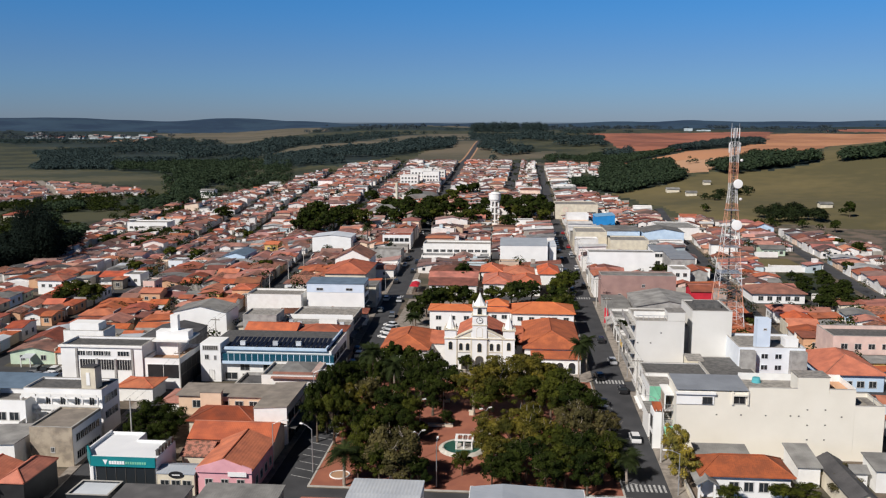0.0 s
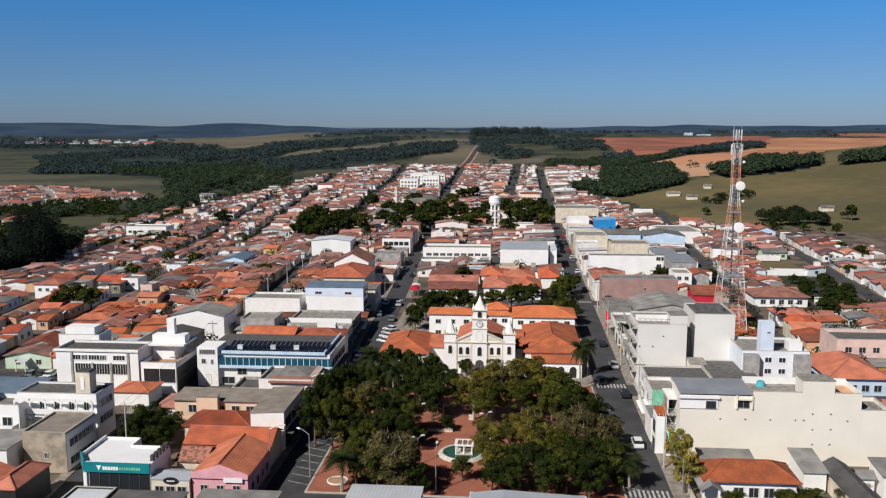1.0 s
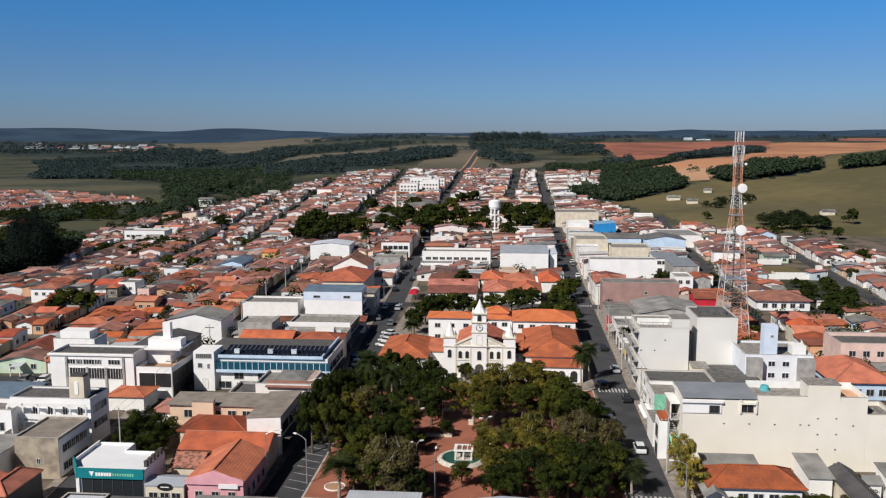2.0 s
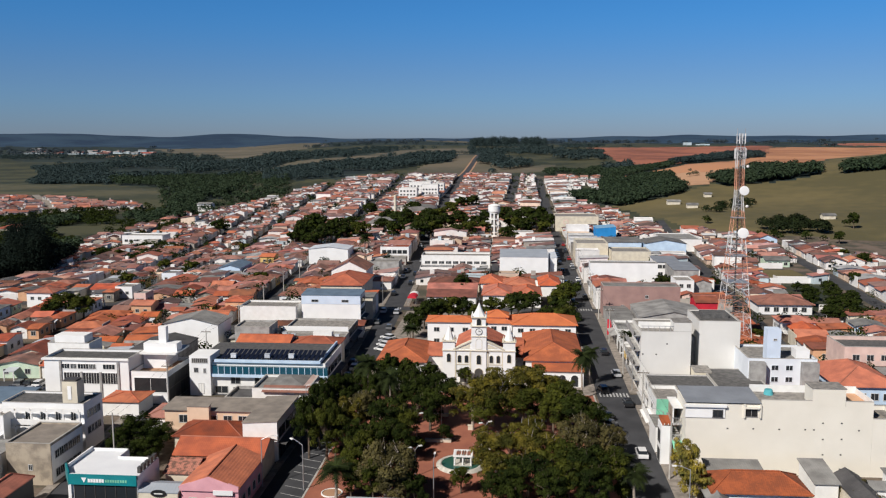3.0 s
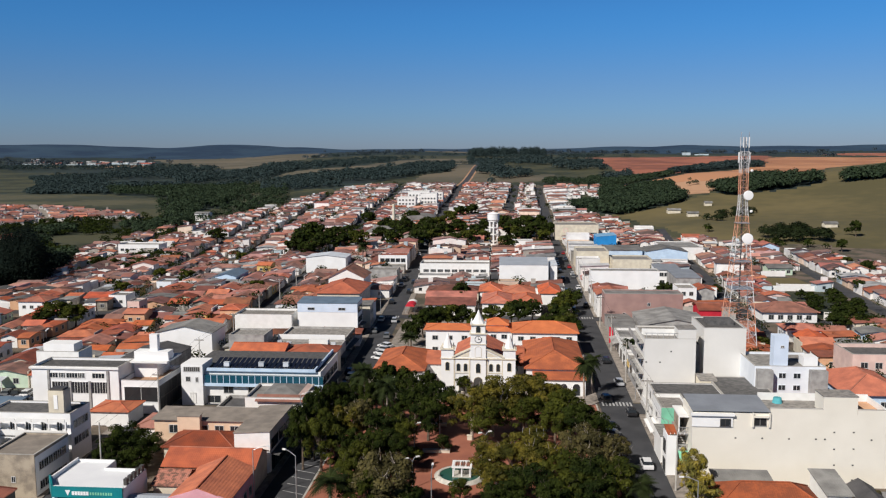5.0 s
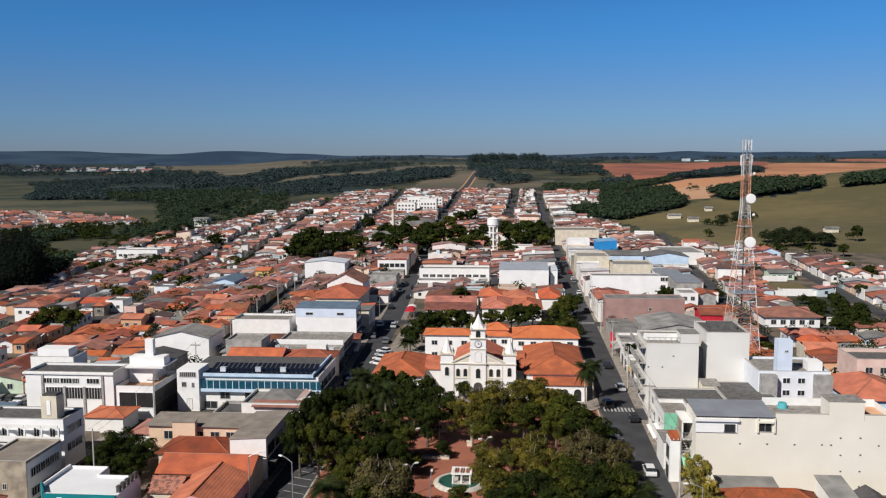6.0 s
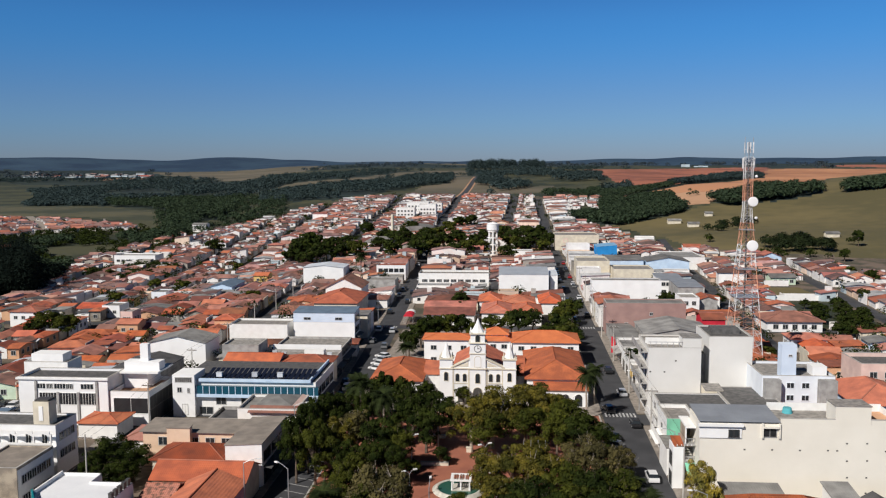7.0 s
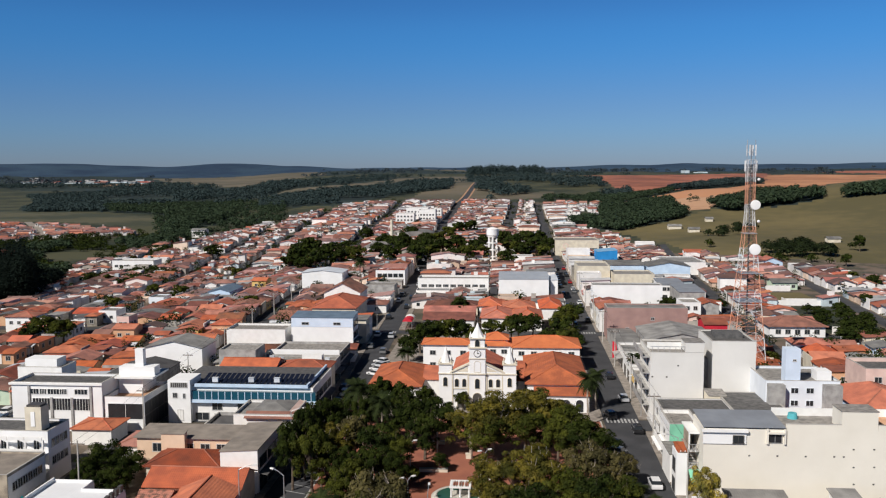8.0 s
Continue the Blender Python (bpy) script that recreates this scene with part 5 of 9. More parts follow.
for x0, x1, y0, y1 in ((-8.5, 0.5, 262, 278), (1.0, 9.5, 262, 276), (-2, 8, 280, 292), (9.8, 16.5, 281, 296), (-10, -3, 284, 296)):
    bld("house", "house with a bright orange hipped roof", "house", x0, x1, y0, y1, 3.8, "white", "hip", "tile_orange", 1.9, 0.5, group="town houses")
for x0, x1, y0, y1, wm, kd, rm in ((-27.0, -11.0, 273.5, 283.0, "white", "gx", "tile_red"), (-28.0, -10.6, 286.0, 297.0, "cream", "hip", "tile_brown"), (-26.0, -10.8, 261.8, 271.0, "white", "gx", "tile_red")):
    bld("house", "low house with a weathered clay roof", "house", x0, x1, y0, y1, 3.2, wm, kd, rm, 1.5, 0.4, group="town houses")
take(-33.0, -27.5, 262.5, 271.5)
stall = thing("market_stall", "low stall with rounded red and white awnings", "stall", -31.2, 263.5, 0.05)
for k, (y, c) in enumerate(((0.0, "red"), (3.0, "red"), (6.1, "white"))):
    bm = bm_new()
    add_prism(bm, [(1.45 * math.cos(math.pi * i / 8), 2.1 + 0.8 * math.sin(math.pi * i / 8)) for i in range(9)], y, y + 2.85, "y")
    part("awning", bm, c, stall)
    for px in (-1.35, 1.35):
        for py in (0.1, 2.7):
            bm = bm_new()
            add_tube(bm, (px, y + py, 0), (px, y + py, 2.1), 0.05, seg=6)
            part("post", bm, "galv", stall)

# ---------------------------------------------------------------- right of the avenue


def beige_block():
    """The long blank party wall with its stepped roofline."""
    ob, hw, d = bld("commercial_building", "long beige building with a blank party wall", "shop", 27.4, 55.5, 133.3, 140.3, 11.2, "beige", "flat", "slab", parapet=0.0)
    bm = bm_new()
    add_prism(bm, [(-0.25, 11.45), (d - 0.3, 11.95), (d - 0.3, 12.05), (-0.25, 11.55)], -hw - 0.15, -hw + 11.3, "x")
    part("sheet_roof", bm, "blue_sheet", ob, "grey sheet roof", uv=True)
    bm = bm_new()
    add_box(bm, -hw - 0.1, -hw + 5.9, -0.16, -0.004, 9.0, 10.75)
    box = part("bay", bm, "white_pure", ob)
    bm = bm_new()
    add_box(bm, -hw - 0.3, -hw + 6.1, -0.5, -0.004, 10.752, 11.1)
    part("bay_hood", bm, "white_pure", box)
    window(box, "s", -hw + 4.8, -0.16, 9.15, 1.4, 1.05, frame_mat="dark_frame")
    bm = bm_new()
    add_box(bm, -hw + 8.7, -hw + 8.95, -0.3, -0.004, 9.1, 11.3)
    add_box(bm, -hw + 11.1, -hw + 11.35, -0.3, -0.004, 9.1, 11.3)
    add_box(bm, -hw + 8.952, -hw + 11.098, -0.45, -0.004, 10.6, 10.85)
    part("window_hood", bm, "beige", ob)
    # Open recess drawn flat: the black pane is its painted shade.
    window(ob, "s", -hw + 9.9, 0, 9.25, 1.8, 1.3, frame_mat="grey_wall", pane_mat="black_wall_and_shade")
    for x0, x1 in ((11.4, 19.0), (23.95, 2 * hw)):
        bm = bm_new()
        add_box(bm, -hw + x0, -hw + x1, 0.0, 0.22, 11.202, 12.0)
        front = part("front_parapet", bm, "beige", ob)
        bm = bm_new()
        add_box(bm, -hw + x0, -hw + x1, -0.03, 0.26, 12.002, 12.07)
        part("coping", bm, "kerb", front)
    bm = bm_new()
    add_box(bm, -hw + 19.0, -hw + 23.9, 0.0, 3.6, 11.202, 13.9)
    st = part("stair_head", bm, "beige", ob)
    bm = bm_new()
    add_box(bm, -hw + 18.9, -hw + 24.0, -0.05, 3.7, 13.902, 14.02)
    part("stair_roof", bm, "slab", st)
    bm = bm_new()
    add_box(bm, -hw + 11.4, 2 * hw - hw, d - 0.22, d, 11.202, 12.4)
    part("back_parapet", bm, "white", ob)
    bm = bm_new()
    add_box(bm, hw - 0.22, hw, 0.222, d - 0.222, 11.202, 12.2)
    part("side_parapet", bm, "white", ob)
    bm = bm_new()
    add_box(bm, -hw + 24.2, hw - 0.3, 0.5, d - 0.5, 11.27, 11.36)
    part("terrace", bm, "peach", ob)
    bm = bm_new()
    add_tube(bm, (-hw + 14.0, d - 1.6, 11.26), (-hw + 14.0, d - 1.6, 12.1), 0.75, 0.6, 16)
    part("water_tank", bm, "teal_tank", ob, "turquoise round water tank")
    for x, z in ((33.8, 7.3), (37.7, 7.34), (41.6, 7.34), (45.5, 7.4), (46.8, 7.4), (48.1, 8.5), (50.9, 8.55), (48.2, 5.9), (51.0, 6.0), (48.3, 3.45), (51.0, 3.5), (51.0, 1.2), (53.5, 7.45)):
        bm = bm_new()
        add_box(bm, x - 41.45 - 0.13, x - 41.45 + 0.13, -0.03, -0.003, z - 0.1, z + 0.1)
        part("vent", bm, "dark_frame", ob)
    ob, hw, d = bld("commercial_wing", "lower beige wing with a roof terrace", "shop", 55.52, 60.2, 133.32, 140.2, 8.6, "beige", "flat", "slab", parapet=0.75)
    bm = bm_new()
    add_box(bm, -hw + 0.4, -hw + 2.6, 1.0, 5.0, 8.67, 9.0)
    part("roof_slab", bm, "concrete", ob)
    for x in (-hw + 0.6, hw - 0.6):
        bm = bm_new()
        add_tube(bm, (x, 3.0, 8.67), (x, 3.0, 9.7), 0.04)
        part("vent_pipe", bm, "galv", ob)


beige_block()


def street_front(x0, x1, y0, y1, h, m, storeys, label, roofm="slab", awning=None, parapet=0.7):
    ob, hw, d = bld("street_shop", label, "shop", x0, x1, y0, y1, h, m, "flat", roofm, parapet=parapet, group="shops along the avenue")
    n = max(1, int(d / 4.5))
    for s in range(1, storeys):
        window_row(ob, "w", 0.6, d - 0.6, -hw, 1.0 + s * 3.0, 1.5, 1.3, n)
        bm = bm_new()
        add_box(bm, -hw - 1.1, -hw - 0.003, 0.4, d - 0.4, s * 3.0 - 0.1, s * 3.0 + 0.05)
        add_box(bm, -hw - 1.1, -hw - 1.02, 0.4, d - 0.4, s * 3.0 + 0.05, s * 3.0 + 0.95)
        part("balcony", bm, "white", ob)
    window_row(ob, "w", 0.6, d - 0.6, -hw, 0.2, 2.6, 2.3, n, pane_mat="glass", frame_mat="dark_frame", name="shop_front")
    if awning:
        bm = bm_new()
        add_prism(bm, [(-hw - 1.6, 2.7), (-hw - 0.003, 3.1), (-hw - 0.003, 3.18), (-hw - 1.6, 2.78)], 0.6, d - 0.6, "y")
        part("awning", bm, awning, ob)
    return ob, hw, d


ob, hw, d = street_front(25.4, 30.2, 147.6, 156.0, 6.6, "white", 2, "shop with a green painted end wall", awning="white")
bm = bm_new()
add_box(bm, -hw, hw, -0.05, -0.003, 0.0, 7.28)
part("end_wall_paint", bm, "green_wall", ob, "green painted end wall")
def gallery_shop():
    """A narrow white front with open stair landings beside it and a low rear part."""
    take(24.2, 27.4, 135.8, 147.4)
    ob = thing("street_shop", "narrow white shop with open landings and a green awning", "shop", 25.8, 136.0, 0.0, 0.0, "shops along the avenue")
    bm = bm_new()
    add_box(bm, -1.6, 0.1, 0, 3.2, -0.2, 6.3)
    add_box(bm, -1.6, -1.42, 0, 3.2, 6.3, 6.6)
    add_box(bm, -1.42, 0.1, 0, 0.18, 6.3, 6.5)
    part("wall", bm, "white_pure", ob)
    bm = bm_new()
    add_prism(bm, [(0.18, 6.42), (3.6, 7.0), (3.6, 7.12), (0.18, 6.54)], -1.42, 0.1, "x")
    part("tile_roof", bm, "tile_deep", ob, uv=True)
    # Lower slabs are greyed to imitate the shade inside the gallery.
    for z in (4.35, 7.05, 9.75):
        bm = bm_new()
        add_box(bm, 0.102, 1.56, -0.35 if z > 5 else 0.0, 5.2, z - 0.2, z)
        part("landing_slab", bm, "white" if z > 9 else "grey_wall", ob)
    # Inner walls: dark brown colour in place of interior shade.
    bm = bm_new()
    add_box(bm, 0.102, 1.56, 3.4, 3.6, -0.2, 9.54)
    part("rear_wall", bm, "stain_shade_render", ob)
    bm = bm_new()
    add_box(bm, 0.104, 0.2, 0.3, 3.4, 7.06, 9.54)
    part("side_wall", bm, "stain_shade_render", ob)
    for z in (4.35, 7.05):
        bm = bm_new()
        for x in (0.2, 0.6, 1.0, 1.4):
            add_box(bm, x, x + 0.05, -0.28, -0.22, z, z + 0.85)
        add_box(bm, 0.12, 1.54, -0.3, -0.2, z + 0.85, z + 0.92)
        part("railing", bm, "galv", ob)
    bm = bm_new()
    add_box(bm, 0.11, 0.3, 0.02, 0.22, 7.05, 9.54)
    part("post", bm, "white", ob)
    bm = bm_new()
    for i in range(8):
        add_box(bm, 0.25, 1.45, 0.4 + i * 0.36, 0.8 + i * 0.36, 4.35 + i * 0.28, 4.5 + i * 0.28)
    part("stair", bm, "kerb", ob)
    bm = bm_new()
    add_prism(bm, [(-2.2, 2.9), (-0.003, 4.05), (-0.003, 4.13), (-2.2, 2.98)], 0.15, 1.58, "x")
    part("awning", bm, "green_wall", ob, "green sloping awning")
    bm = bm_new()
    add_box(bm, -1.5, 1.5, 5.22, 11.4, -0.2, 4.4)
    part("rear_room", bm, "white", ob)
    bm = bm_new()
    add_box(bm, -1.6, 1.54, 5.22, 11.5, 4.402, 4.55)
    part("rear_roof", bm, "slab", ob, uv=True)
    for z in (0.3, 3.4):
        window(ob, "w", 1.6, -1.6, z, 1.8, 2.0, frame_mat="dark_frame")


gallery_shop()
street_front(26.4, 38.5, 156.4, 167.0, 6.0, "white", 2, "two-storey white shop on the avenue", "slab_dark", "grey_wall", 0.2)
bld("rear_block", "low rear block with grey flat roof", "shop", 30.6, 47.5, 148.0, 156.2, 5.4, "grey_wall", "flat", "fibre_dark", parapet=0.15)
bld("rear_block", "low rear block with dark flat roof", "shop", 38.8, 48.2, 156.8, 173.0, 5.8, "grey_wall", "flat", "slab_dark", parapet=0.15)


def grey_towers():
    ob, hw, d = bld("apartment_tower", "pale grey five-storey block with balconies", "apartments", 26.6, 36.6, 173.6, 186, 13.0, "pale_grey", "flat", "slab", parapet=0.3)
    bm = bm_new()
    add_box(bm, hw - 3.5, hw, 0.0, 4.0, 13.36, 15.2)
    part("stair_head", bm, "pale_grey", ob)
    bm = bm_new()
    add_box(bm, hw - 3.6, hw + 0.1, -0.06, 4.1, 15.202, 15.3)
    part("stair_roof", bm, "slab", ob)
    bm = bm_new()
    add_box(bm, -hw, hw - 3.52, 4.0, 4.2, 13.07, 14.4)
    part("roof_wall", bm, "white", ob)
    bm = bm_new()
    for x in np.arange(-hw + 0.3, hw - 3.6, 1.1):
        add_box(bm, x, x + 0.08, 0.1, 0.18, 13.36, 14.3)
    add_box(bm, -hw, hw - 3.52, 0.08, 0.2, 14.3, 14.4)
    part("roof_railing", bm, "galv", ob)
    for s in range(4):
        z = 0.2 + s * 3.1
        bm = bm_new()
        add_box(bm, -hw - 1.5, -hw - 0.003, 0.5, d - 0.5, z + 2.6, z + 2.8)
        add_box(bm, -hw - 1.5, -hw - 1.4, 0.5, d - 0.5, z + 2.8, z + 3.7)
        part("balcony", bm, "grey_wall", ob)
        window_row(ob, "w", 0.8, d - 0.8, -hw, z + 0.6, 1.5, 1.6, 3)
    for x, z in ((-4.6, 8.4), (-1.9, 8.4), (0.2, 10.6)):
        bm = bm_new()
        add_box(bm, x - 0.16, x + 0.16, -0.03, -0.003, z, z + 0.25)
        part("vent", bm, "dark_frame", ob)
    ob, hw, d = bld("apartment_tower", "pale grey five-storey block with a flat roof", "apartments", 38.7, 47.0, 176.4, 188, 14.7, "pale_grey", "flat", "slab_dark", parapet=0.3)
    bm = bm_new()
    add_box(bm, -hw + 1.5, hw - 1.5, 4, 7.5, 14.76, 15.8)
    part("tank_house", bm, "slab_dark", ob)
    ob, hw, d = bld("link_block", "low link with a dark light-well behind", "apartments", 36.7, 38.6, 179, 187, 11.0, "grey_wall", "flat", "slab_dark", parapet=0.0)
    ob, hw, d = bld("tank_shed", "small cream tank house", "shed", 36.7, 39.9, 169.6, 173.4, 6.0, "cream", "sy", "slab", 0.3, 0.1, reserve=False)


grey_towers()


def blue_tower_house():
    ob, hw, d = bld("apartment_building", "white and pale blue block with a tall tank tower", "apartments", 46.0, 59.0, 166.6, 178, 9.4, "blue_white", "flat", "slab", parapet=0.5)
    for sx, wd in ((-1, 1.4), (1, 1.5)):
        bm = bm_new()
        add_box(bm, sx * (hw - 1.6) - wd, sx * (hw - 1.6) + wd, -1.6, -0.003, -0.3, 9.4)
        part("side_bay", bm, "grey_wall", ob)
    for z in (3.0, 5.3, 7.6):
        for x in (-1.4, 1.3):
            window(ob, "s", x, 0, z, 1.25, 0.95, frame_mat="blue_white")
    bm = bm_new()
    add_box(bm, -hw + 3.5, -hw + 6.1, 0.3, 2.7, 9.46, 15.6)
    tk = part("tank_tower", bm, "tower_blue", ob, "tall pale blue tank tower")
    window(tk, "s", -hw + 5.0, 0.3, 13.4, 0.5, 0.3)
    bm = bm_new()
    add_box(bm, hw - 3.4, hw - 0.8, 2, 5, 9.46, 11.2)
    part("stair_head", bm, "white_pure", ob)


blue_tower_house()
ob, hw, d = bld("pink_villa", "pale pink two-storey house with roof terrace", "house", 73.0, 90, 189.5, 200, 6.0, "pale_pink", "flat", "slab_dark", parapet=0.9)
for z in (1.0, 3.9):
    window_row(ob, "s", -hw + 1, hw - 1, 0, z, 1.4, 1.2, 5)
bm = bm_new()
add_box(bm, -3, 5, -1.3, -0.003, 3.0, 3.2)
add_box(bm, -3, 5, -1.3, -1.2, 3.2, 4.1)
part("balcony", bm, "pale_pink", ob)
ob, hw, d = bld("villa", "villa with a large orange hipped roof", "house", 64.6, 76.2, 170.3, 187, 3.6, "pale_blue", "hip", "tile_orange", 2.7, 0.6)
window_row(ob, "s", -hw + 1, hw - 1, 0, 0.9, 1.4, 1.3, 4)
ob, hw, d = bld("bungalow", "white bungalow with a weathered orange hipped roof", "house", 28.4, 41.0, 118.2, 124.4, 3.4, "white_pure", "hip", "tile_deep", 2.0, 0.6)
window_row(ob, "s", -hw + 3.5, hw - 0.6, 0, 1.0, 1.3, 1.4, 4)
bm = bm_new()
roof_geo(bm, "gy", -hw - 1.0, -hw + 1.6, -2.0, 2.0, 2.8, 0.8, 0.3)
part("porch_roof", bm, "fibre", ob, uv=True)
bm = bm_new()
for x in (-hw - 0.8, -hw + 1.4):
    add_box(bm, x - 0.15, x + 0.15, -1.9, -1.6, 0, 2.8)
part("porch_post", bm, "white", ob)
bld("shed", "long lean-to with a fibre-cement roof", "shed", 29.3, 37.0, 125.2, 128.8, 3.4, "cream", "sy", "fibre", 0.5, 0.3)
bld("shed", "white shed with a grey roof", "shed", 43.5, 46.7, 122.5, 129.4, 3.2, "white", "sy", "fibre", 0.9, 0.3)
bld("shed", "long narrow shed with dark sheet roof", "shed", 47.2, 50.6, 111.5, 126.0, 3.2, "cream", "gy", "fibre_dark", 1.0, 0.3)
bld("shed", "white shed with a grey sheet roof", "shed", 54.4, 60.5, 121.5, 126.5, 3.4, "white", "sy", "fibre", 0.7, 0.3)
bld("shed", "garden shed with a blue door", "shed", 51.4, 53.6, 122.6, 125.4, 2.6, "white", "gx", "fibre", 0.6, 0.3)
# wall along the pavement by the bungalow
bm = bm_new()
add_box(bm, -0.1, 0.1, 0, 20, 0, 1.1)
low = thing("garden_wall", "low pale garden wall along the pavement", "wall", 26.6, 107, 0)
part("wall_body", bm, "cream", low)
bm = bm_new()
add_box(bm, -0.15, 0.15, -0.05, 20.05, 1.1, 1.18)
part("coping", bm, "kerb", low)

# further up the right avenue
ob, hw, d = street_front(26.6, 33.0, 187.5, 199, 3.6, "white", 1, "low white shop with a yellow sign", "slab")
bm = bm_new()
add_box(bm, -hw - 0.9, -hw - 0.75, 1.0, 4.2, 3.4, 4.6)
add_tube(bm, (-hw - 0.8, 2.6, 3.5), (-hw, 2.6, 3.5), 0.05)
part("sign", bm, "yellow", ob, "yellow sign board")
street_front(26.8, 33.5, 200, 212, 4.0, "white", 1, "low shop with cream front", "fibre")
bld("shop", "low hall with a pale sheet roof", "shop", 34.5, 47.0, 192, 212, 4.6, "grey_wall", "gx", "fibre", 1.4, 0.2)
street_front(27.0, 34, 213, 224, 4.0, "white", 1, "low white shop with a grey roof", "fibre", "grey_wall")
banner = thing("banner", "tall red feather banner on the pavement", "banner", 25.4, 222.0, 0.16)
bm = bm_new()
add_tube(bm, (0, 0, 0), (0, 0, 5.2), 0.04, 0.025, 6)
part("pole", bm, "galv", banner)
bm = bm_new()
add_prism(bm, [(0.04, 0.9), (0.9, 1.2), (1.15, 3.6), (0.8, 5.0), (0.04, 5.2)], -0.015, 0.015, "y")
part("cloth", bm, "red", banner, "bright red cloth")
ob, hw, d = bld("brown_block", "mauve-brown blank walled building", "shop", 27.4, 49.8, 250.6, 258, 8.8, "mauve", "flat", "fibre", parapet=0.3)
for x, z in ((-5.5, 2.6), (1.5, 5.6), (-1.6, 2.2)):
    window(ob, "s", x, 0, z, 0.8, 0.8)
bld("shop", "grey low shop with a shallow gable", "shop", 34.5, 52, 226, 244, 5.0, "grey_wall", "gy", "fibre", 1.6, 0.3)
bld("shed", "low shed with a grey sheet roof", "shed", 27.4, 33.6, 226, 249.8, 3.2, "grey_wall", "gx", "fibre", 1.0, 0.2)
bld("car_shop", "shop with a red front under a clay roof", "shop", 53.4, 59.6, 246, 254, 5.4, "red", "gx", "tile_red", 1.2, 0.3)
ob, hw, d = bld("white_hall", "hall with a great blank white wall", "hall", 28.0, 51.4, 298.0, 304, 8.8, "white_pure", "flat", "fibre", parapet=0.25)
bld("cream_block", "cream commercial block with a flat roof", "shop", 28.2, 41.6, 362, 380, 7.6, "cream", "flat", "slab", parapet=0.6)
bld("cream_block", "long cream building with a flat roof", "shop", 42.0, 58.0, 352, 366, 5.6, "cream", "flat", "slab", parapet=0.5)
bld("blue_roof_hall", "hall with pale blue gable", "hall", 60, 78, 380, 396, 6.0, "pale_blue", "gy", "fibre", 1.6, 0.3)
bld("grey_hall", "grey hall with sheet roof", "hall", 42, 59, 384, 398, 6.0, "pale_blue", "sy", "fibre", 0.8, 0.3)
ob, hw, d = bld("blue_store", "store with a vivid blue wall", "shop", 43.5, 53.5, 432, 446, 7.2, "vivid_blue", "sx", "blue", 0.8, 0.1)
ob, hw, d = bld("club_hall", "long cream hall with a row of small windows", "hall", 25.6, 50.0, 484, 505, 8.2, "cream", "flat", "slab", parapet=0.5)
window_row(ob, "s", -2, hw - 1, 0, 3.4, 1.6, 0.8, 8)
bm = bm_new()
add_lathe(bm, [(1.5, 0.0), (1.5, 0.12)], 24)
em = part("emblem_ring", bm, "pale_pink", ob, "round painted emblem")
em.matrix_basis = pose(-hw + 6, -0.002, 5.4, 90)
bm = bm_new()
add_lathe(bm, [(1.05, 0.121), (1.05, 0.16)], 24)
part("emblem_disc", bm, "cream", em)
bld("grey_store", "grey store with white side wall", "shop", 71, 89, 399, 425, 5.4, "white", "flat", "fibre", parapet=0.4)

ob, hw, d = bld("corner_office", "white two-storey office with a blue-grey sheet roof", "office", 54.8, 63.6, 322, 335, 6.0, "white_pure", "sy", "blue_sheet", 0.6, 0.3)
window_row(ob, "s", -hw + 0.6, hw - 0.6, 0, 3.7, 1.6, 1.3, 4)
window_row(ob, "s", -hw + 0.6, hw - 0.6, 0, 0.6, 1.6, 1.6, 3)
bld("store", "grey rendered store with a blue-grey sheet roof", "shop", 58.0, 66.6, 303, 320, 6.0, "grey_wall", "sy", "blue_sheet", 0.5, 0.2)
ob, hw, d = bld("house", "white two-storey house with a flat roof", "house", 54.4, 60.2, 280.5, 290, 5.6, "white_pure", "flat", "slab", parapet=0.5)
for z in (0.9, 3.6):
    window_row(ob, "s", -hw + 0.5, hw - 0.5, 0, z, 1.2, 1.2, 2)
bld("house", "grey rendered house with a red clay roof", "house", 60.5, 66.6, 283.5, 293, 4.8, "grey_wall", "gy", "tile_red", 1.0, 0.3)
ob, hw, d = bld("house", "mint-green bungalow with a pale sheet roof", "house", 104.5, 114.0, 352.5, 360, 2.9, "pale_green", "gx", "fibre", 1.1, 0.5)
window_row(ob, "s", -hw + 0.6, hw - 0.6, 0, 0.8, 1.3, 1.2, 4)
ob, hw, d = bld("house", "pale blue gabled house with a red clay roof", "house", 121.2, 131.0, 424, 434, 3.2, "pale_blue", "gy", "tile_red", 2.0, 0.5)
window_row(ob, "s", -hw + 1, hw - 1, 0, 1.0, 1.3, 1.2, 3)
ob, hw, d = bld("bungalow", "white bungalow with a broad red-brown hipped roof", "house", 74.2, 89.6, 256.5, 268, 3.1, "white_pure", "hip", "tile_red", 2.1, 0.7)
window_row(ob, "s", -hw + 1, hw - 1, 0, 0.9, 1.4, 1.3, 5)
ob, hw, d = bld("shop", "white two-storey shop with wide windows on the avenue", "shop", -56.3, -43.9, 359.6, 368, 5.9, "white_pure", "flat", "tile_red", parapet=0.4)
window_row(ob, "s", -hw + 0.6, hw - 0.6, 0, 3.4, 1.7, 1.4, 5, frame_mat="dark_frame")
window_row(ob, "s", -hw + 0.6, hw - 0.6, 0, 0.5, 1.7, 1.8, 4, frame_mat="dark_frame")
bld("shop", "low grey-pink shop with a flat roof", "shop", -54.4, -43.2, 322, 331, 4.8, "grey_wall", "flat", "slab", parapet=0.5)

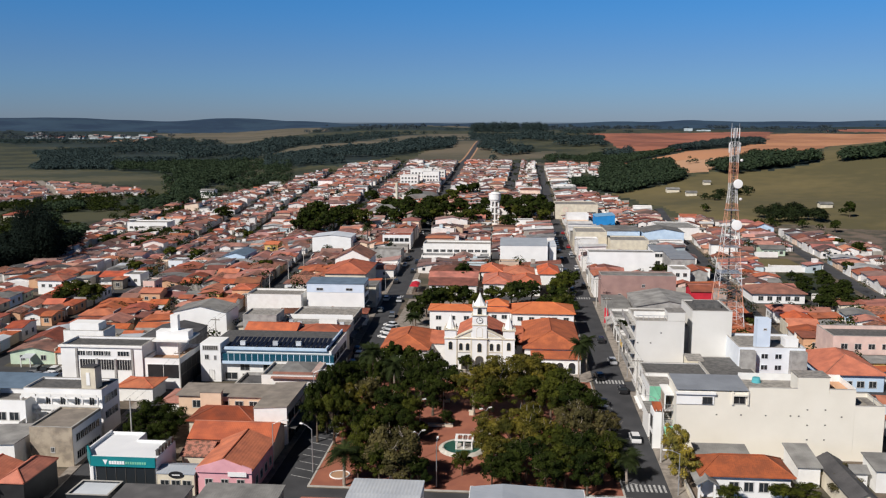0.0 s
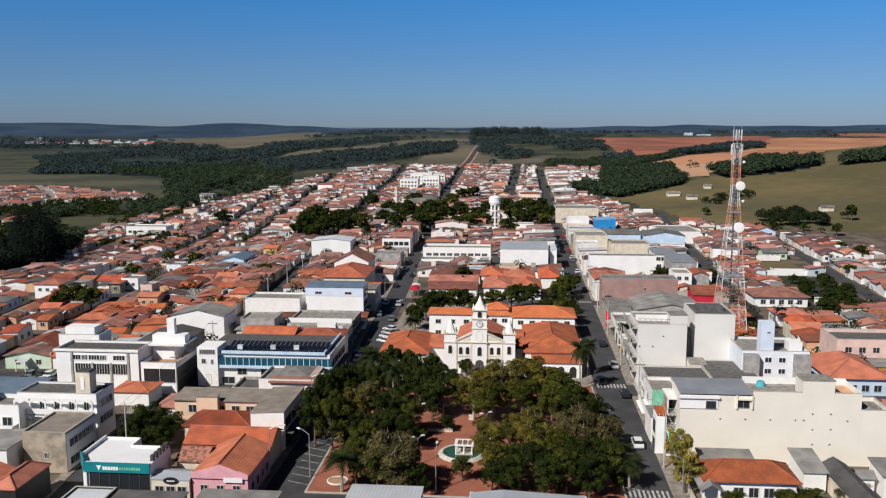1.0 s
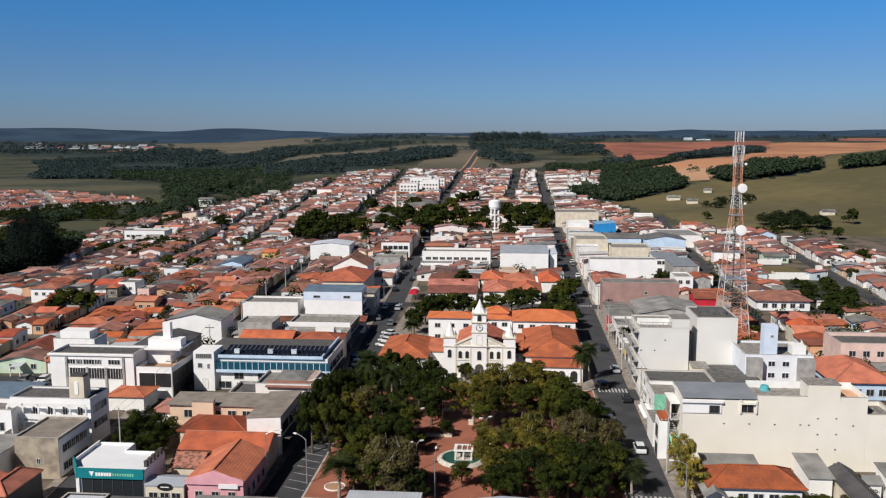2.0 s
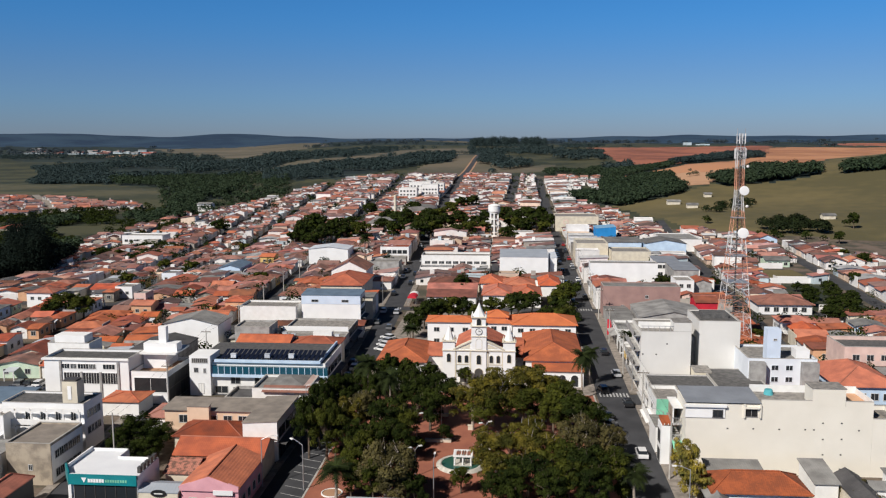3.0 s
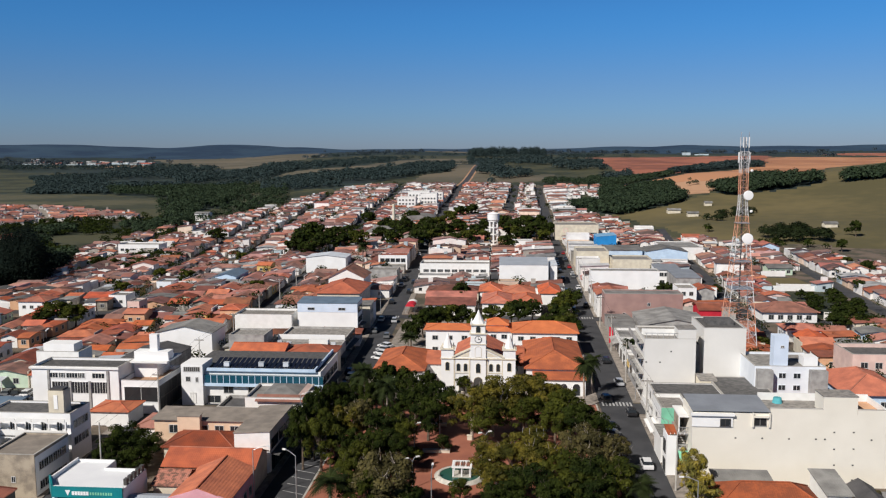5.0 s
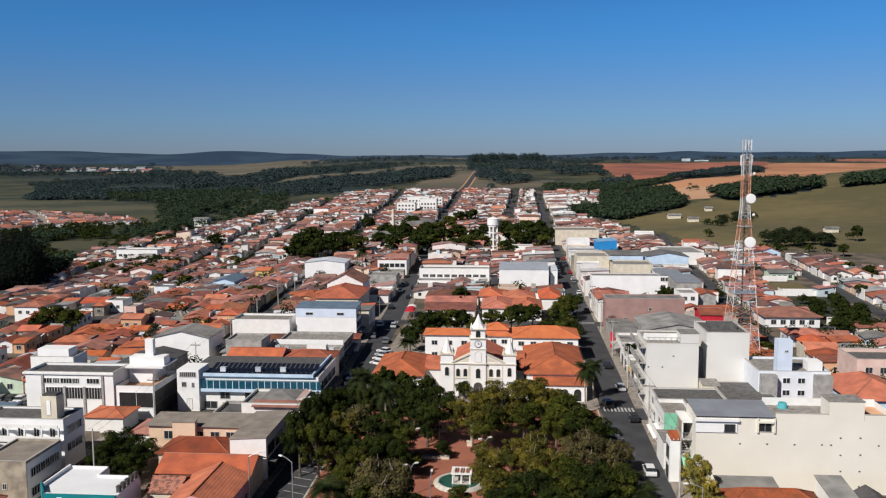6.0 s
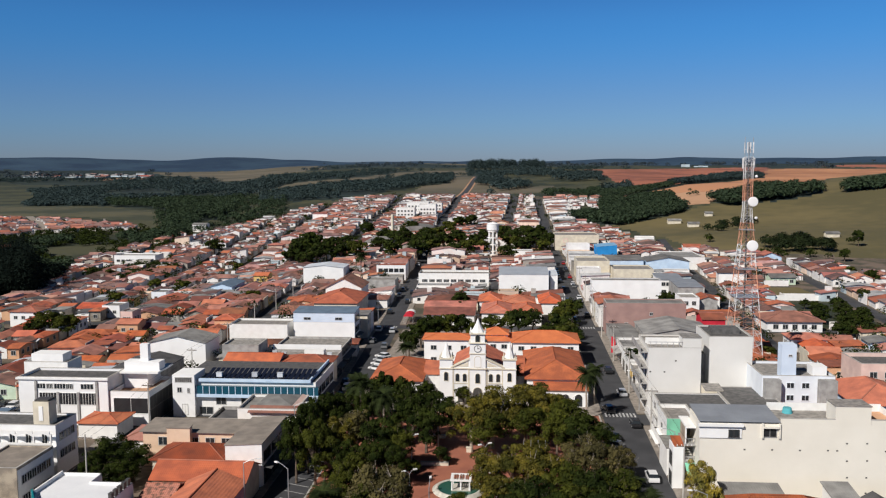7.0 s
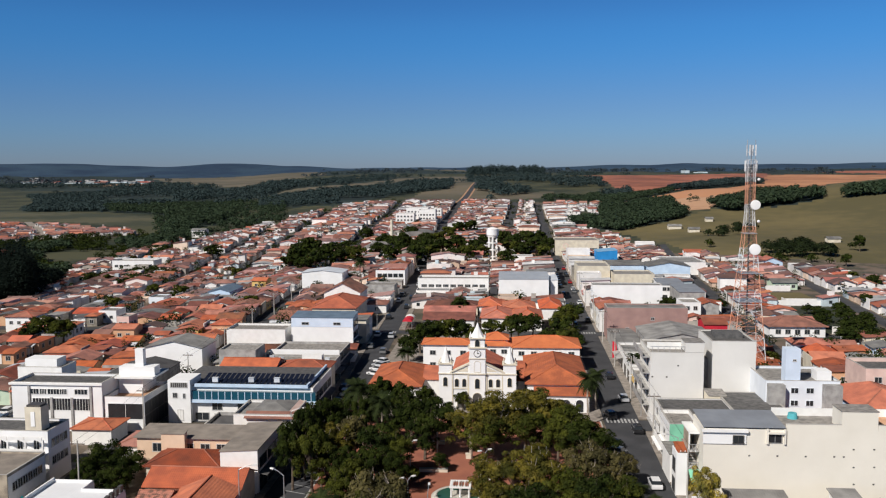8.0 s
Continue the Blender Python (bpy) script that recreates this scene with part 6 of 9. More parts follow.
# metal roofs at the near edge of the square
bld("market_shelter", "open hall with a pale metal roof", "hall", -21.3, -11.6, 98.5, 108.9, 5.0, "white", "gx", "metal_roof", 0.25, 0.1)
ob, hw, d = bld("market_shelter", "hall with a pale metal gable roof", "hall", -4.9, 10.1, 98.0, 108.6, 4.4, "white", "flat", "metal_grey", parapet=0.0)
bm = bm_new()
add_prism(bm, [(-hw - 0.2, 4.48), (-hw + 4.2, 5.0), (hw + 0.2, 4.48), (hw + 0.2, 4.58), (-hw + 4.2, 5.12), (-hw - 0.2, 4.58)], -0.2, d + 0.2, "y")
part("sheet_roof", bm, "metal_grey", ob, uv=True)
bm = bm_new()
parapet_geo(bm, -hw - 0.3, hw + 0.3, -0.3, d + 0.3, 4.2, 4.6, t=0.09)
part("gutter", bm, "white_pure", ob)
bld("market_shelter", "low kiosk with a pale metal roof", "hall", 10.7, 17.0, 98.5, 107.0, 4.3, "pale_blue", "gx", "metal_roof", 0.3, 0.2)
bld("near_house", "house with an old grey sheet roof", "house", -42.4, -31.6, 99.0, 109.0, 3.0, "grey_wall", "sy", "fibre", 0.5, 0.25)
bld("near_house", "flat building with a dark sheet roof", "house", -54.0, -44.4, 97.5, 107.8, 3.0, "grey_wall", "sy", "fibre_dark", 0.5, 0.2)
bld("near_kiosk", "glass-fronted kiosk with a white roof", "kiosk", -61.2, -55.2, 104.5, 109.2, 3.0, "glass", "flat", "metal_roof", parapet=0.3, reserve=False)
bld("near_house", "small house with an orange clay roof", "house", -28.0, -22.6, 97.0, 106.0, 3.3, "white", "gx", "tile_orange", 1.2, 0.3)

# rough lots between the houses on the right
for nm, x0, x1, y0, y1, mt, lb in (("ground_lot_a", 92.5, 111, 262, 312, "scrub", "overgrown vacant lot with rough grass"), ("ground_lot_b", 98, 112.5, 318, 345, "meadow", "mown grass lot between houses")):
    bm = bm_new()
    add_poly(bm, [(x, y, land(x, y) + 0.05) for x, y in ((x0, y0), (x1, y0), (x1, y1), (x0, y1))])
    structure(nm, bm, mt, lb, "ground")
for x0, x1, y in ((98, 112, 317.4), (93, 110, 313.2)):
    ob = thing("boundary_wall", "white boundary wall along a grass lot", "wall", (x0 + x1) / 2, y, land(x0, y))
    bm = bm_new()
    add_box(bm, -(x1 - x0) / 2, (x1 - x0) / 2, -0.09, 0.09, -0.4, 1.9)
    part("wall_body", bm, "white", ob)

# the planted square round the water tower
bm = bm_new()
add_box(bm, -40, 17, 440, 498, -3, 0.12)
structure("pavement_upper", bm, "tan_soil", "pale bare ground under trees", "pavement")
take(-40, 17, 440, 498)
for x0, x1, y0, y1, h in ((-86, -72, 640, 652, 9.5), (-70, -57, 655, 667, 11.0), (-84, -66, 690, 704, 10.5), (-64, -56, 700, 712, 9.0)):
    ob, hw, d = bld("apartment_building", "white four-storey apartment block on the slope", "apartments", x0, x1, y0, y1, h, "white", "flat", "slab", parapet=0.5, group="slope apartments")
    for z in (1.2, 4.2, 7.0):
        window_row(ob, "s", -hw + 0.6, hw - 0.6, 0, z, 1.3, 1.2, int(hw * 2 / 2.6))
bld("hall", "white hall by the planted square", "hall", -28, -14, 446, 456, 4.2, "white", "gx", "tile_red", 1.6, 0.4)
bld("hall", "low white pavilion by the planted square", "hall", -2, 12, 443, 450, 3.6, "white_pure", "flat", "slab", parapet=0.4)

# ---------------------------------------------------------------- ordinary houses of the town


# Weathered tile colours, lightened and desaturated to put haze into them.
M["far_orange"] = mat("clay_tiles_orange", (0.46, 0.185, 0.115), (0.33, 0.135, 0.090), scale=0.3, tiles=0.3, rows=0.45, island=1.0, bump=0.3)
M["far_red"] = mat("clay_tiles_red", (0.38, 0.155, 0.118), (0.25, 0.108, 0.085), scale=0.3, tiles=0.3, rows=0.45, island=1.1, bump=0.3)
M["far_brown"] = mat("clay_tiles_brown", (0.23, 0.115, 0.092), (0.13, 0.075, 0.064), scale=0.3, tiles=0.3, rows=0.45, island=1.1, bump=0.3)
M["far_grey"] = mat("sheet_roofs_grey", (0.36, 0.36, 0.36), (0.2, 0.2, 0.2), scale=0.3, tiles=0.4, island=0.9, bump=0.2)
M["far_light"] = mat("wall_paints_light", (0.84, 0.82, 0.79), (0.72, 0.69, 0.66), scale=0.4, island=0.2, bump=0.05)
M["far_warm"] = mat("wall_paints_warm", (0.74, 0.56, 0.42), (0.58, 0.43, 0.32), scale=0.4, island=0.6, bump=0.05)
# Cool paint of town houses; doubles as painted haze on distant walls.
M["far_cool"] = mat("cool_paint_and_haze", (0.52, 0.62, 0.66), (0.4, 0.48, 0.52), scale=0.4, island=0.6, bump=0.05)
M["far_dull"] = mat("wall_render_dull", (0.40, 0.37, 0.33), (0.26, 0.24, 0.21), scale=0.4, island=0.6, bump=0.05)
M["far_pale"] = mat("sheet_roofs_pale", (0.62, 0.62, 0.61), (0.42, 0.42, 0.42), scale=0.3, tiles=0.4, island=0.6, bump=0.2)
FAR_MATS = ["far_pale", "far_light", "far_warm", "far_cool", "far_dull", "far_orange", "far_red", "far_brown", "far_grey", "glass"]

rng = random.Random(11)
NEAR_ROOFS = ["tile_orange"] * 7 + ["tile_red"] * 9 + ["tile_aged"] * 3 + ["tile_brown"] * 2 + ["tile_mossy"] * 2 + ["fibre"] * 2 + ["metal_roof"] + ["fibre_dark"]
NEAR_WALLS = ["white"] * 9 + ["cream"] * 4 + ["pale_pink"] * 2 + ["peach"] * 2 + ["grey_wall"] * 2 + ["pale_blue", "pale_green", "yellow", "concrete"]
WORDS = {"tile_orange": "orange clay-tile", "tile_red": "weathered red clay-tile", "tile_brown": "dark brown clay-tile", "tile_aged": "aged orange clay-tile", "tile_mossy": "stained clay-tile", "fibre": "grey fibre-cement", "fibre_dark": "dark sheet", "metal_roof": "pale metal"}
WALLW = {"white": "white", "cream": "cream", "pale_pink": "pale pink", "peach": "peach", "grey_wall": "grey", "pale_blue": "pale blue", "pale_green": "pale green", "yellow": "yellow", "concrete": "unpainted"}


def free(x0, x1, y0, y1, gap=0.4):
    for a, b, c, d in FOOT:
        if x0 < b - gap and x1 > a + gap and y0 < d - gap and y1 > c + gap:
            return False
    return True


def near_house(cx, cy, w, d, h, kind, roofm, wallm, rz):
    """w along x, d along y, centred."""
    ob = thing("house", "%s house with a %s roof" % (WALLW[wallm], WORDS[roofm]), "house", cx, cy, land(cx, cy), rz, group="town houses")
    rise = (0.2 if roofm in ("fibre", "metal_roof", "fibre_dark") else 0.32) * min(w, d) / 2 * (1.0 if kind != "sx" else 0.5)
    rise = min(rise, 2.3)
    bm = bm_new()
    wall_geo(bm, kind, -w / 2, w / 2, -d / 2, d / 2, h, rise)
    part("wall", bm, wallm, ob)
    bm = bm_new()
    roof_geo(bm, kind, -w / 2, w / 2, -d / 2, d / 2, h, rise, 0.45)
    part("roof", bm, roofm, ob, uv=True)
    if w > 6 and d > 5 and kind in ("gx", "gy", "hip") and roofm.startswith("tile") and rng.random() < 0.45:
        # a wing with its own gable
        ww, dd, sg = w * rng.uniform(0.34, 0.5), rng.uniform(1.2, 2.4), rng.choice((-1, 1))
        x0 = rng.choice((-w / 2 + 0.1, w / 2 - ww - 0.1))
        hw, rw = h - 0.1, 0.34 * ww / 2
        y0, y1 = sorted((0.0, sg * (d / 2 + dd)))
        bm = bm_new()
        add_prism(bm, [(x0, -0.5), (x0 + ww, -0.5), (x0 + ww, hw), (x0 + ww / 2, hw + rw), (x0, hw)], y0, y1, "y")
        wing = part("wing_wall", bm, wallm, ob)
        bm = bm_new()
        e = 0.35 * sg
        add_prism(bm, [(x0 - 0.35, hw - 0.12), (x0 + ww / 2, hw + rw), (x0 + ww + 0.35, hw - 0.12), (x0 + ww + 0.35, hw + 0.02), (x0 + ww / 2, hw + rw + 0.14), (x0 - 0.35, hw + 0.02)], min(y0 + (e if sg < 0 else 0.02), y1), max(y1 + (e if sg > 0 else -0.02), y0), "y")
        part("wing_roof", bm, roofm, wing, uv=True)
        if sg < 0:
            window(wing, "s", x0 + ww / 2, y0, 0.9, 1.1, 1.1)
    elif rng.random() < 0.5:
        # a lean-to over the porch or the wash place
        bm = bm_new()
        a = rng.uniform(-w / 2, w / 2 - 2.2)
        ln, dp, sg = rng.uniform(2.2, 4.0), rng.uniform(1.4, 2.6), rng.choice((-1, 1))
        b0 = min(a + ln, w / 2)
        y0, y1 = sg * (d / 2 + 0.02), sg * (d / 2 + dp)
        add_prism(bm, [(y0, 2.45), (y1, 2.1), (y1, 2.2), (y0, 2.55)], a, b0, "x")
        lean = part("porch_roof", bm, rng.choice((roofm, roofm, "fibre", "tile_red", "metal_roof")), ob, uv=True)
        for px in (a + 0.15, b0 - 0.15):
            bm = bm_new()
            add_box(bm, px - 0.08, px + 0.08, min(y1, y1 - sg * 0.2), max(y1, y1 - sg * 0.2), -0.3, 2.12)
            part("post", bm, "white", lean)
    if rng.random() < 0.22:
        # a party wall carried up past the roof
        bm = bm_new()
        if rng.random() < 0.5:
            x = rng.choice((-1, 1)) * (w / 2 + 0.5)
            add_box(bm, x - 0.09, x + 0.09, -d / 2, d / 2, -0.5, h + 0.3 + 0.6 * rng.random())
        else:
            y = rng.choice((-1, 1)) * (d / 2 + 0.5)
            add_box(bm, -w / 2, w / 2, y - 0.09, y + 0.09, -0.5, h + 0.2 + 0.5 * rng.random())
        part("party_wall", bm, rng.choice(("white", "white", "cream", "grey_wall")), ob)
    ns = max(1, int(w / 3.6))
    for fl in range(2 if h > 5 else 1):
        window_row(ob, "s", -w / 2 + 0.4, w / 2 - 0.4, -d / 2, 1.0 + fl * 2.9, 1.1, 1.1, ns)
        if d > 6:
            window_row(ob, "e" if cx < left_x(cy) else "w", -d / 2 + 0.5, d / 2 - 0.5, (w / 2 if cx < left_x(cy) else -w / 2), 1.0 + fl * 2.9, 1.1, 1.1, 2)
    return ob


far_bm = bm_new()
frng = random.Random(23)
near_count = 0


def far_house(cx, cy, w, d, h, kind, rm, wm, rz):
    z = land(cx, cy)
    tiled = rm not in ("far_grey", "far_pale")
    rise = min((0.36 if tiled else 0.2) * min(w, d) / 2, 2.4)
    n0 = len(far_bm.verts)
    wall_i, roof_i, glass_i = FAR_MATS.index(wm), FAR_MATS.index(rm), FAR_MATS.index("glass")
    if not tiled and frng.random() < 0.4:
        # a bare slab behind a parapet
        add_box(far_bm, -w / 2, w / 2, -d / 2, d / 2, -2.5, h, wall_i)
        add_box(far_bm, -w / 2 + 0.15, w / 2 - 0.15, -d / 2 + 0.15, d / 2 - 0.15, h + 0.01, h + 0.1, roof_i)
        parapet_geo(far_bm, -w / 2, w / 2, -d / 2, d / 2, h + 0.002, h + frng.uniform(0.4, 0.9), mi=wall_i)
    else:
        wall_geo(far_bm, kind, -w / 2, w / 2, -d / 2, d / 2, h, rise, wall_i, z0=-2.5)
        roof_geo(far_bm, kind, -w / 2, w / 2, -d / 2, d / 2, h, rise, 0.5, roof_i)
    if tiled and w > 6.5 and d > 5 and frng.random() < 0.4:
        # a wing towards the street with its own gable
        ww, dd = w * frng.uniform(0.32, 0.5), frng.uniform(1.6, 3.2)
        x0 = frng.choice((-w / 2, w / 2 - ww))
        hw, rw = h - 0.12, 0.36 * ww / 2
        add_prism(far_bm, [(x0, -2.5), (x0 + ww, -2.5), (x0 + ww, hw), (x0 + ww / 2, hw + rw), (x0, hw)], -d / 2 - dd, 0, "y", wall_i)
        add_prism(far_bm, [(x0 - 0.4, hw - 0.14), (x0 + ww / 2, hw + rw), (x0 + ww + 0.4, hw - 0.14), (x0 + ww + 0.4, hw), (x0 + ww / 2, hw + rw + 0.14), (x0 - 0.4, hw)], -d / 2 - dd - 0.4, -0.02, "y", roof_i)
        add_box(far_bm, x0 + ww / 2 - 0.55, x0 + ww / 2 + 0.55, -d / 2 - dd - 0.05, -d / 2 - dd + 0.02, 0.9, 2.0, glass_i)
    elif frng.random() < 0.5:
        # a lean-to or carport
        a, ln, dp = frng.uniform(-w / 2, 0), frng.uniform(2.0, 4.5), frng.uniform(1.6, 3.0)
        add_prism(far_bm, [(-d / 2, -0.5), (-d / 2 - dp, -0.5), (-d / 2 - dp, 2.0), (-d / 2, 2.4)], a, a + ln, "x", wall_i)
        add_prism(far_bm, [(-d / 2, 2.42), (-d / 2 - dp - 0.2, 2.0), (-d / 2 - dp - 0.2, 2.1), (-d / 2, 2.54)], a - 0.1, a + ln + 0.1, "x", FAR_MATS.index(frng.choice((rm, "far_grey", "far_red", "far_brown"))))
    if frng.random() < 0.25:
        x = frng.choice((-1, 1)) * (w / 2 + 0.5)
        add_box(far_bm, x - 0.09, x + 0.09, -d / 2, d / 2, -0.5, h + 0.2 + 0.6 * frng.random(), FAR_MATS.index("far_light"))
    if frng.random() < 0.12:
        # a water tank on its little house
        x, y, q = frng.uniform(-w / 4, w / 4), frng.uniform(0, d / 4), frng.uniform(0.6, 1.0)
        add_box(far_bm, x - q, x + q, y - q, y + q, h, h + rise + frng.uniform(0.5, 1.4), FAR_MATS.index(frng.choice(("far_light", "far_light", "far_dull", "far_cool"))))
    for i in range(max(1, int(w / 4))):
        x = -w / 2 + (i + 0.5) * w / max(1, int(w / 4))
        add_box(far_bm, x - 0.55, x + 0.55, -d / 2 - 0.05, -d / 2 + 0.02, 1.0, 2.1, glass_i)
    far_bm.verts.ensure_lookup_table()
    m = pose(cx, cy, z, 0, 0, rz)
    for v in far_bm.verts[n0:]:
        v.co = m @ v.co


def yard_wall(x0, x1, y0, y1):
    if free(x0, x1, y0, y1, 0.0):
        z = land((x0 + x1) / 2, y0)
        add_box(far_bm, x0, x1, y0, y1, z - 1, z + rng.uniform(1.7, 2.3), FAR_MATS.index("far_light" if rng.random() < 0.6 else "far_dull"))


def place_house(cx, cy, w, d, h, kind, rz, shop=False):
    global near_count
    if not free(cx - w / 2, cx + w / 2, cy - d / 2, cy + d / 2):
        return
    if not inside(TOWN, cx, cy):
        return
    PLOTS.append((cx - w / 2, cx + w / 2, cy - d / 2, cy + d / 2))
    r = rng.random()
    if cy > 430:      # the upper town is less regular
        rz += rng.uniform(-6, 6)
        cx += rng.uniform(-0.5, 0.5)
        h += rng.uniform(-0.1, 1.0)
    if cy < 300 and abs(cx) < 0.62 * cy + 25 and cy > 100 and near_count < 295:
        near_count += 1
        near_house(cx, cy, w, d, h, kind, rng.choice(("fibre", "metal_roof", "tile_red", "fibre")) if shop else rng.choice(NEAR_ROOFS if cx > -160 else ["tile_brown", "tile_red", "tile_red", "tile_mossy", "fibre_dark"]), rng.choice(("white", "white", "cream")) if shop else rng.choice(NEAR_WALLS if cx > -160 else ["grey_wall", "concrete", "cream", "white", "white", "white"]), rz)
    else:
        rm = "far_orange" if r < 0.28 else "far_red" if r < 0.66 else "far_brown" if r < 0.84 else "far_pale" if r > 0.94 and cy > 430 else "far_grey"
        if shop and rng.random() < 0.6:
            rm = "far_pale"
        q = rng.random()
        wm = "far_light" if q < 0.72 else "far_warm" if q < 0.85 else "far_cool" if q < 0.91 else "far_dull"
        far_house(cx, cy, w, d, h, kind, rm, wm, rz)


QUARTER = [(-0.72, 640), (-0.635, 662), (-0.54, 700), (-0.455, 690), (-0.448, 722), (-0.50, 748), (-0.56, 800), (-0.72, 850)]
LANE = [(-432.0, 730.0), (-415.7, 707.8), (-343.3, 611.0)]


def near_line(pts, width):
    def keep(x, y):
        for (x0, y0), (x1, y1) in zip(pts, pts[1:]):
            t = max(0, min(1, ((x - x0) * (x1 - x0) + (y - y0) * (y1 - y0)) / ((x1 - x0) ** 2 + (y1 - y0) ** 2)))
            if math.hypot(x - x0 - t * (x1 - x0), y - y0 - t * (y1 - y0)) < width:
                return True
        return False
    return keep


def fill_blocks():
    lines = [(fx, half, y0, y1) for nm, fx, half, y0, y1 in STREETS if nm != "road_6"]
    outer_l = (lambda y: -255 - 0.1 * (y - 120), 3.0, 60, 560)
    outer_r = (lambda y: 190.0, 3.0, 60, 330)
    lines = [outer_l] + lines + [outer_r]
    middle = [l for l in STREETS if l[0] == "road_6"][0][1:]
    upper = lines[:7] + [middle] + lines[7:]
    blocks = [(p, c) for p in zip(lines, lines[1:]) for c in zip(CROSS, CROSS[1:]) if c[0] < 600]
    blocks += [(p, c) for p in zip(upper, upper[1:]) for c in zip(CROSS, CROSS[1:] + [880]) if c[0] >= 600]
    for ((fa, ha, a0, a1), (fb, hb, b0, b1)), (c0, c1) in blocks:
        ymid = (c0 + c1) / 2
        if ymid < 90:
            continue
        for side in (0, 1):
            y = c0 + (5.2 if c0 in (113, 170) else 3.6)
            while y < c1 - 8:
                lot = rng.uniform(5.4, 8.8)
                if y + lot > c1 - 3.3:
                    break
                yc = y + lot / 2
                gap = 0.9 if yc < 430 else 1.7
                xa, xb = fa(yc) + ha + gap, fb(yc) - hb - gap
                width = (xb - xa) / 2
                slope = (fa(yc + 1) - fa(yc)) if side == 0 else (fb(yc + 1) - fb(yc))
                rz = -math.degrees(math.atan(slope))
                dep = rng.uniform(0.36, 0.58) * width
                set_back = rng.choice((0, 0, 0, 0.5, 2.0))
                avenue = left_x if side == 1 and fb is left_x or side == 0 and fa is left_x else right_x if side == 1 and fb is right_x or side == 0 and fa is right_x else None
                if avenue:
                    set_back = 0
                elif rng.random() < 0.07:
                    y += lot
                    continue
                x0 = xa + set_back if side == 0 else xb - set_back - dep
                h = 5.4 if rng.random() < 0.04 else rng.choice((2.6, 2.7, 2.8, 2.9, 3.1))
                if avenue and yc < 450 and not (258 < yc < 340 and (side == 0) == (fa is left_x)) and rng.random() < 0.6:
                    h = rng.choice((5.6, 6.2, 6.6))
                kind = rng.choice(("gx", "gy", "gy", "gy", "hip", "hip", "sx"))
                place_house(x0 + dep / 2, yc, dep, lot - rng.uniform(0.1, 1.0), h + rng.uniform(-0.4, 0.5), "sx" if avenue is right_x and yc > 250 and rng.random() < 0.5 else kind, rz + rng.uniform(-3, 3), shop=avenue is right_x and yc > 250 and rng.random() < 0.6)
                rest = width - dep - set_back - 0.8
                if rest > 3.5 and rng.random() < 0.92:
                    w2 = min(rest, rng.uniform(3.6, 8))
                    d2 = lot * rng.uniform(0.55, 0.95)
                    x2 = (x0 + dep + 0.5 + w2 / 2) if side == 0 else (x0 - 0.5 - w2 / 2)
                    place_house(x2, y + d2 / 2 + rng.uniform(0, lot - d2), w2, d2, rng.uniform(2.6, 3.2), rng.choice(("gx", "gy", "gy", "sx")), rz)
                    rest -= w2 + 0.5
                    if rest > 3.5:
                        x3 = x2 + (w2 / 2 + 0.3 + rest / 2) * (1 if side == 0 else -1)
                        place_house(x3, yc, rest * 0.9, lot * rng.uniform(0.5, 0.9), rng.uniform(2.5, 3.1), rng.choice(("gx", "gy", "sx")), rz)
                if rng.random() < 0.75:
                    xm = (xa + xb) / 2
                    q0, q1 = sorted((x0 + dep * (1 if side == 0 else 0), xm))
                    if q1 - q0 > 2 and inside(TOWN, xm, y):
                        yard_wall(q0, q1, y - 0.07, y + 0.07)
                if side == 0 and rng.random() < 0.8 and inside(TOWN, (xa + xb) / 2, yc):
                    yard_wall((xa + xb) / 2 - 0.07, (xa + xb) / 2 + 0.07, y, y + lot)
                y += lot
    # small houses and sheds in the gaps that are left
    for i in range(3600):
        y = rng.uniform(175, 430)
        x = rng.uniform(-0.55, 0.42) * y - 20
        w, d = rng.uniform(4.2, 7.5), rng.uniform(4.2, 7.0)
        if -60 < x < 64 or y < 215 and x > -110 or any(abs(x - fx(y)) < half + w / 2 + 0.8 for fx, half, y0, y1 in lines) or any(abs(y - c) < 3.4 + d / 2 for c in CROSS):
            continue
        if inside(TOWN, x, y) and not any(x - w / 2 < b + 0.3 and x + w / 2 > a - 0.3 and y - d / 2 < q + 0.3 and y + d / 2 > p - 0.3 for a, b, p, q in PLOTS):
            place_house(x, y, w, d, rng.uniform(2.5, 3.2), rng.choice(("gx", "gy", "gy", "hip", "sx")), 5.0)
    # the quarter across the valley
    for i in range(1500):
        r, a = rng.uniform(640, 850), rng.uniform(-0.70, -0.445)
        if not inside(QUARTER, a, r):
            continue
        y = r / math.sqrt(1 + a * a)
        x = a * y
        if near_line(LANE, 7)(x, y):
            continue
        row = math.floor((x + y) / 24)
        x += (row * 24 - (x + y)) * 0.3
        w, d = rng.uniform(5.5, 9), rng.uniform(5.5, 7.5)
        if free(x - w / 2, x + w / 2, y - d / 2, y + d / 2, 1.0):
            FOOT.append((x - w / 2, x + w / 2, y - d / 2, y + d / 2))
            far_house(x, y, w, d, 2.8, rng.choice(("gx", "gy", "hip")), rng.choice(("far_red", "far_red", "far_orange", "far_brown")), "far_light", 20)


    # a few houses in the clearing of the wood
    for i in range(60):
        r, a = rng.uniform(755, 862), rng.uniform(0.060, 0.104)
        y = r / math.sqrt(1 + a * a)
        x, w, d = a * y, rng.uniform(6, 9), rng.uniform(6, 8)
        if x > 47 and free(x - w / 2, x + w / 2, y - d / 2, y + d / 2, 0.2):
            take(x - w / 2, x + w / 2, y - d / 2, y + d / 2)
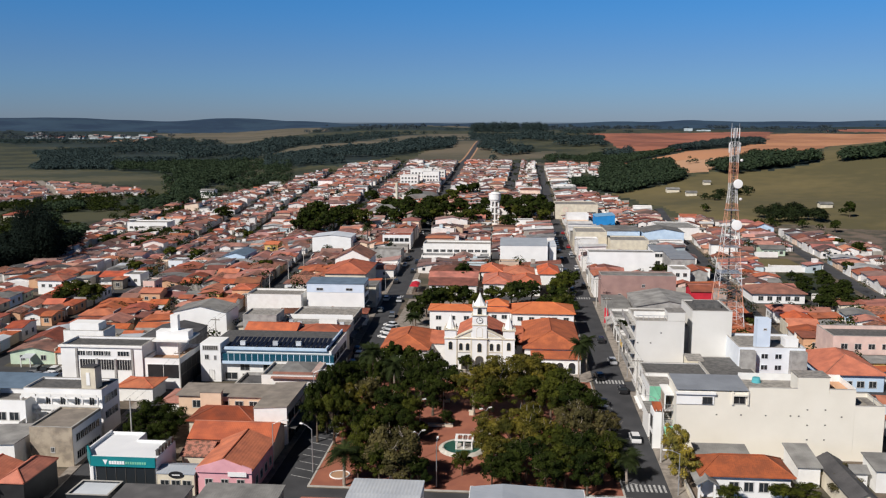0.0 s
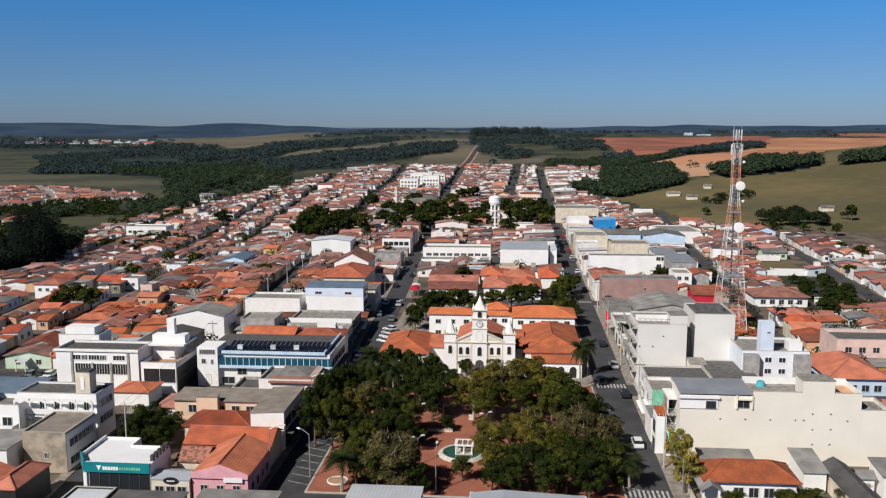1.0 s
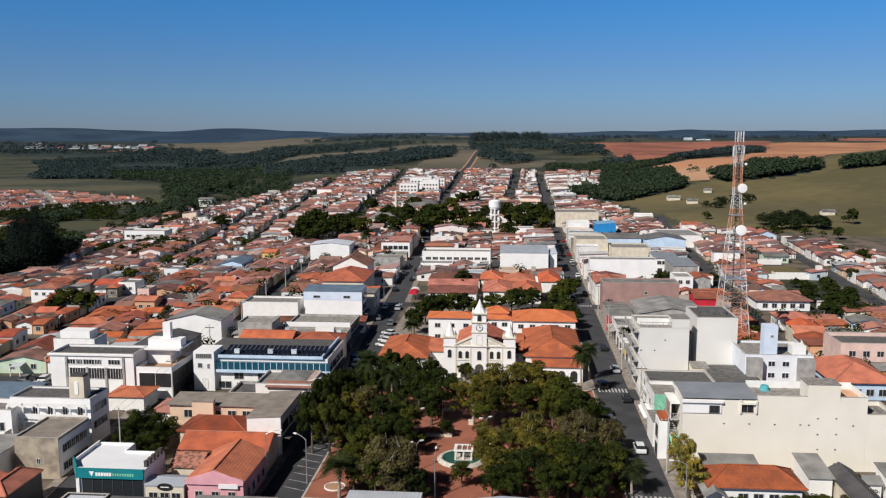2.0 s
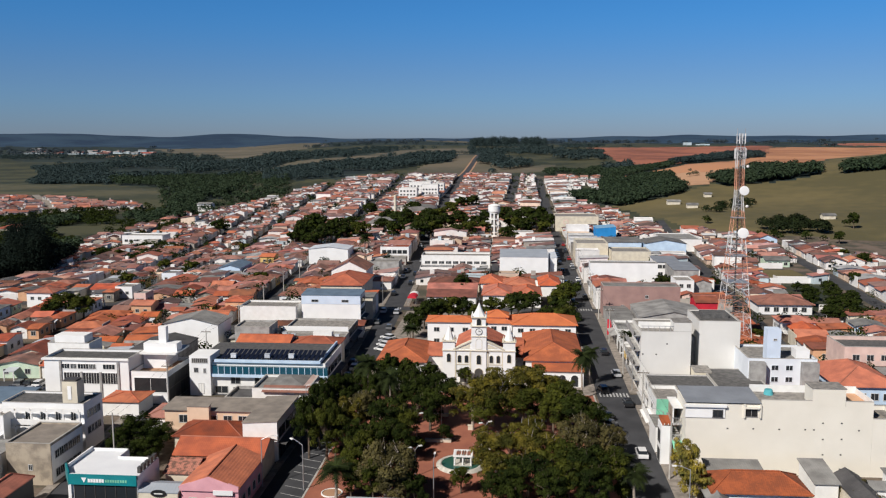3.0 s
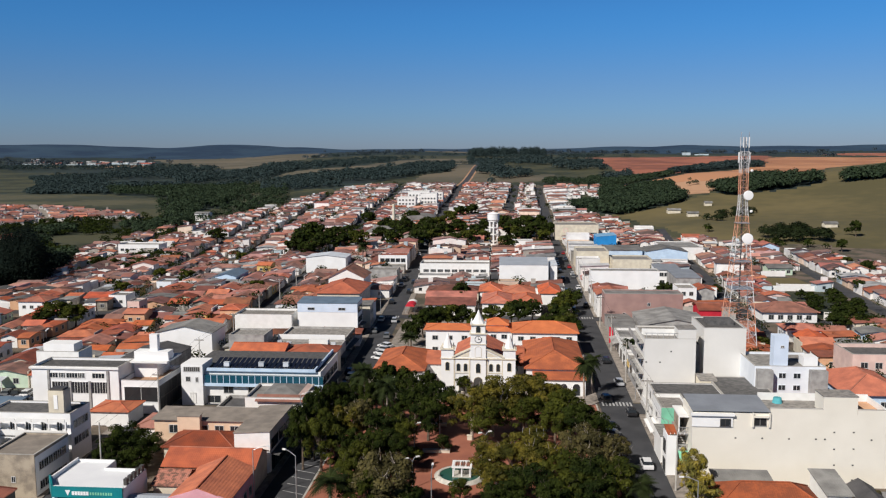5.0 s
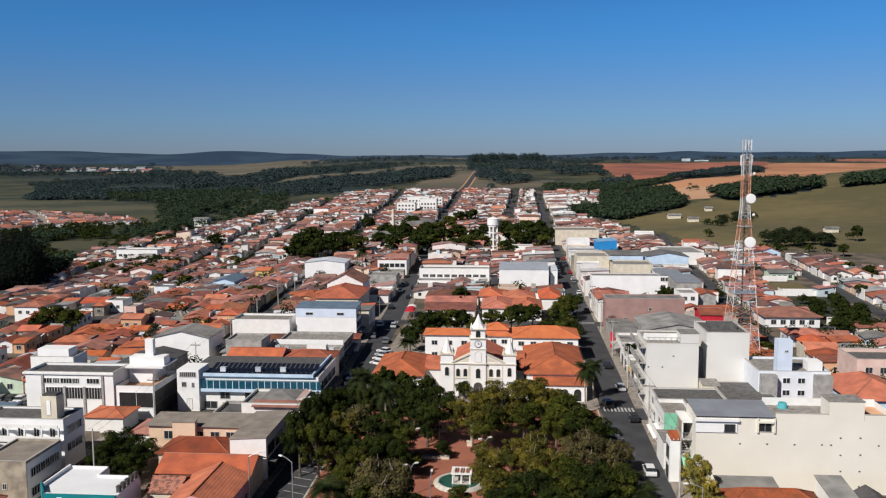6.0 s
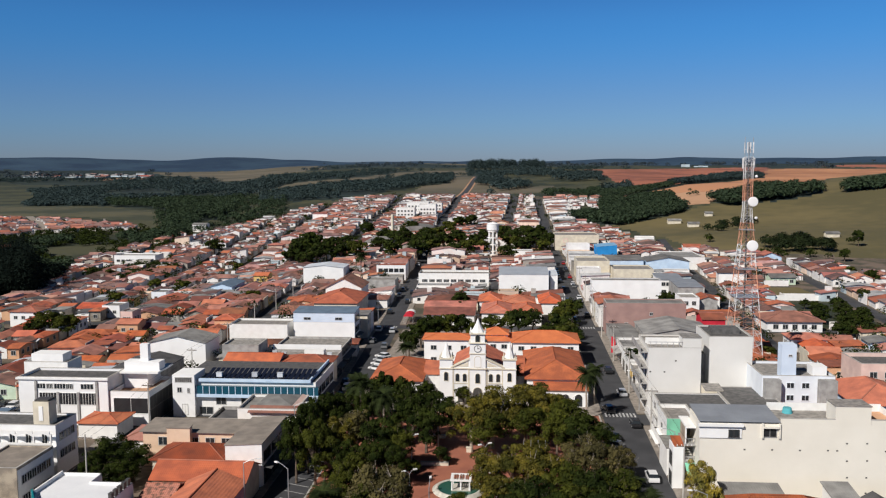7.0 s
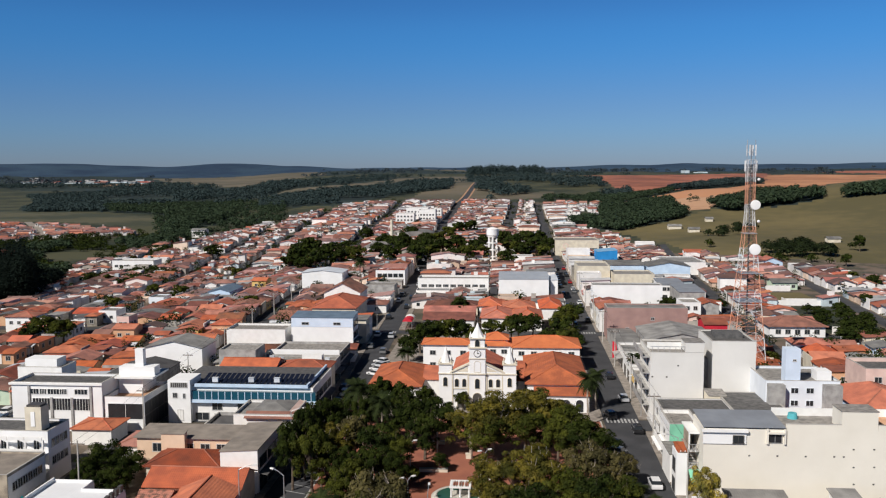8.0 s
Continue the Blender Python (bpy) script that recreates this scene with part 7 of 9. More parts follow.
            far_house(x, y, w, d, 2.9, rng.choice(("gx", "gy", "hip")), rng.choice(("far_red", "far_orange", "far_pale")), "far_light", rng.uniform(-25, 25))


take(-216, -190, 444, 460)
fill_blocks()


def path_strip(name, pts, half, z, material, label):
    """A lane through a few points that follows the land."""
    bm = bm_new()
    prev = None
    dense = [(x0 + (x1 - x0) * i / 10, y0 + (y1 - y0) * i / 10, x1 - x0, y1 - y0) for (x0, y0), (x1, y1) in zip(pts, pts[1:]) for i in range(11)]
    for x, y, dx, dy in dense:
        q = math.hypot(dx, dy)
        pair = [bm.verts.new((x + k * dy / q, y - k * dx / q, land(x + k * dy / q, y - k * dx / q) + z)) for k in (-half, half)]
        if prev:
            bm.faces.new((prev[0], prev[1], pair[1], pair[0]))
        prev = pair
    return structure(name, bm, material, label, "road")


path_strip("road_51", LANE, 3.2, 0.35, "pavement", "pale lane through the quarter across the valley")
path_strip("road_52", [(-380.0, 540.0), (-352.9, 556.0), (-343.3, 609.0), (-330.9, 613.0), (-292.3, 634.0), (-263.8, 597.0)], 2.6, 0.3, "pavement", "pale lane along the foot of the valley quarter")
strip("road_verge", left_x, 880, 1400, 5.2, 0.012, "tan_soil", "bare tan verges of the hill road", "ground")
tagged(new("far_houses", to_mesh("far_houses", far_bm, *FAR_MATS, uv=True)), "dense rows of small houses with red clay-tile roofs", "houses", kind="stuff")

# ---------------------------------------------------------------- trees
LEAF = {"dark": "leaf_dark", "green": "leaf_green", "olive": "leaf_olive", "dry": "leaf_dry", "yellow": "leaf_yellow", "far": "leaf_far_haze", "valley": "leaf_valley", "gum": "leaf_conifer", "shade": "leaf_shade", "ridge": "leaf_ridge_haze"}
WORD = {"dark": "dark green", "green": "green", "olive": "olive-green", "dry": "half-bare brownish", "yellow": "yellow-green"}


def leaf_cloud(lobes, count, size, seed, squash=0.8, lift=0.25, jitter=0.75):
    """Corners of small leaf sprays on and inside a set of lobes (x, y, z, r), four to a spray."""
    g = np.random.default_rng(seed)
    L = np.array(lobes, dtype=float)
    w = L[:, 3] ** 2
    pick = L[g.choice(len(L), count, p=w / w.sum())]
    d = g.normal(size=(count, 3))
    d[:, 2] = np.where(d[:, 2] < -0.6, -d[:, 2], d[:, 2])
    d /= np.linalg.norm(d, axis=1)[:, None]
    k = pick[:, 3] * (0.6 + 0.5 * np.sqrt(g.random(count)))
    p = pick[:, :3] + d * k[:, None] * np.array((1, 1, squash))
    n = d + g.uniform(-1, 1, (count, 3)) * jitter + np.array((0, 0, lift))
    n /= np.linalg.norm(n, axis=1)[:, None]
    u = np.cross(n, g.normal(size=(count, 3)))
    u /= np.linalg.norm(u, axis=1)[:, None]
    v = np.cross(n, u)
    h = (size * g.uniform(0.55, 1.25, count))[:, None]
    return np.stack((p + (u + 0.18 * n) * h, p + v * h * 0.55, p - u * h, p - v * h * 0.55), axis=1).reshape(-1, 3)


def quads_mesh(name, corners, *materials):
    me = bpy.data.meshes.new(name)
    k = len(corners)
    me.vertices.add(k)
    me.vertices.foreach_set("co", corners.ravel())
    me.loops.add(k)
    me.loops.foreach_set("vertex_index", np.arange(k))
    me.polygons.add(k // 4)
    me.polygons.foreach_set("loop_start", np.arange(0, k, 4))
    for m in materials:
        me.materials.append(M[m])
    me.update(calc_edges=True)
    return me


def mesh_from(name, verts, faces, *materials):
    me = bpy.data.meshes.new(name)
    me.from_pydata(verts, [], faces)
    for m in materials:
        me.materials.append(M[m])
    me.update()
    return me


_trees = {}


def tree_meshes(kind, variant, leaves, size):
    """A tree of unit crown radius 4 m and height 8 m: trunk with limbs, crown."""
    key = (kind, variant, leaves)
    if key in _trees:
        return _trees[key]
    rnd = random.Random(hash((variant * 7919 + leaves)) % 9973 + len(kind) * 31)
    bm = bm_new()
    top = Vector((rnd.uniform(-0.3, 0.3), rnd.uniform(-0.3, 0.3), 3.2))
    add_tube(bm, (0, 0, -0.3), top * 0.5, 0.32, 0.25, 8)
    add_tube(bm, top * 0.5, top, 0.25, 0.2, 8)
    lobes = [(0, 0, 5.0, 1.7)]
    n = 15
    for i in range(n):
        a = 2 * math.pi * i * 0.618 + rnd.uniform(-0.4, 0.4)
        rr = rnd.uniform(1.2, 3.1)
        c = Vector((rr * math.cos(a), rr * math.sin(a), 7.0 - 0.27 * rr * rr + rnd.uniform(-1.0, 0.5)))
        # each limb carries a few flat sprays of its own
        for _ in range(3):
            q = c + Vector((rnd.gauss(0, 0.55), rnd.gauss(0, 0.55), rnd.gauss(0, 0.3)))
            lobes.append((q.x, q.y, q.z, rnd.uniform(0.55, 1.15)))
        if i < 10:
            mid = top.lerp(c, 0.5) + Vector((0, 0, rnd.uniform(0, 0.4)))
            add_tube(bm, top * rnd.uniform(0.75, 1.0), mid, 0.13, 0.09, 5)
            add_tube(bm, mid, c, 0.09, 0.04, 5)
            for _ in range(5 if kind == "dry" else 2):
                e = c + Vector((rnd.uniform(-1, 1), rnd.uniform(-1, 1), rnd.uniform(0.2, 1.5)))
                add_tube(bm, mid.lerp(c, rnd.uniform(0.3, 1)), e, 0.05, 0.015, 4)
    for _ in range(16):
        # low skirts of the crown
        a, rr = rnd.uniform(0, 6.28), rnd.uniform(1.5, 3.3)
        lobes.append((rr * math.cos(a), rr * math.sin(a), rnd.uniform(2.6, 4.4), rnd.uniform(0.5, 0.9)))
    for _ in range(4):
        lobes.append((rnd.gauss(0, 0.8), rnd.gauss(0, 0.8), 6.7 + rnd.gauss(0, 0.3), rnd.uniform(0.5, 0.9)))
    trunk = to_mesh("trunk", bm, "pale_bark" if kind in ("dry", "olive") else "bark")
    corners = leaf_cloud(lobes, int(leaves * (0.7 if kind == "dry" else 1)), size * (1.15 if kind == "dry" else 1), variant * 17 + leaves, squash=0.62, jitter=0.38, lift=0.15)
    _trees[key] = (trunk, quads_mesh("crown", corners, LEAF[kind]))
    return _trees[key]


def tree(x, y, r, h, kind, leaves=3200, size=0.34, label="", group="", turn=None):
    trunk, crown = tree_meshes(kind, int(abs(x * 13 + y * 7)) % 3, leaves, size)
    ob = thing("tree", label or "%s leafy tree with a broad crown" % WORD[kind], "tree", x, y, land(x, y) + 0.1, (x * 37 + y * 11) % 360, group)
    for nm, me in (("trunk", trunk), ("crown", crown)):
        o = new(nm, me)
        o.parent = ob
    ob.scale = (r / 4.3, r / 4.3, h / 7.8)
    return ob


def shrub(x, y, r, h, kind):
    key = ("shrub", kind)
    if key not in _trees:
        corners = leaf_cloud([(0, 0, 0.5, 0.6), (0.35, 0.1, 0.4, 0.45), (-0.3, 0.25, 0.45, 0.45), (0, -0.35, 0.4, 0.45)], 900, 0.11, 5)
        bm = bm_new()
        for i in range(5):
            add_tube(bm, (0, 0, -0.1), (0.3 * math.cos(i * 1.3), 0.3 * math.sin(i * 1.3), 0.6), 0.03, 0.015, 5)
        _trees[key] = (to_mesh("stems", bm, "bark"), quads_mesh("leaves", corners, LEAF[kind]))
    ob = thing("shrub", "%s rounded shrub in a bed" % WORD[kind], "shrub", x, y, 0.14)
    for nm, me in zip(("stems", "leaves"), _trees[key]):
        o = new(nm, me)
        o.parent = ob
    ob.scale = (r, r, h)


def palm_meshes():
    if "palm" in _trees:
        return _trees["palm"]
    rnd = random.Random(3)
    bm = bm_new()
    prev, r = Vector((0, 0, -0.3)), 0.24
    for i in range(8):
        q = Vector((0.05 * math.sin(i), 0.04 * math.cos(i * 1.3), 6.8 * (i + 1) / 8))
        add_tube(bm, prev, q, r, r * 0.95, 8)
        prev, r = q, r * 0.95
    add_tube(bm, prev, prev + Vector((0, 0, 0.7)), 0.17, 0.1, 8)
    trunk = to_mesh("trunk", bm, "pale_bark")
    fronds = []
    for k in range(34):
        verts, faces = [], []
        a, up = 2 * math.pi * k / 34 * 5 + rnd.uniform(-0.15, 0.15), rnd.uniform(-0.45, 1.2)
        L = rnd.uniform(2.3, 2.9)
        pts = []
        for i in range(10):
            s = i / 9
            out = L * (s * math.cos(up * (1 - 0.5 * s)))
            z = 7.4 + L * (s * math.sin(up)) - 1.6 * s * s * (1.1 - 0.3 * up)
            pts.append(Vector((out * math.cos(a), out * math.sin(a), z)))
        side = Vector((-math.sin(a), math.cos(a), 0))
        for i in range(9):
            p, q = pts[i], pts[i + 1]
            w = 1.15 * math.sin(math.pi * (0.12 + 0.86 * (i + 0.5) / 9))
            for sg in (-1, 1):
                for j in range(3):
                    b0, b1 = p.lerp(q, j / 3), p.lerp(q, j / 3 + 0.36)
                    tip = b1 + side * sg * w + (q - p) * 0.7 + Vector((0, 0, -0.35 * w))
                    o = len(verts)
                    verts += [tuple(b0), tuple(b1), tuple(tip)]
                    faces.append((o, o + 1, o + 2))
        fronds.append(mesh_from("frond", verts, faces, "leaf_palm"))
    _trees["palm"] = (trunk, fronds)
    return _trees["palm"]


def palm(x, y, r, h):
    trunk, fronds = palm_meshes()
    ob = thing("palm_tree", "tall palm with a pale ringed trunk", "palm tree", x, y, land(x, y) + 0.1, (x * 53) % 360, "palms of the square")
    for nm, me in [("trunk", trunk)] + [("frond", f) for f in fronds]:
        o = new(nm, me)
        o.parent = ob
    ob.scale = (r / 2.4, r / 2.4, h / 7.4)


SQUARE_TREES_ONE = [
    (-33.7, 148.2, 2.2, 10, "dark"),
    (-32.8, 134.5, 2.9, 11.5, "dark"),
    (-32.0, 138.8, 2.7, 12, "dark"),
    (-31.8, 150.4, 2.9, 10, "dark"),
    (-29.7, 133.7, 3.3, 10.5, "green"),
    (-29.7, 153.0, 3.0, 9.5, "dark"),
    (-28.4, 134.3, 2.6, 6.5, "green"),
    (-27.4, 139.5, 3.6, 8.5, "olive"),
    (-25.3, 153.4, 2.6, 9.5, "dark"),
    (-25.1, 143.4, 3.7, 9, "dry"),
    (-24.9, 133.7, 2.9, 7.5, "dark"),
    (-24.1, 161.5, 2.4, 8, "dark"),
    (-22.9, 122.9, 2.7, 7.5, "green"),
    (-22.8, 118.5, 2.1, 6, "green"),
    (-22.6, 129.1, 2.6, 7.5, "green"),
    (-20.9, 133.2, 3.2, 7.5, "dark"),
    (-20.8, 139.1, 4.0, 9, "dark"),
    (-19.2, 117.2, 2.6, 7.5, "green"),
    (-18.7, 159.8, 2.7, 9, "dark"),
    (-17.7, 118.0, 4.7, 9.5, "dry"),
]
SQUARE_TREES_TWO = [
    (-17.6, 133.2, 2.6, 6.5, "dark"),
    (-17.3, 139.1, 2.8, 8, "green"),
    (-17.1, 152.6, 4.0, 9.5, "dark"),
    (-16.3, 116.9, 2.9, 6, "dry"),
    (-14.7, 119.8, 2.3, 7, "dry"),
    (-14.2, 148.8, 3.8, 8, "dark"),
    (-13.3, 116.8, 2.2, 5.5, "dark"),
    (-12.6, 154.4, 4.2, 9.5, "dark"),
    (-11.2, 143.3, 1.5, 3.2, "dark"),
    (-7.1, 122.4, 1.6, 4.2, "green"),
    (-6.6, 149.9, 3.9, 9.5, "olive"),
    (-4.0, 147.9, 3.5, 7.5, "green"),
    (-3.1, 151.8, 4.5, 10.5, "olive"),
    (-2.9, 129.2, 3.4, 7.5, "olive"),
    (-2.4, 118.1, 1.9, 5.5, "dark"),
    (-1.7, 122.0, 2.9, 7, "olive"),
    (0.5, 129.8, 3.6, 8.5, "olive"),
    (0.5, 118.0, 2.3, 6, "dark"),
    (2.6, 156.6, 5.0, 10.5, "olive"),
    (2.6, 150.9, 3.9, 8, "green"),
]
SQUARE_TREES_THREE = [
    (2.6, 120.2, 3.6, 7.5, "dark"),
    (3.9, 145.5, 2.1, 4.5, "olive"),
    (4.5, 128.6, 3.9, 8.5, "olive"),
    (5.5, 116.9, 2.8, 6.5, "dark"),
    (6.6, 155.0, 3.9, 10, "olive"),
    (7.7, 148.2, 3.1, 7, "green"),
    (8.0, 125.8, 3.2, 8, "green"),
    (8.5, 118.8, 3.0, 7.5, "green"),
    (9.4, 151.9, 4.2, 9.5, "green"),
    (11.0, 133.3, 3.7, 8.5, "dry"),
    (11.2, 121.8, 3.6, 8.5, "dark"),
    (11.5, 148.3, 3.5, 8, "dark"),
    (11.6, 116.7, 2.7, 7, "dark"),
    (14.1, 132.3, 3.1, 8, "dry"),
    (14.3, 147.4, 3.1, 6.5, "dark"),
    (14.3, 122.5, 3.1, 7.5, "green"),
    (17.5, 139.4, 2.0, 5.5, "dry"),
]
SHRUBS = [
    (-11.4, 146.0, 1.2, 1.6, "dark"),
    (-15.4, 139.9, 1.6, 2, "green"),
    (-21.5, 151.3, 1.5, 2, "dark"),
    (16.5, 122.7, 1.6, 2.4, "green"),
    (4.1, 146.8, 1.6, 3, "green"),
    (15.5, 159.9, 1.6, 2.4, "dry"),
    (-27.3, 136.2, 1.2, 1.6, "dark"),
]
PALMS = [
    (-24.6, 117.2, 2.6, 5.6),
    (-27.7, 162.4, 2.6, 8.5),
    (-22.1, 153.6, 2.4, 8.5),
    (-24.2, 154.6, 2.4, 7),
    (14.4, 169.0, 2.2, 9.0),
    (17.0, 179.6, 1.9, 7.2),
    (16.5, 126.6, 2.2, 4.6),
    (18.0, 121.8, 2.2, 4.4),
    (0.4, 184.3, 2.0, 6),
    (28.4, 204.0, 2.2, 5.5),
    (-25.1, 209.2, 2.2, 5),
    (-64.7, 369.1, 2.6, 9),
]
TOWN_TREES_ONE = [
    (-134.4, 235.2, 3.4, 6, "dark"),
    (-132.0, 239.0, 5, 7.5, "green"),
    (-125.5, 236.9, 4.6, 7, "green"),
    (-63.5, 131.0, 2.8, 5.4, "dark"),
    (-61.7, 134.4, 3.8, 7.0, "dark"),
    (-60.7, 129.0, 2.6, 4.6, "dark"),
    (-58.5, 130.0, 2.8, 5, "dark"),
    (-58.1, 133.3, 3.4, 6, "dark"),
    (-29.6, 166.6, 3, 7, "dark"),
    (-25.5, 218.9, 3.4, 7, "dark"),
    (-24.6, 168.6, 3.2, 9, "dark"),
    (-23.5, 229.1, 4, 7.5, "dark"),
    (-21.6, 234.7, 4.4, 8, "dark"),
    (-20.6, 169.4, 3.0, 8.0, "dark"),
    (-19.3, 237.3, 4, 7.5, "green"),
    (-17.6, 240.0, 4, 7.5, "green"),
    (-16.6, 173.4, 2.4, 6.0, "dark"),
    (-16.4, 285.7, 3.4, 7, "dark"),
    (-14.9, 278.1, 2.6, 5, "dark"),
    (-13.8, 241.1, 3.6, 7, "dark"),
]
TOWN_TREES_TWO = [
    (-9.5, 177.3, 1.8, 4, "green"),
    (-9.4, 236.5, 3.2, 6, "green"),
    (-5.0, 242.6, 3.8, 7, "green"),
    (0.4, 247.3, 3.4, 7.5, "green"),
    (2.6, 245.9, 4.4, 8, "dark"),
    (6.4, 250.5, 3.6, 7.5, "dark"),
    (10.2, 236.5, 3, 6, "dark"),
    (13.7, 228.4, 3.6, 7, "green"),
    (14.3, 254.7, 3.8, 7.5, "green"),
    (14.8, 241.0, 4.2, 8, "dark"),
    (15.6, 232.3, 3.6, 7, "green"),
    (16.7, 261.7, 4.2, 8, "green"),
    (16.8, 227.3, 3, 6.5, "dark"),
    (19.7, 271.7, 3.6, 7, "dark"),
    (25.8, 125.0, 2.4, 8.6, "yellow"),
    (25.9, 120.8, 2.6, 7, "yellow"),
    (31.7, 115.8, 2.0, 3.0, "green"),
    (39.3, 116.2, 2.4, 3.2, "green"),
    (42.5, 116.5, 2.4, 3.4, "green"),
    (49.1, 118.4, 3, 3.8, "dry"),
]
TOWN_TREES_THREE = [
    (49.5, 123.6, 2.2, 3.6, "dry"),
    (52.1, 294.8, 2.8, 6, "dark"),
    (55.0, 294.4, 2.4, 5.5, "dark"),
    (62.8, 217.2, 2.4, 4.5, "green"),
    (71.5, 302.0, 3, 4, "dark"),
    (91.5, 245.6, 4, 5, "dark"),
    (93.2, 269.6, 3, 4, "dark"),
    (93.8, 252.0, 3.2, 5, "dark"),
    (96.3, 256.6, 4, 6, "dark"),
    (97.3, 279.1, 3.0, 4.6, "dark"),
    (97.9, 295.0, 2.2, 3.6, "dark"),
    (98.1, 246.1, 3.6, 5.5, "dark"),
    (98.3, 287.5, 2.4, 4, "dark"),
    (100.5, 262.0, 3.6, 5.5, "dark"),
    (101.3, 258.7, 3.6, 6, "dark"),
    (104.0, 279.8, 3.4, 4.6, "dark"),
    (106.6, 290.2, 3.4, 5, "dark"),
    (106.9, 272.6, 3.2, 5, "dark"),
    (122.7, 310.0, 3, 5, "dark"),
    (143.6, 373.9, 3, 5, "green"),
]
TOWN_TREES_FOUR = [
    (145.3, 357.0, 3.4, 5, "dark"),
    (146.9, 362.1, 3, 5, "green"),
    (161.2, 425.8, 3.4, 6.5, "dark"),
    (183.9, 466.7, 3.2, 9, "dark"),
]
GROVE_ONE = [
    (-200.5, 396.1, 4.2, 6.3, "dark"),
    (-192.1, 396.8, 3.6, 5.2, "green"),
    (-174.7, 491.3, 6.0, 9.5, "dark"),
    (-149.1, 349.8, 3.6, 5.8, "green"),
    (-137.4, 291.1, 3.6, 5.2, "green"),
    (-134.0, 413.3, 3.6, 5.8, "green"),
    (-130.5, 334.4, 4.1, 5.8, "green"),
    (-106.4, 409.8, 6, 11, "dark"),
    (-102.1, 410.2, 7.2, 14.7, "dark"),
    (-99.7, 424.7, 8.4, 15.8, "dark"),
    (-96.8, 399.8, 5, 9, "dark"),
    (-93.7, 449.0, 6, 11, "dark"),
    (-92.0, 403.6, 6, 11, "dark"),
    (-91.3, 420.2, 6.6, 12.6, "dark"),
    (-91.0, 542.0, 6.0, 10.5, "dark"),
    (-90.1, 467.9, 5.5, 10, "dark"),
    (-89.8, 295.0, 3.6, 5.2, "green"),
    (-84.0, 420.3, 6.0, 9.5, "dark"),
    (-78.4, 430.4, 6.0, 10.5, "green"),
    (-72.6, 493.2, 6.5, 12, "dark"),
]
GROVE_TWO = [
    (-70.9, 460.0, 5, 10, "dark"),
    (-64.4, 483.2, 7.2, 11.6, "dark"),
    (-64.1, 552.9, 6.0, 10.5, "dark"),
    (-60.7, 494.1, 6, 12, "dark"),
    (-60.6, 431.8, 6, 11, "dark"),
    (-57.1, 451.4, 6.5, 12, "dark"),
    (-54.5, 455.8, 6.0, 9.5, "dark"),
    (-49.8, 471.2, 7.2, 11.6, "dark"),
    (-49.6, 502.4, 6.5, 12, "dark"),
    (-47.2, 432.9, 6, 11, "dark"),
    (-43.4, 510.5, 6, 11, "green"),
    (-43.1, 451.9, 7, 13, "dark"),
    (-40.7, 442.6, 6.0, 9.5, "green"),
    (-38.9, 546.3, 6, 11, "green"),
    (-36.9, 472.3, 7.2, 11.6, "dark"),
    (-34.1, 578.4, 6.0, 10.5, "dark"),
    (-29.6, 486.1, 7.2, 11.6, "dark"),
    (-27.4, 426.5, 6, 10, "dark"),
    (-26.7, 588.7, 6.0, 10.5, "dark"),
    (-22.5, 444.1, 6.0, 9.5, "green"),
]
GROVE_THREE = [
    (-19.1, 473.7, 6.0, 10.5, "dark"),
    (-15.4, 508.5, 5, 10, "dark"),
    (-14.3, 453.2, 5, 9, "green"),
    (-3.3, 513.7, 6, 12, "dark"),
    (-1.2, 427.1, 5, 9, "dark"),
    (0.2, 466.3, 6.0, 9.5, "green"),
    (3.4, 478.6, 7.2, 12.6, "dark"),
    (6.4, 454.9, 6.0, 9.5, "dark"),
    (10.2, 494.7, 8.4, 13.7, "dark"),
    (14.7, 476.5, 7.2, 11.6, "dark"),
    (17.6, 450.2, 5, 9, "green"),
    (17.6, 515.5, 6, 12, "dark"),
    (22.4, 490.3, 5.5, 10, "dark"),
]
for x, y, r, h, k in SQUARE_TREES_ONE + SQUARE_TREES_TWO + SQUARE_TREES_THREE:
    tree(x, y, r * (1.14 if x > -8 else 1.04), h, k, 8500, 0.175, group="trees of the square")
for x, y, r, h, k in SHRUBS:
    shrub(x, y, r, h, k)
for x, y, r, h in PALMS:
    palm(x, y, r, h)
for x, y, r, h, k in TOWN_TREES_ONE + TOWN_TREES_TWO + TOWN_TREES_THREE + TOWN_TREES_FOUR:
    tree(x, y, r, h, k, 5000, 0.37) if y > 440 else tree(x, y, r, h, k, 2300, 0.37) if y > 135 else tree(x, y, r, h, k, 7000, 0.19)
for x, y, r, h, k in GROVE_ONE + GROVE_TWO + GROVE_THREE:
    tree(x, y, r, h, k, 1500, 0.5, label="tall %s tree of a grove in the town" % WORD[k])


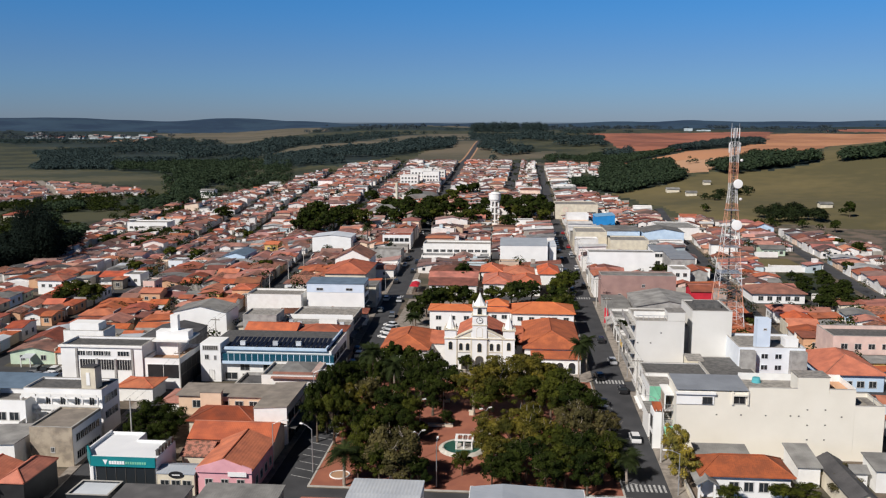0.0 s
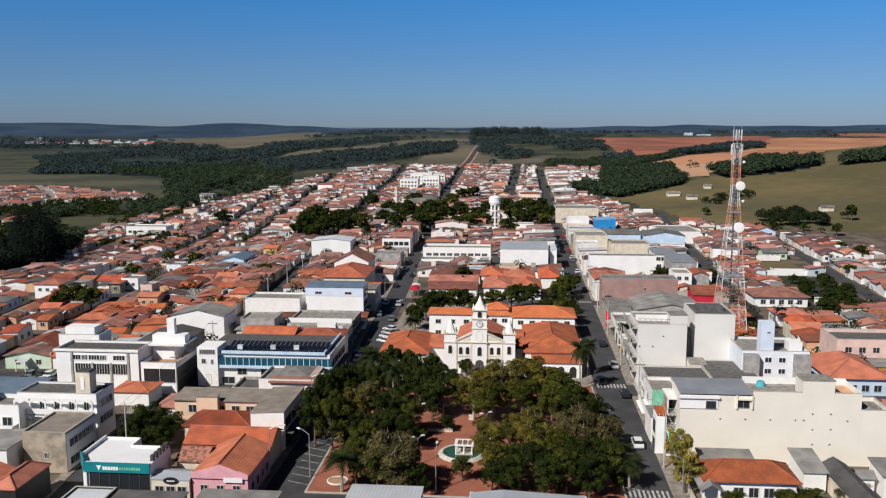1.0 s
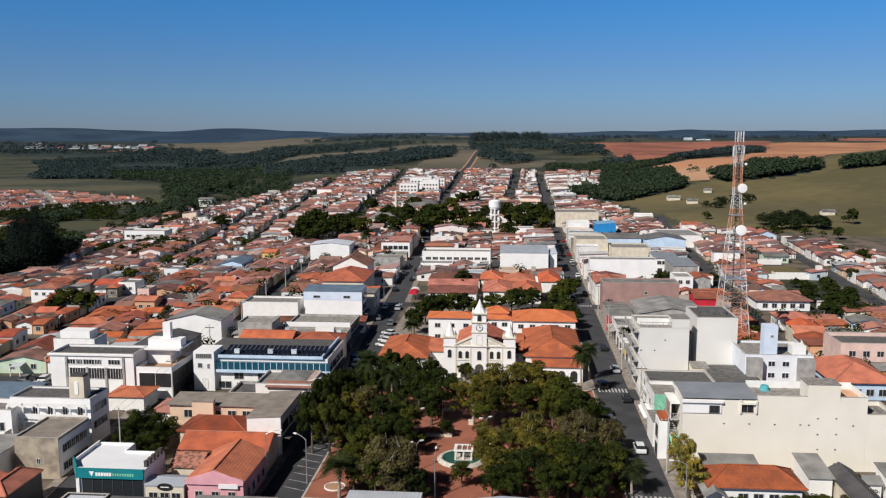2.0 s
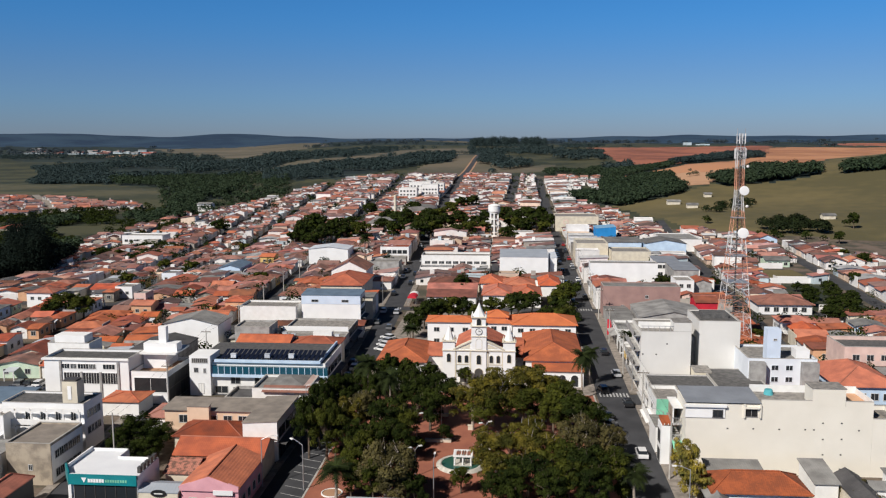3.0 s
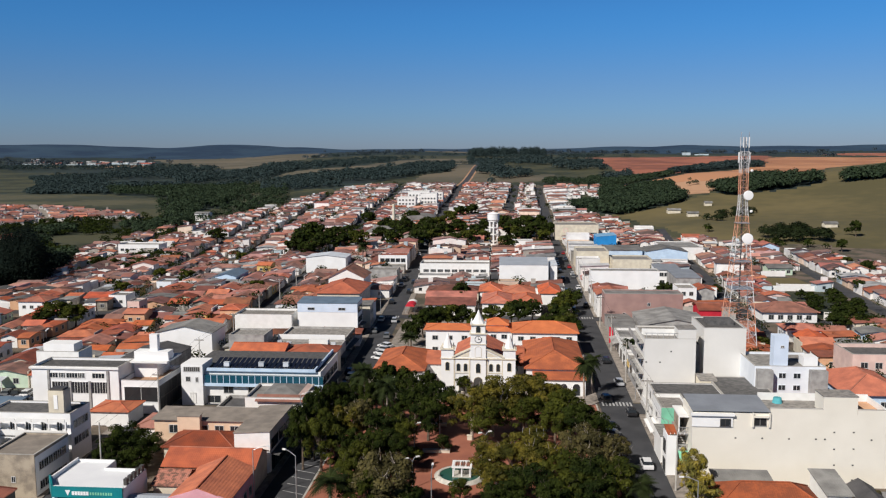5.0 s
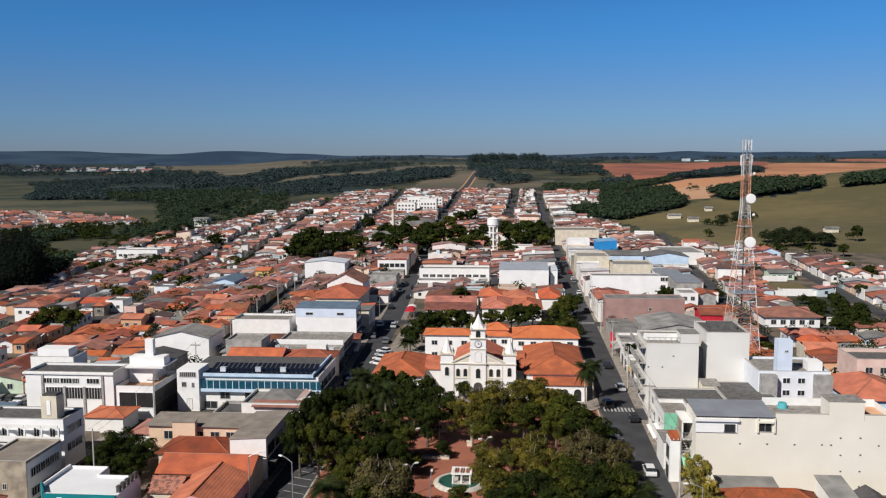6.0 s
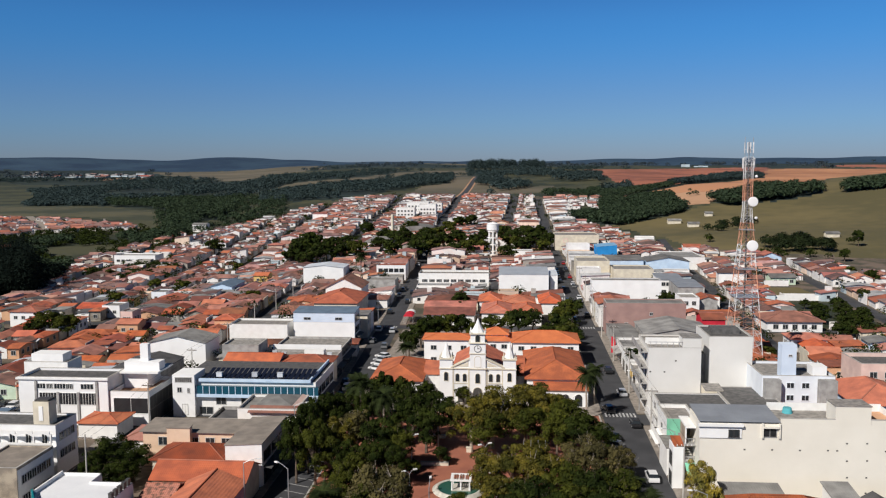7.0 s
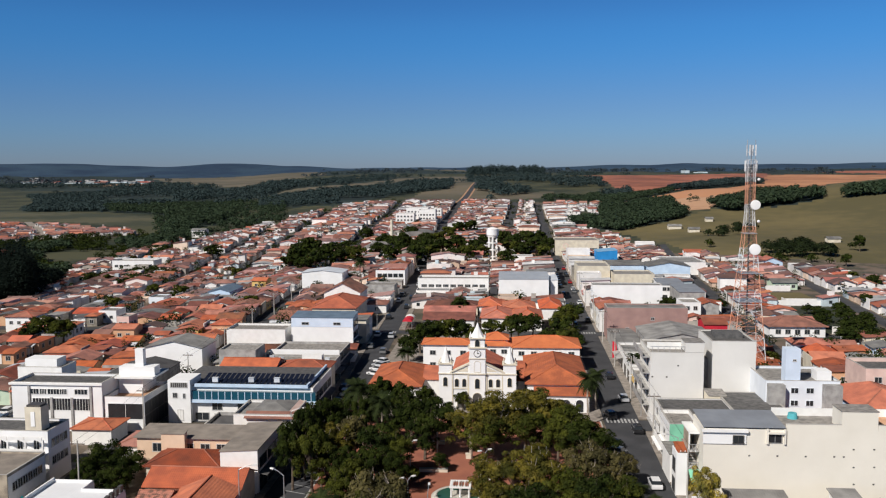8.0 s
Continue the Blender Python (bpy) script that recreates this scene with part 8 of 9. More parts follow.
def wood(name, label, kind, spots, leaves=110, size=1.3, gum=False):
    """A far wood: many crowns of leaf sprays in one mesh."""
    clouds = []
    for i, (x, y, r, h) in enumerate(spots):
        if gum:
            lobes = [(0, 0, h * f, r * g) for f, g in ((0.3, 0.8), (0.5, 1.0), (0.7, 0.8), (0.9, 0.45))]
        else:
            lobes = [(0, 0, h * 0.55, r * 0.85), (r * 0.5, 0, h * 0.5, r * 0.55), (-r * 0.4, r * 0.3, h * 0.6, r * 0.55), (0, -r * 0.5, h * 0.5, r * 0.55), (0.2 * r, 0.1 * r, h * 0.75, r * 0.5)]
        clouds.append(leaf_cloud(lobes, int(leaves * 1.15), 0.85 * size * r / 5, i, 0.75 if not gum else 1.6, lift=0.4, jitter=0.4) + np.array((x, y, land(x, y))))
    return tagged(new(name, quads_mesh(name, np.concatenate(clouds), LEAF[kind])), label, "wood", kind="stuff")


def scatter(n, r0, r1, a0, a1, keep, rr, hh, seed):
    """Spots spread by bearing and distance where keep() holds."""
    rnd = random.Random(seed)
    spots = []
    for _ in range(n):
        r, a = r0 * (r1 / r0) ** rnd.random(), rnd.uniform(a0, a1)
        y = r / math.sqrt(1 + a * a)
        x = a * y
        if keep(x, y):
            spots.append((x, y, rnd.uniform(*rr), rnd.uniform(*hh)))
    return spots


def in_poly(poly):
    return lambda x, y: inside(poly, x / max(y, 1.0), math.hypot(x, y))


def polar(*ra):
    out = []
    for r, a in ra:
        y = r / math.sqrt(1 + a * a)
        out.append((a * y, y))
    return out


wood("right_wood", "dense dark wood in the valley beside the town", "valley", scatter(2300, 600, 900, 0.06, 0.21, lambda x, y: in_poly(RIGHT_WOOD)(x, y) and not (0.055 < x / y < 0.106 and 690 < y < 870), (2.4, 4.8), (4, 8), 1), leaves=70)
wood("town_side_wood", "trees beside the upper town", "valley", scatter(700, 600, 980, 0.03, 0.10, lambda x, y: not inside(TOWN, x, y) and x - right_x(y) > 8 and not (y < 870 and x / y < 0.106 and y > 690) and noise.noise((x / 40, y / 60, 2)) > -0.05, (2.5, 4.5), (4, 7.5), 31), leaves=60)
wood("valley_head_wood", "dark wood at the head of the valley", "valley", scatter(900, 840, 1030, 0.08, 0.2, in_poly(UPPER_WOOD), (3, 5), (4, 7), 21), leaves=50)
wood("field_wood", "dark wood between meadow and ploughed fields", "valley", scatter(900, 690, 810, 0.22, 0.36, in_poly(FIELD_WOOD), (3.2, 6), (6, 11), 2), leaves=80)
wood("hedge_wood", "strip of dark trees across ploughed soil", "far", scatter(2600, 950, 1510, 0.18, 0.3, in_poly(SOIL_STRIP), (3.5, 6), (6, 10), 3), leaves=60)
wood("edge_wood", "dark wood at the top of the meadow", "valley", scatter(500, 740, 790, 0.37, 0.51, in_poly(EDGE_WOOD), (4, 6.5), (7, 11), 5), leaves=100)
wood("bank_wood", "dark trees on the bank above the valley wood", "valley", scatter(900, 730, 840, 0.125, 0.195, in_poly(BANK_WOOD), (2.6, 4.6), (3.5, 6.5), 36), leaves=70)
wood("soil_bushes", "bushes along the bare soil bank", "valley", scatter(60, 700, 860, 0.15, 0.26, near_line(polar((806, 0.15), (800, 0.2), (745, 0.24)), 8), (2, 3.5), (2.5, 5), 22), leaves=80)
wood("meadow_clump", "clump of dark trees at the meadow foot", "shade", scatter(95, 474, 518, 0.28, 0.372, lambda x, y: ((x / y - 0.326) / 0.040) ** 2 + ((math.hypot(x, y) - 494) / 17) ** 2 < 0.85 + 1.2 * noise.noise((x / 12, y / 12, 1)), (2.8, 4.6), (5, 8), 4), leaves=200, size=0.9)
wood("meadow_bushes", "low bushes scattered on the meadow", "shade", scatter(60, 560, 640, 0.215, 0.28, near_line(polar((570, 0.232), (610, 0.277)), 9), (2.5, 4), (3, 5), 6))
wood("edge_bushes", "bushes along the town edge", "dark", scatter(60, 455, 520, 0.12, 0.5, lambda x, y: noise.noise((x / 30, y / 30, 0)) > 0.1, (2, 4), (3, 6), 7))
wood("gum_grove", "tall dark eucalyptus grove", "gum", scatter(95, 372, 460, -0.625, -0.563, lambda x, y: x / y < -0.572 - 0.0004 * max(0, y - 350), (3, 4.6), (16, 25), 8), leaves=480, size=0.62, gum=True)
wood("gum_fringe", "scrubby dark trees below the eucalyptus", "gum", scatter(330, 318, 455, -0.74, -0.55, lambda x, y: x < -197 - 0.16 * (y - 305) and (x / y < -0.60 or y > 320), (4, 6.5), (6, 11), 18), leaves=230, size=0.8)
wood("valley_wood", "dark wood winding along the valley", "valley", scatter(3300, 580, 1150, -0.50, -0.30, in_poly(LEFT_WOOD), (3, 5.2), (5, 9), 9), leaves=52)
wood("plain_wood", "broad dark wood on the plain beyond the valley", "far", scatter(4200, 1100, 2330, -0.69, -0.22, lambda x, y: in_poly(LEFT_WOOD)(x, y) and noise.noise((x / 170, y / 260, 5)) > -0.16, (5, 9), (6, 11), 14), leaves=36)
wood("town_edge_wood", "dark trees below the edge of the town", "valley", scatter(900, 560, 1150, -0.43, -0.27, lambda x, y: not inside(TOWN, x, y) and noise.noise((x / 60, y / 70, 6)) > -0.12, (2.5, 4.8), (4, 8), 26), leaves=55)
wood("valley_fringe", "scrubby trees below the valley houses", "valley", scatter(1100, 455, 645, -0.6, -0.405, lambda x, y: (x / y > -0.46 or y < 430 or noise.noise((x / 35, y / 35, 6)) > 0.34) and not inside(TOWN, x, y), (2.4, 4.6), (3.5, 7), 24), leaves=90)
BELT = [(-0.30, 900), (-0.209, 850), (-0.14, 1030), (-0.071, 1180), (-0.065, 1450), (-0.14, 1230), (-0.237, 1100), (-0.30, 1150)]
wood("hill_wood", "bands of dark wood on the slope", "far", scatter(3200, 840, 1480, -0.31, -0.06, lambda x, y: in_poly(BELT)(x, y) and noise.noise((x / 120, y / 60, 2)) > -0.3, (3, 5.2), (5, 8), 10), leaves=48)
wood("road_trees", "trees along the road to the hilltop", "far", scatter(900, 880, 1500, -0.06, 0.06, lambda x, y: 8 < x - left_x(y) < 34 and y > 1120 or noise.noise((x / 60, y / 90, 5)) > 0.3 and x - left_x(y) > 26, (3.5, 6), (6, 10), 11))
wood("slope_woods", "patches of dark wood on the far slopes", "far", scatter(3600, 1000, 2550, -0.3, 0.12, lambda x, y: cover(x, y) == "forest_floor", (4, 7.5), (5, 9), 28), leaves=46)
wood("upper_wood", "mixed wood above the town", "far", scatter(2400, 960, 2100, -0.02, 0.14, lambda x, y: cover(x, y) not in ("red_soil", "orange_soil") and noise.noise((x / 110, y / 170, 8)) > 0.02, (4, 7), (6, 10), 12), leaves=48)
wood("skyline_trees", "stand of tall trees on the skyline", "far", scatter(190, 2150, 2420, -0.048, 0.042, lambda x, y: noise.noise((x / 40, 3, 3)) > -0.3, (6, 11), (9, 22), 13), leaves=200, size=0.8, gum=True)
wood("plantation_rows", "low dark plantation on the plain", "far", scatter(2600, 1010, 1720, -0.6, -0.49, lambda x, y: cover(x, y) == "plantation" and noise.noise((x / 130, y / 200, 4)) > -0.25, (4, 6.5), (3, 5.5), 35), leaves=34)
# The blue of these woods is haze painted into the leaf colour.
wood("far_woods", "distant woods on the ridges, coloured with blue haze", "ridge", scatter(2200, 2300, 4250, -0.75, 0.5, lambda x, y: cover(x, y) == "forest_floor" and noise.noise((x / 260, y / 420, 3)) > 0.05, (7, 12), (7, 13), 15), leaves=50)
wood("scrub_bushes", "scattered bushes on rough grass", "dark", scatter(1500, 430, 700, -0.68, -0.40, lambda x, y: cover(x, y) in ("scrub", "yard") and not in_poly(QUARTER)(x, y) and free(x - 3, x + 3, y - 3, y + 3) and noise.noise((x / 40, y / 40, 1)) > -0.15, (1.6, 3.6), (2, 4.6), 16), leaves=60)
wood("quarter_trees", "small trees between the houses", "dark", scatter(150, 640, 900, -0.66, -0.44, lambda x, y: in_poly(QUARTER)(x, y) and not near_line(LANE, 9)(x, y), (1.6, 2.6), (2.2, 3.6), 17), leaves=80)
# greenery in the yards
rnd = random.Random(21)
spots = []
while len(spots) < 520:
    y = rnd.uniform(180, 860)
    x = rnd.uniform(-0.5, 0.45) * y
    if inside(TOWN, x, y) and abs(x - left_x(y)) > 9 and abs(x - right_x(y)) > 7 and free(x - 1, x + 1, y - 1, y + 1):
        spots.append((x, y, rnd.uniform(1.2, 3.0), rnd.uniform(2.8, 6.2)))
more = []
while len(more) < 190:
    y = rnd.uniform(500, 880)
    x = rnd.uniform(-0.36, 0.06) * y
    if inside(TOWN, x, y) and abs(x - left_x(y)) > 6 and abs(x + 3) > 5:
        more.append((x, y, rnd.uniform(1.6, 3.2), rnd.uniform(4.2, 7.0)))
wood("upper_town_trees", "small dark trees among the upper houses", "dark", more, leaves=60, size=1.1)
wood("yard_trees", "small dark trees in back yards", "dark", spots, leaves=85, size=0.95)

# ---------------------------------------------------------------- masts and tanks


def radio_mast(x, y):
    ob = thing("radio_mast", "tall red and white lattice radio mast", "radio mast", x, y, 0.0)
    H, w0, w1 = 50.0, 3.9, 0.85

    def half(z):
        return w0 + (w1 - w0) * min(1.0, z / 38.0)
    bands = 10
    for k in range(bands):
        z0, z1 = H * k / bands, H * (k + 1) / bands
        m = "tower_red" if k % 2 == 0 else "tower_white"
        bm = bm_new()
        n = 2 if k < 7 else 3
        for j in range(n):
            a, b = z0 + (z1 - z0) * j / n, z0 + (z1 - z0) * (j + 1) / n
            ha, hb = half(a), half(b)
            ca = [(-ha, -ha), (ha, -ha), (ha, ha), (-ha, ha)]
            cb = [(-hb, -hb), (hb, -hb), (hb, hb), (-hb, hb)]
            for i in range(4):
                i2 = (i + 1) % 4
                add_tube(bm, (*ca[i], a), (*cb[i], b), 0.09 if k < 6 else 0.07, seg=5)
                add_tube(bm, (*ca[i], a), (*cb[i2], b), 0.032, seg=4)
                add_tube(bm, (*ca[i2], a), (*cb[i], b), 0.032, seg=4)
                add_tube(bm, (*cb[i], b), (*cb[i2], b), 0.04, seg=4)
        part("lattice_section", bm, m, ob)
    bm = bm_new()
    add_tube(bm, (0, 0, 0), (0, 0, 49), 0.16, seg=6)
    for i in range(60):
        add_box(bm, -0.35, 0.35, -0.02, 0.02, 1 + i * 0.8, 1.05 + i * 0.8)
    part("ladder", bm, "dark_metal", ob)
    for z in (18.0, 24.4, 33.4):
        h = half(z) + 0.25
        bm = bm_new()
        add_box(bm, -h, h, -h, h, z, z + 0.12)
        part("platform", bm, "galv", ob)
    for dx, z, r in ((0.9, 39.9, 1.1), (0.9, 29.9, 1.25)):
        bm = bm_new()
        add_lathe(bm, [(r * 0.98, 0), (r, 0.04), (r, 0.42), (r * 0.97, 0.46), (r * 0.6, 0.5), (0.05, 0.52)], 28)
        o = part("dish", bm, "white_pure", ob, "white drum-shaped dish", smooth=False)
        o.matrix_basis = pose(dx, -half(z) - 0.15, z, 90)
        bm = bm_new()
        add_tube(bm, (dx, -half(z), z), (dx, -half(z) + 0.5, z), 0.1)
        add_tube(bm, (dx, -half(z) + 0.4, z - 1), (dx, -half(z) + 0.4, z + 1), 0.07)
        part("dish_mount", bm, "galv", ob)
    for i in range(6):
        a = 2 * math.pi * i / 6
        bm = bm_new()
        zz = 50.9 if i % 3 else 47.4
        add_box(bm, 1.3 * math.cos(a) - 0.11, 1.3 * math.cos(a) + 0.11, 1.3 * math.sin(a) - 0.08, 1.3 * math.sin(a) + 0.08, zz, zz + 2.4)
        add_tube(bm, (0.6 * math.cos(a), 0.6 * math.sin(a), zz + 0.8), (1.4 * math.cos(a), 1.4 * math.sin(a), zz + 0.8), 0.05)
        part("antenna_panel", bm, "tower_white", ob)
    bm = bm_new()
    add_tube(bm, (0, 0, 49), (0, 0, 53.4), 0.12)
    for sx in (-0.9, 0.9):
        add_tube(bm, (sx, 0, 49.8), (sx, 0, 54.5), 0.06)
    part("top_mast", bm, "galv", ob)
    for dx, z in ((1.5, 45.6), (1.7, 36.2)):
        bm = bm_new()
        add_lathe(bm, [(0.32, 0), (0.32, 0.25), (0.1, 0.4)], 14)
        o = part("small_dish", bm, "white_pure", ob)
        o.matrix_basis = pose(dx, -1.0, z, 90)


radio_mast(53.9, 208.0)


def water_tower():
    ob = thing("water_tower", "white concrete water tower with open storeys", "water tower", -8.9, 455, land(-8.9, 455) - 1.4)
    for i in range(6):
        a = math.pi / 6 + i * math.pi / 3
        bm = bm_new()
        add_box(bm, 2.3 * math.cos(a) - 0.4, 2.3 * math.cos(a) + 0.4, 2.3 * math.sin(a) - 0.4, 2.3 * math.sin(a) + 0.4, 0, 14.6)
        part("column", bm, "white", ob)
    for z in (0, 3.6, 7.2, 10.8, 14.2):
        bm = bm_new()
        add_lathe(bm, [(2.75, z), (2.75, z + 0.6 if z else 2.6)], 18)
        part("ring_slab", bm, "white", ob)
    bm = bm_new()
    add_lathe(bm, [(1.2, 0), (1.2, 14.2)], 12)
    part("core", bm, "grey_wall", ob)
    bm = bm_new()
    add_lathe(bm, [(2.8, 14.8), (3.2, 15.2), (3.2, 18.2), (3.3, 18.25), (3.3, 18.5), (1.4, 19.2), (0.2, 19.4)], 24)
    part("tank", bm, "white_pure", ob, smooth=False)


water_tower()
for x, y, h, r in ((-72.0, 520, 17, 0.9),):
    ob = thing("chimney", "slim pale round tank tower", "tower", x, y, land(x, y))
    bm = bm_new()
    add_lathe(bm, [(r, 0), (r, h), (r * 0.9, h + 0.3)], 14)
    part("shaft", bm, "cream", ob)
for x, y, w, d, h in ((-70.5, 480, 26, 30, 6.5), (-60, 545, 22, 26, 6.5)):
    ob = thing("sports_hall", "sports hall under a rounded grey metal roof", "hall", x, y, land(x, y))
    bm = bm_new()
    prof = [(-w / 2, 0), (w / 2, 0)] + [(w / 2 * math.cos(math.pi * i / 12), h * 0.55 + h * 0.6 * math.sin(math.pi * i / 12)) for i in range(13)]
    add_prism(bm, prof, 0, d, "y")
    part("vault", bm, "fibre", ob, uv=True)

# ---------------------------------------------------------------- cars
_car = {}
for nm, col in (("white", (0.75, 0.75, 0.75)), ("silver", (0.45, 0.46, 0.48)), ("black", (0.02, 0.02, 0.022)), ("red", (0.35, 0.02, 0.02)), ("grey", (0.16, 0.165, 0.17))):
    m = glass("car_paint_" + nm, col, 0.25)
    M["car_" + nm] = m


def car_meshes(col):
    if col in _car:
        return _car[col]
    L, W2 = 2.05, 0.82
    bm = bm_new()
    prof = [(-L, 0.32), (L, 0.32), (L + 0.03, 0.55), (L - 0.06, 0.72), (1.0, 0.86), (-1.75, 0.92), (-L, 0.86), (-L - 0.03, 0.55)]
    add_prism(bm, prof, -W2, W2, "x")
    body = to_mesh("body", bm, "car_" + col)
    bm = bm_new()
    lo = [(-1.75, -0.78), (1.05, -0.78), (1.05, 0.78), (-1.75, 0.78)]
    hi = [(-1.35, -0.62), (0.35, -0.62), (0.35, 0.62), (-1.35, 0.62)]
    A = [bm.verts.new((x, y, 0.87)) for y, x in lo]
    B = [bm.verts.new((x, y, 1.38)) for y, x in hi]
    for i in range(4):
        bm.faces.new((A[i], A[(i + 1) % 4], B[(i + 1) % 4], B[i]))
    bm.faces.new(A[::-1])
    bm.faces.new(B)
    cabin = to_mesh("cabin_glass", bm, "glass")
    bm = bm_new()
    add_box(bm, -0.63, 0.63, -1.38, 0.38, 1.37, 1.45)
    roof = to_mesh("roof", bm, "car_" + col)
    bm = bm_new()
    add_lathe(bm, [(0.31, -0.1), (0.31, 0.1)], 14)
    tyre = to_mesh("tyre", bm, "rubber")
    bm = bm_new()
    add_lathe(bm, [(0.19, -0.11), (0.19, 0.11)], 10)
    rim = to_mesh("rim", bm, "galv")
    bm = bm_new()
    add_box(bm, -0.16, 0.16, -0.03, 0.03, -0.07, 0.07)
    lamp = to_mesh("headlight", bm, "frame")
    _car[col] = (body, cabin, roof, tyre, rim, lamp)
    return _car[col]


def car(x, y, rz, col, group="parked cars"):
    """Built with its length along y, nose towards +y."""
    words = {"white": "white", "silver": "silver", "black": "black", "red": "dark red", "grey": "dark grey"}[col]
    ob = thing("car", "%s hatchback car standing on the street" % words, "car", x, y, land(x, y) + 0.035, rz, group)
    body, cabin, roof, tyre, rim, lamp = car_meshes(col)
    for nm, me in (("body", body), ("cabin_glass", cabin), ("roof", roof)):
        o = new(nm, me)
        o.parent = ob
    for sx in (-1, 1):
        o = new("headlight", lamp)
        o.parent = ob
        o.matrix_basis = pose(sx * 0.6, 2.03, 0.62)
        for sy in (-1.3, 1.3):
            t = new("tyre", tyre)
            t.parent = ob
            t.matrix_basis = pose(sx * 0.74, sy, 0.31, 0, 90, 0)
            q = new("rim", rim)
            q.parent = t
    return ob


rnd = random.Random(4)
COL = ["white", "white", "silver", "black", "black", "grey", "grey", "red"]
# along the right avenue
for x, y, rz, c in ((23.2, 166.2, 0, "black"), (23.5, 187.0, 3, "silver"), (22.9, 206, 0, "black"), (17.6, 157.4, 60, "black"), (17.5, 153.6, 60, "grey"), (17.2, 143.5, 60, "black"), (21.8, 139.5, 0, "white"), (19.3, 175.0, 10, "black")):
    car(x, y, rz, c)
for y in np.arange(264, 420, 7.0):
    for sx in (-2.3, 2.3):
        if rnd.random() < 0.42:
            car(right_x(y) + sx, y + rnd.uniform(-1, 1), 0, rnd.choice(COL))
# along the left avenue
for x, y, rz, c in ((-31.6, 205.0, 58, "white"), (-31.7, 209.5, 58, "white"), (-31.8, 213.5, 58, "silver"), (-32.0, 217.5, 58, "white"), (-35.3, 188.0, 0, "white"), (-33.0, 187.5, 0, "silver"), (-36.4, 192.0, 0, "black"), (-35.5, 180.5, 0, "black"), (-31.4, 168, 58, "black"), (-31.6, 174, 58, "black")):
    car(x, y, rz, c)
for y in np.arange(222, 470, 7.2):
    for sx in (-2.1, 2.1):
        if rnd.random() < 0.24:
            car(left_x(y) + sx, y + rnd.uniform(-1, 1), 2, rnd.choice(COL))
for i in range(5):
    car(-103.2 + i * 2.0, 165.4, 4, ("black", "grey", "silver", "black", "black")[i])
for i in range(3):
    car(-104.2 + i * 2.1, 170.2, 4, ("grey", "black", "white")[i])
for x, y in ((-73.0, 158.2), (66, 245), (70, 275), (72, 290), (109, 205), (111, 232), (-75.2, 181)):
    car(x, y, rnd.choice((0, 90)), rnd.choice(COL))

# ---------------------------------------------------------------- street furniture


def street_lamp(x, y, rz, h=7.5, arm=2.0, double=False):
    ob = thing("street_lamp", "grey metal street lamp with a curved arm", "street lamp", x, y, 0.1, rz, "street lamps")
    bm = bm_new()
    add_tube(bm, (0, 0, -0.1), (0, 0, h), 0.09, 0.06, 8)
    part("pole", bm, "galv", ob)
    for s in ((1, -1) if double else (1,)):
        bm = bm_new()
        prev = Vector((0, 0, h - 0.1))
        for i in range(1, 5):
            q = Vector((s * arm * i / 4, 0, h - 0.1 + 0.6 * math.sin(math.pi / 2 * i / 4)))
            add_tube(bm, prev, q, 0.05, 0.045, 6)
            prev = q
        part("arm", bm, "galv", ob)
        bm = bm_new()
        add_box(bm, s * arm - 0.1 if s > 0 else -arm - 0.5, s * arm + 0.5 if s > 0 else -arm + 0.1, -0.14, 0.14, h + 0.4, h + 0.56)
        part("lamp_head", bm, "white", ob)


for x, y, rz, h in ((-37.0, 122.5, 10, 7.5), (-37.0, 150, 10, 7.5), (-30.6, 122.0, 150, 7), (-10.7, 118, 90, 6.5), (25.2, 140, 180, 7.5), (25.4, 176, 180, 7.5), (-40.2, 262, 0, 9.5), (25.0, 118, 180, 6.5)):
    street_lamp(x, y, rz, h)
for x, y in ((-16.0, 143.5), (-12.2, 149.5), (-4.0, 140), (-2.0, 128.5), (-14.5, 128), (10.5, 137)):
    street_lamp(x, y, 30, 4.4, 0.7, True)


def flag_pole(x, y, h):
    ob = thing("flag_pole", "thin bare metal flag pole", "flag pole", x, y, 0.14, group="flag poles")
    bm = bm_new()
    add_tube(bm, (0, 0, 0), (0, 0, h), 0.06, 0.04, 6)
    part("pole", bm, "galv", ob)
    bm = bm_new()
    add_lathe(bm, [(0.3, 0), (0.3, 0.2), (0.1, 0.25)], 10)
    part("foot", bm, "kerb", ob)


for i in range(4):
    flag_pole(2.0 + i * 1.1, 137.5, 6.5)


def utility_pole(x, y, rz):
    ob = thing("utility_pole", "concrete utility pole with a crossarm", "utility pole", x, y, land(x, y) + 0.03, rz, "utility poles")
    bm = bm_new()
    add_tube(bm, (0, 0, -0.1), (0, 0, 9.2), 0.16, 0.1, 8)
    part("pole", bm, "kerb", ob)
    bm = bm_new()
    add_box(bm, -1.1, 1.1, -0.06, 0.06, 8.6, 8.75)
    part("crossarm", bm, "bark", ob)
    for sx in (-1.0, -0.4, 0.4, 1.0):
        bm = bm_new()
        add_lathe(bm, [(0.05, 8.75), (0.07, 8.85), (0.03, 8.98)], 6, sx, 0)
        part("insulator", bm, "white", ob)


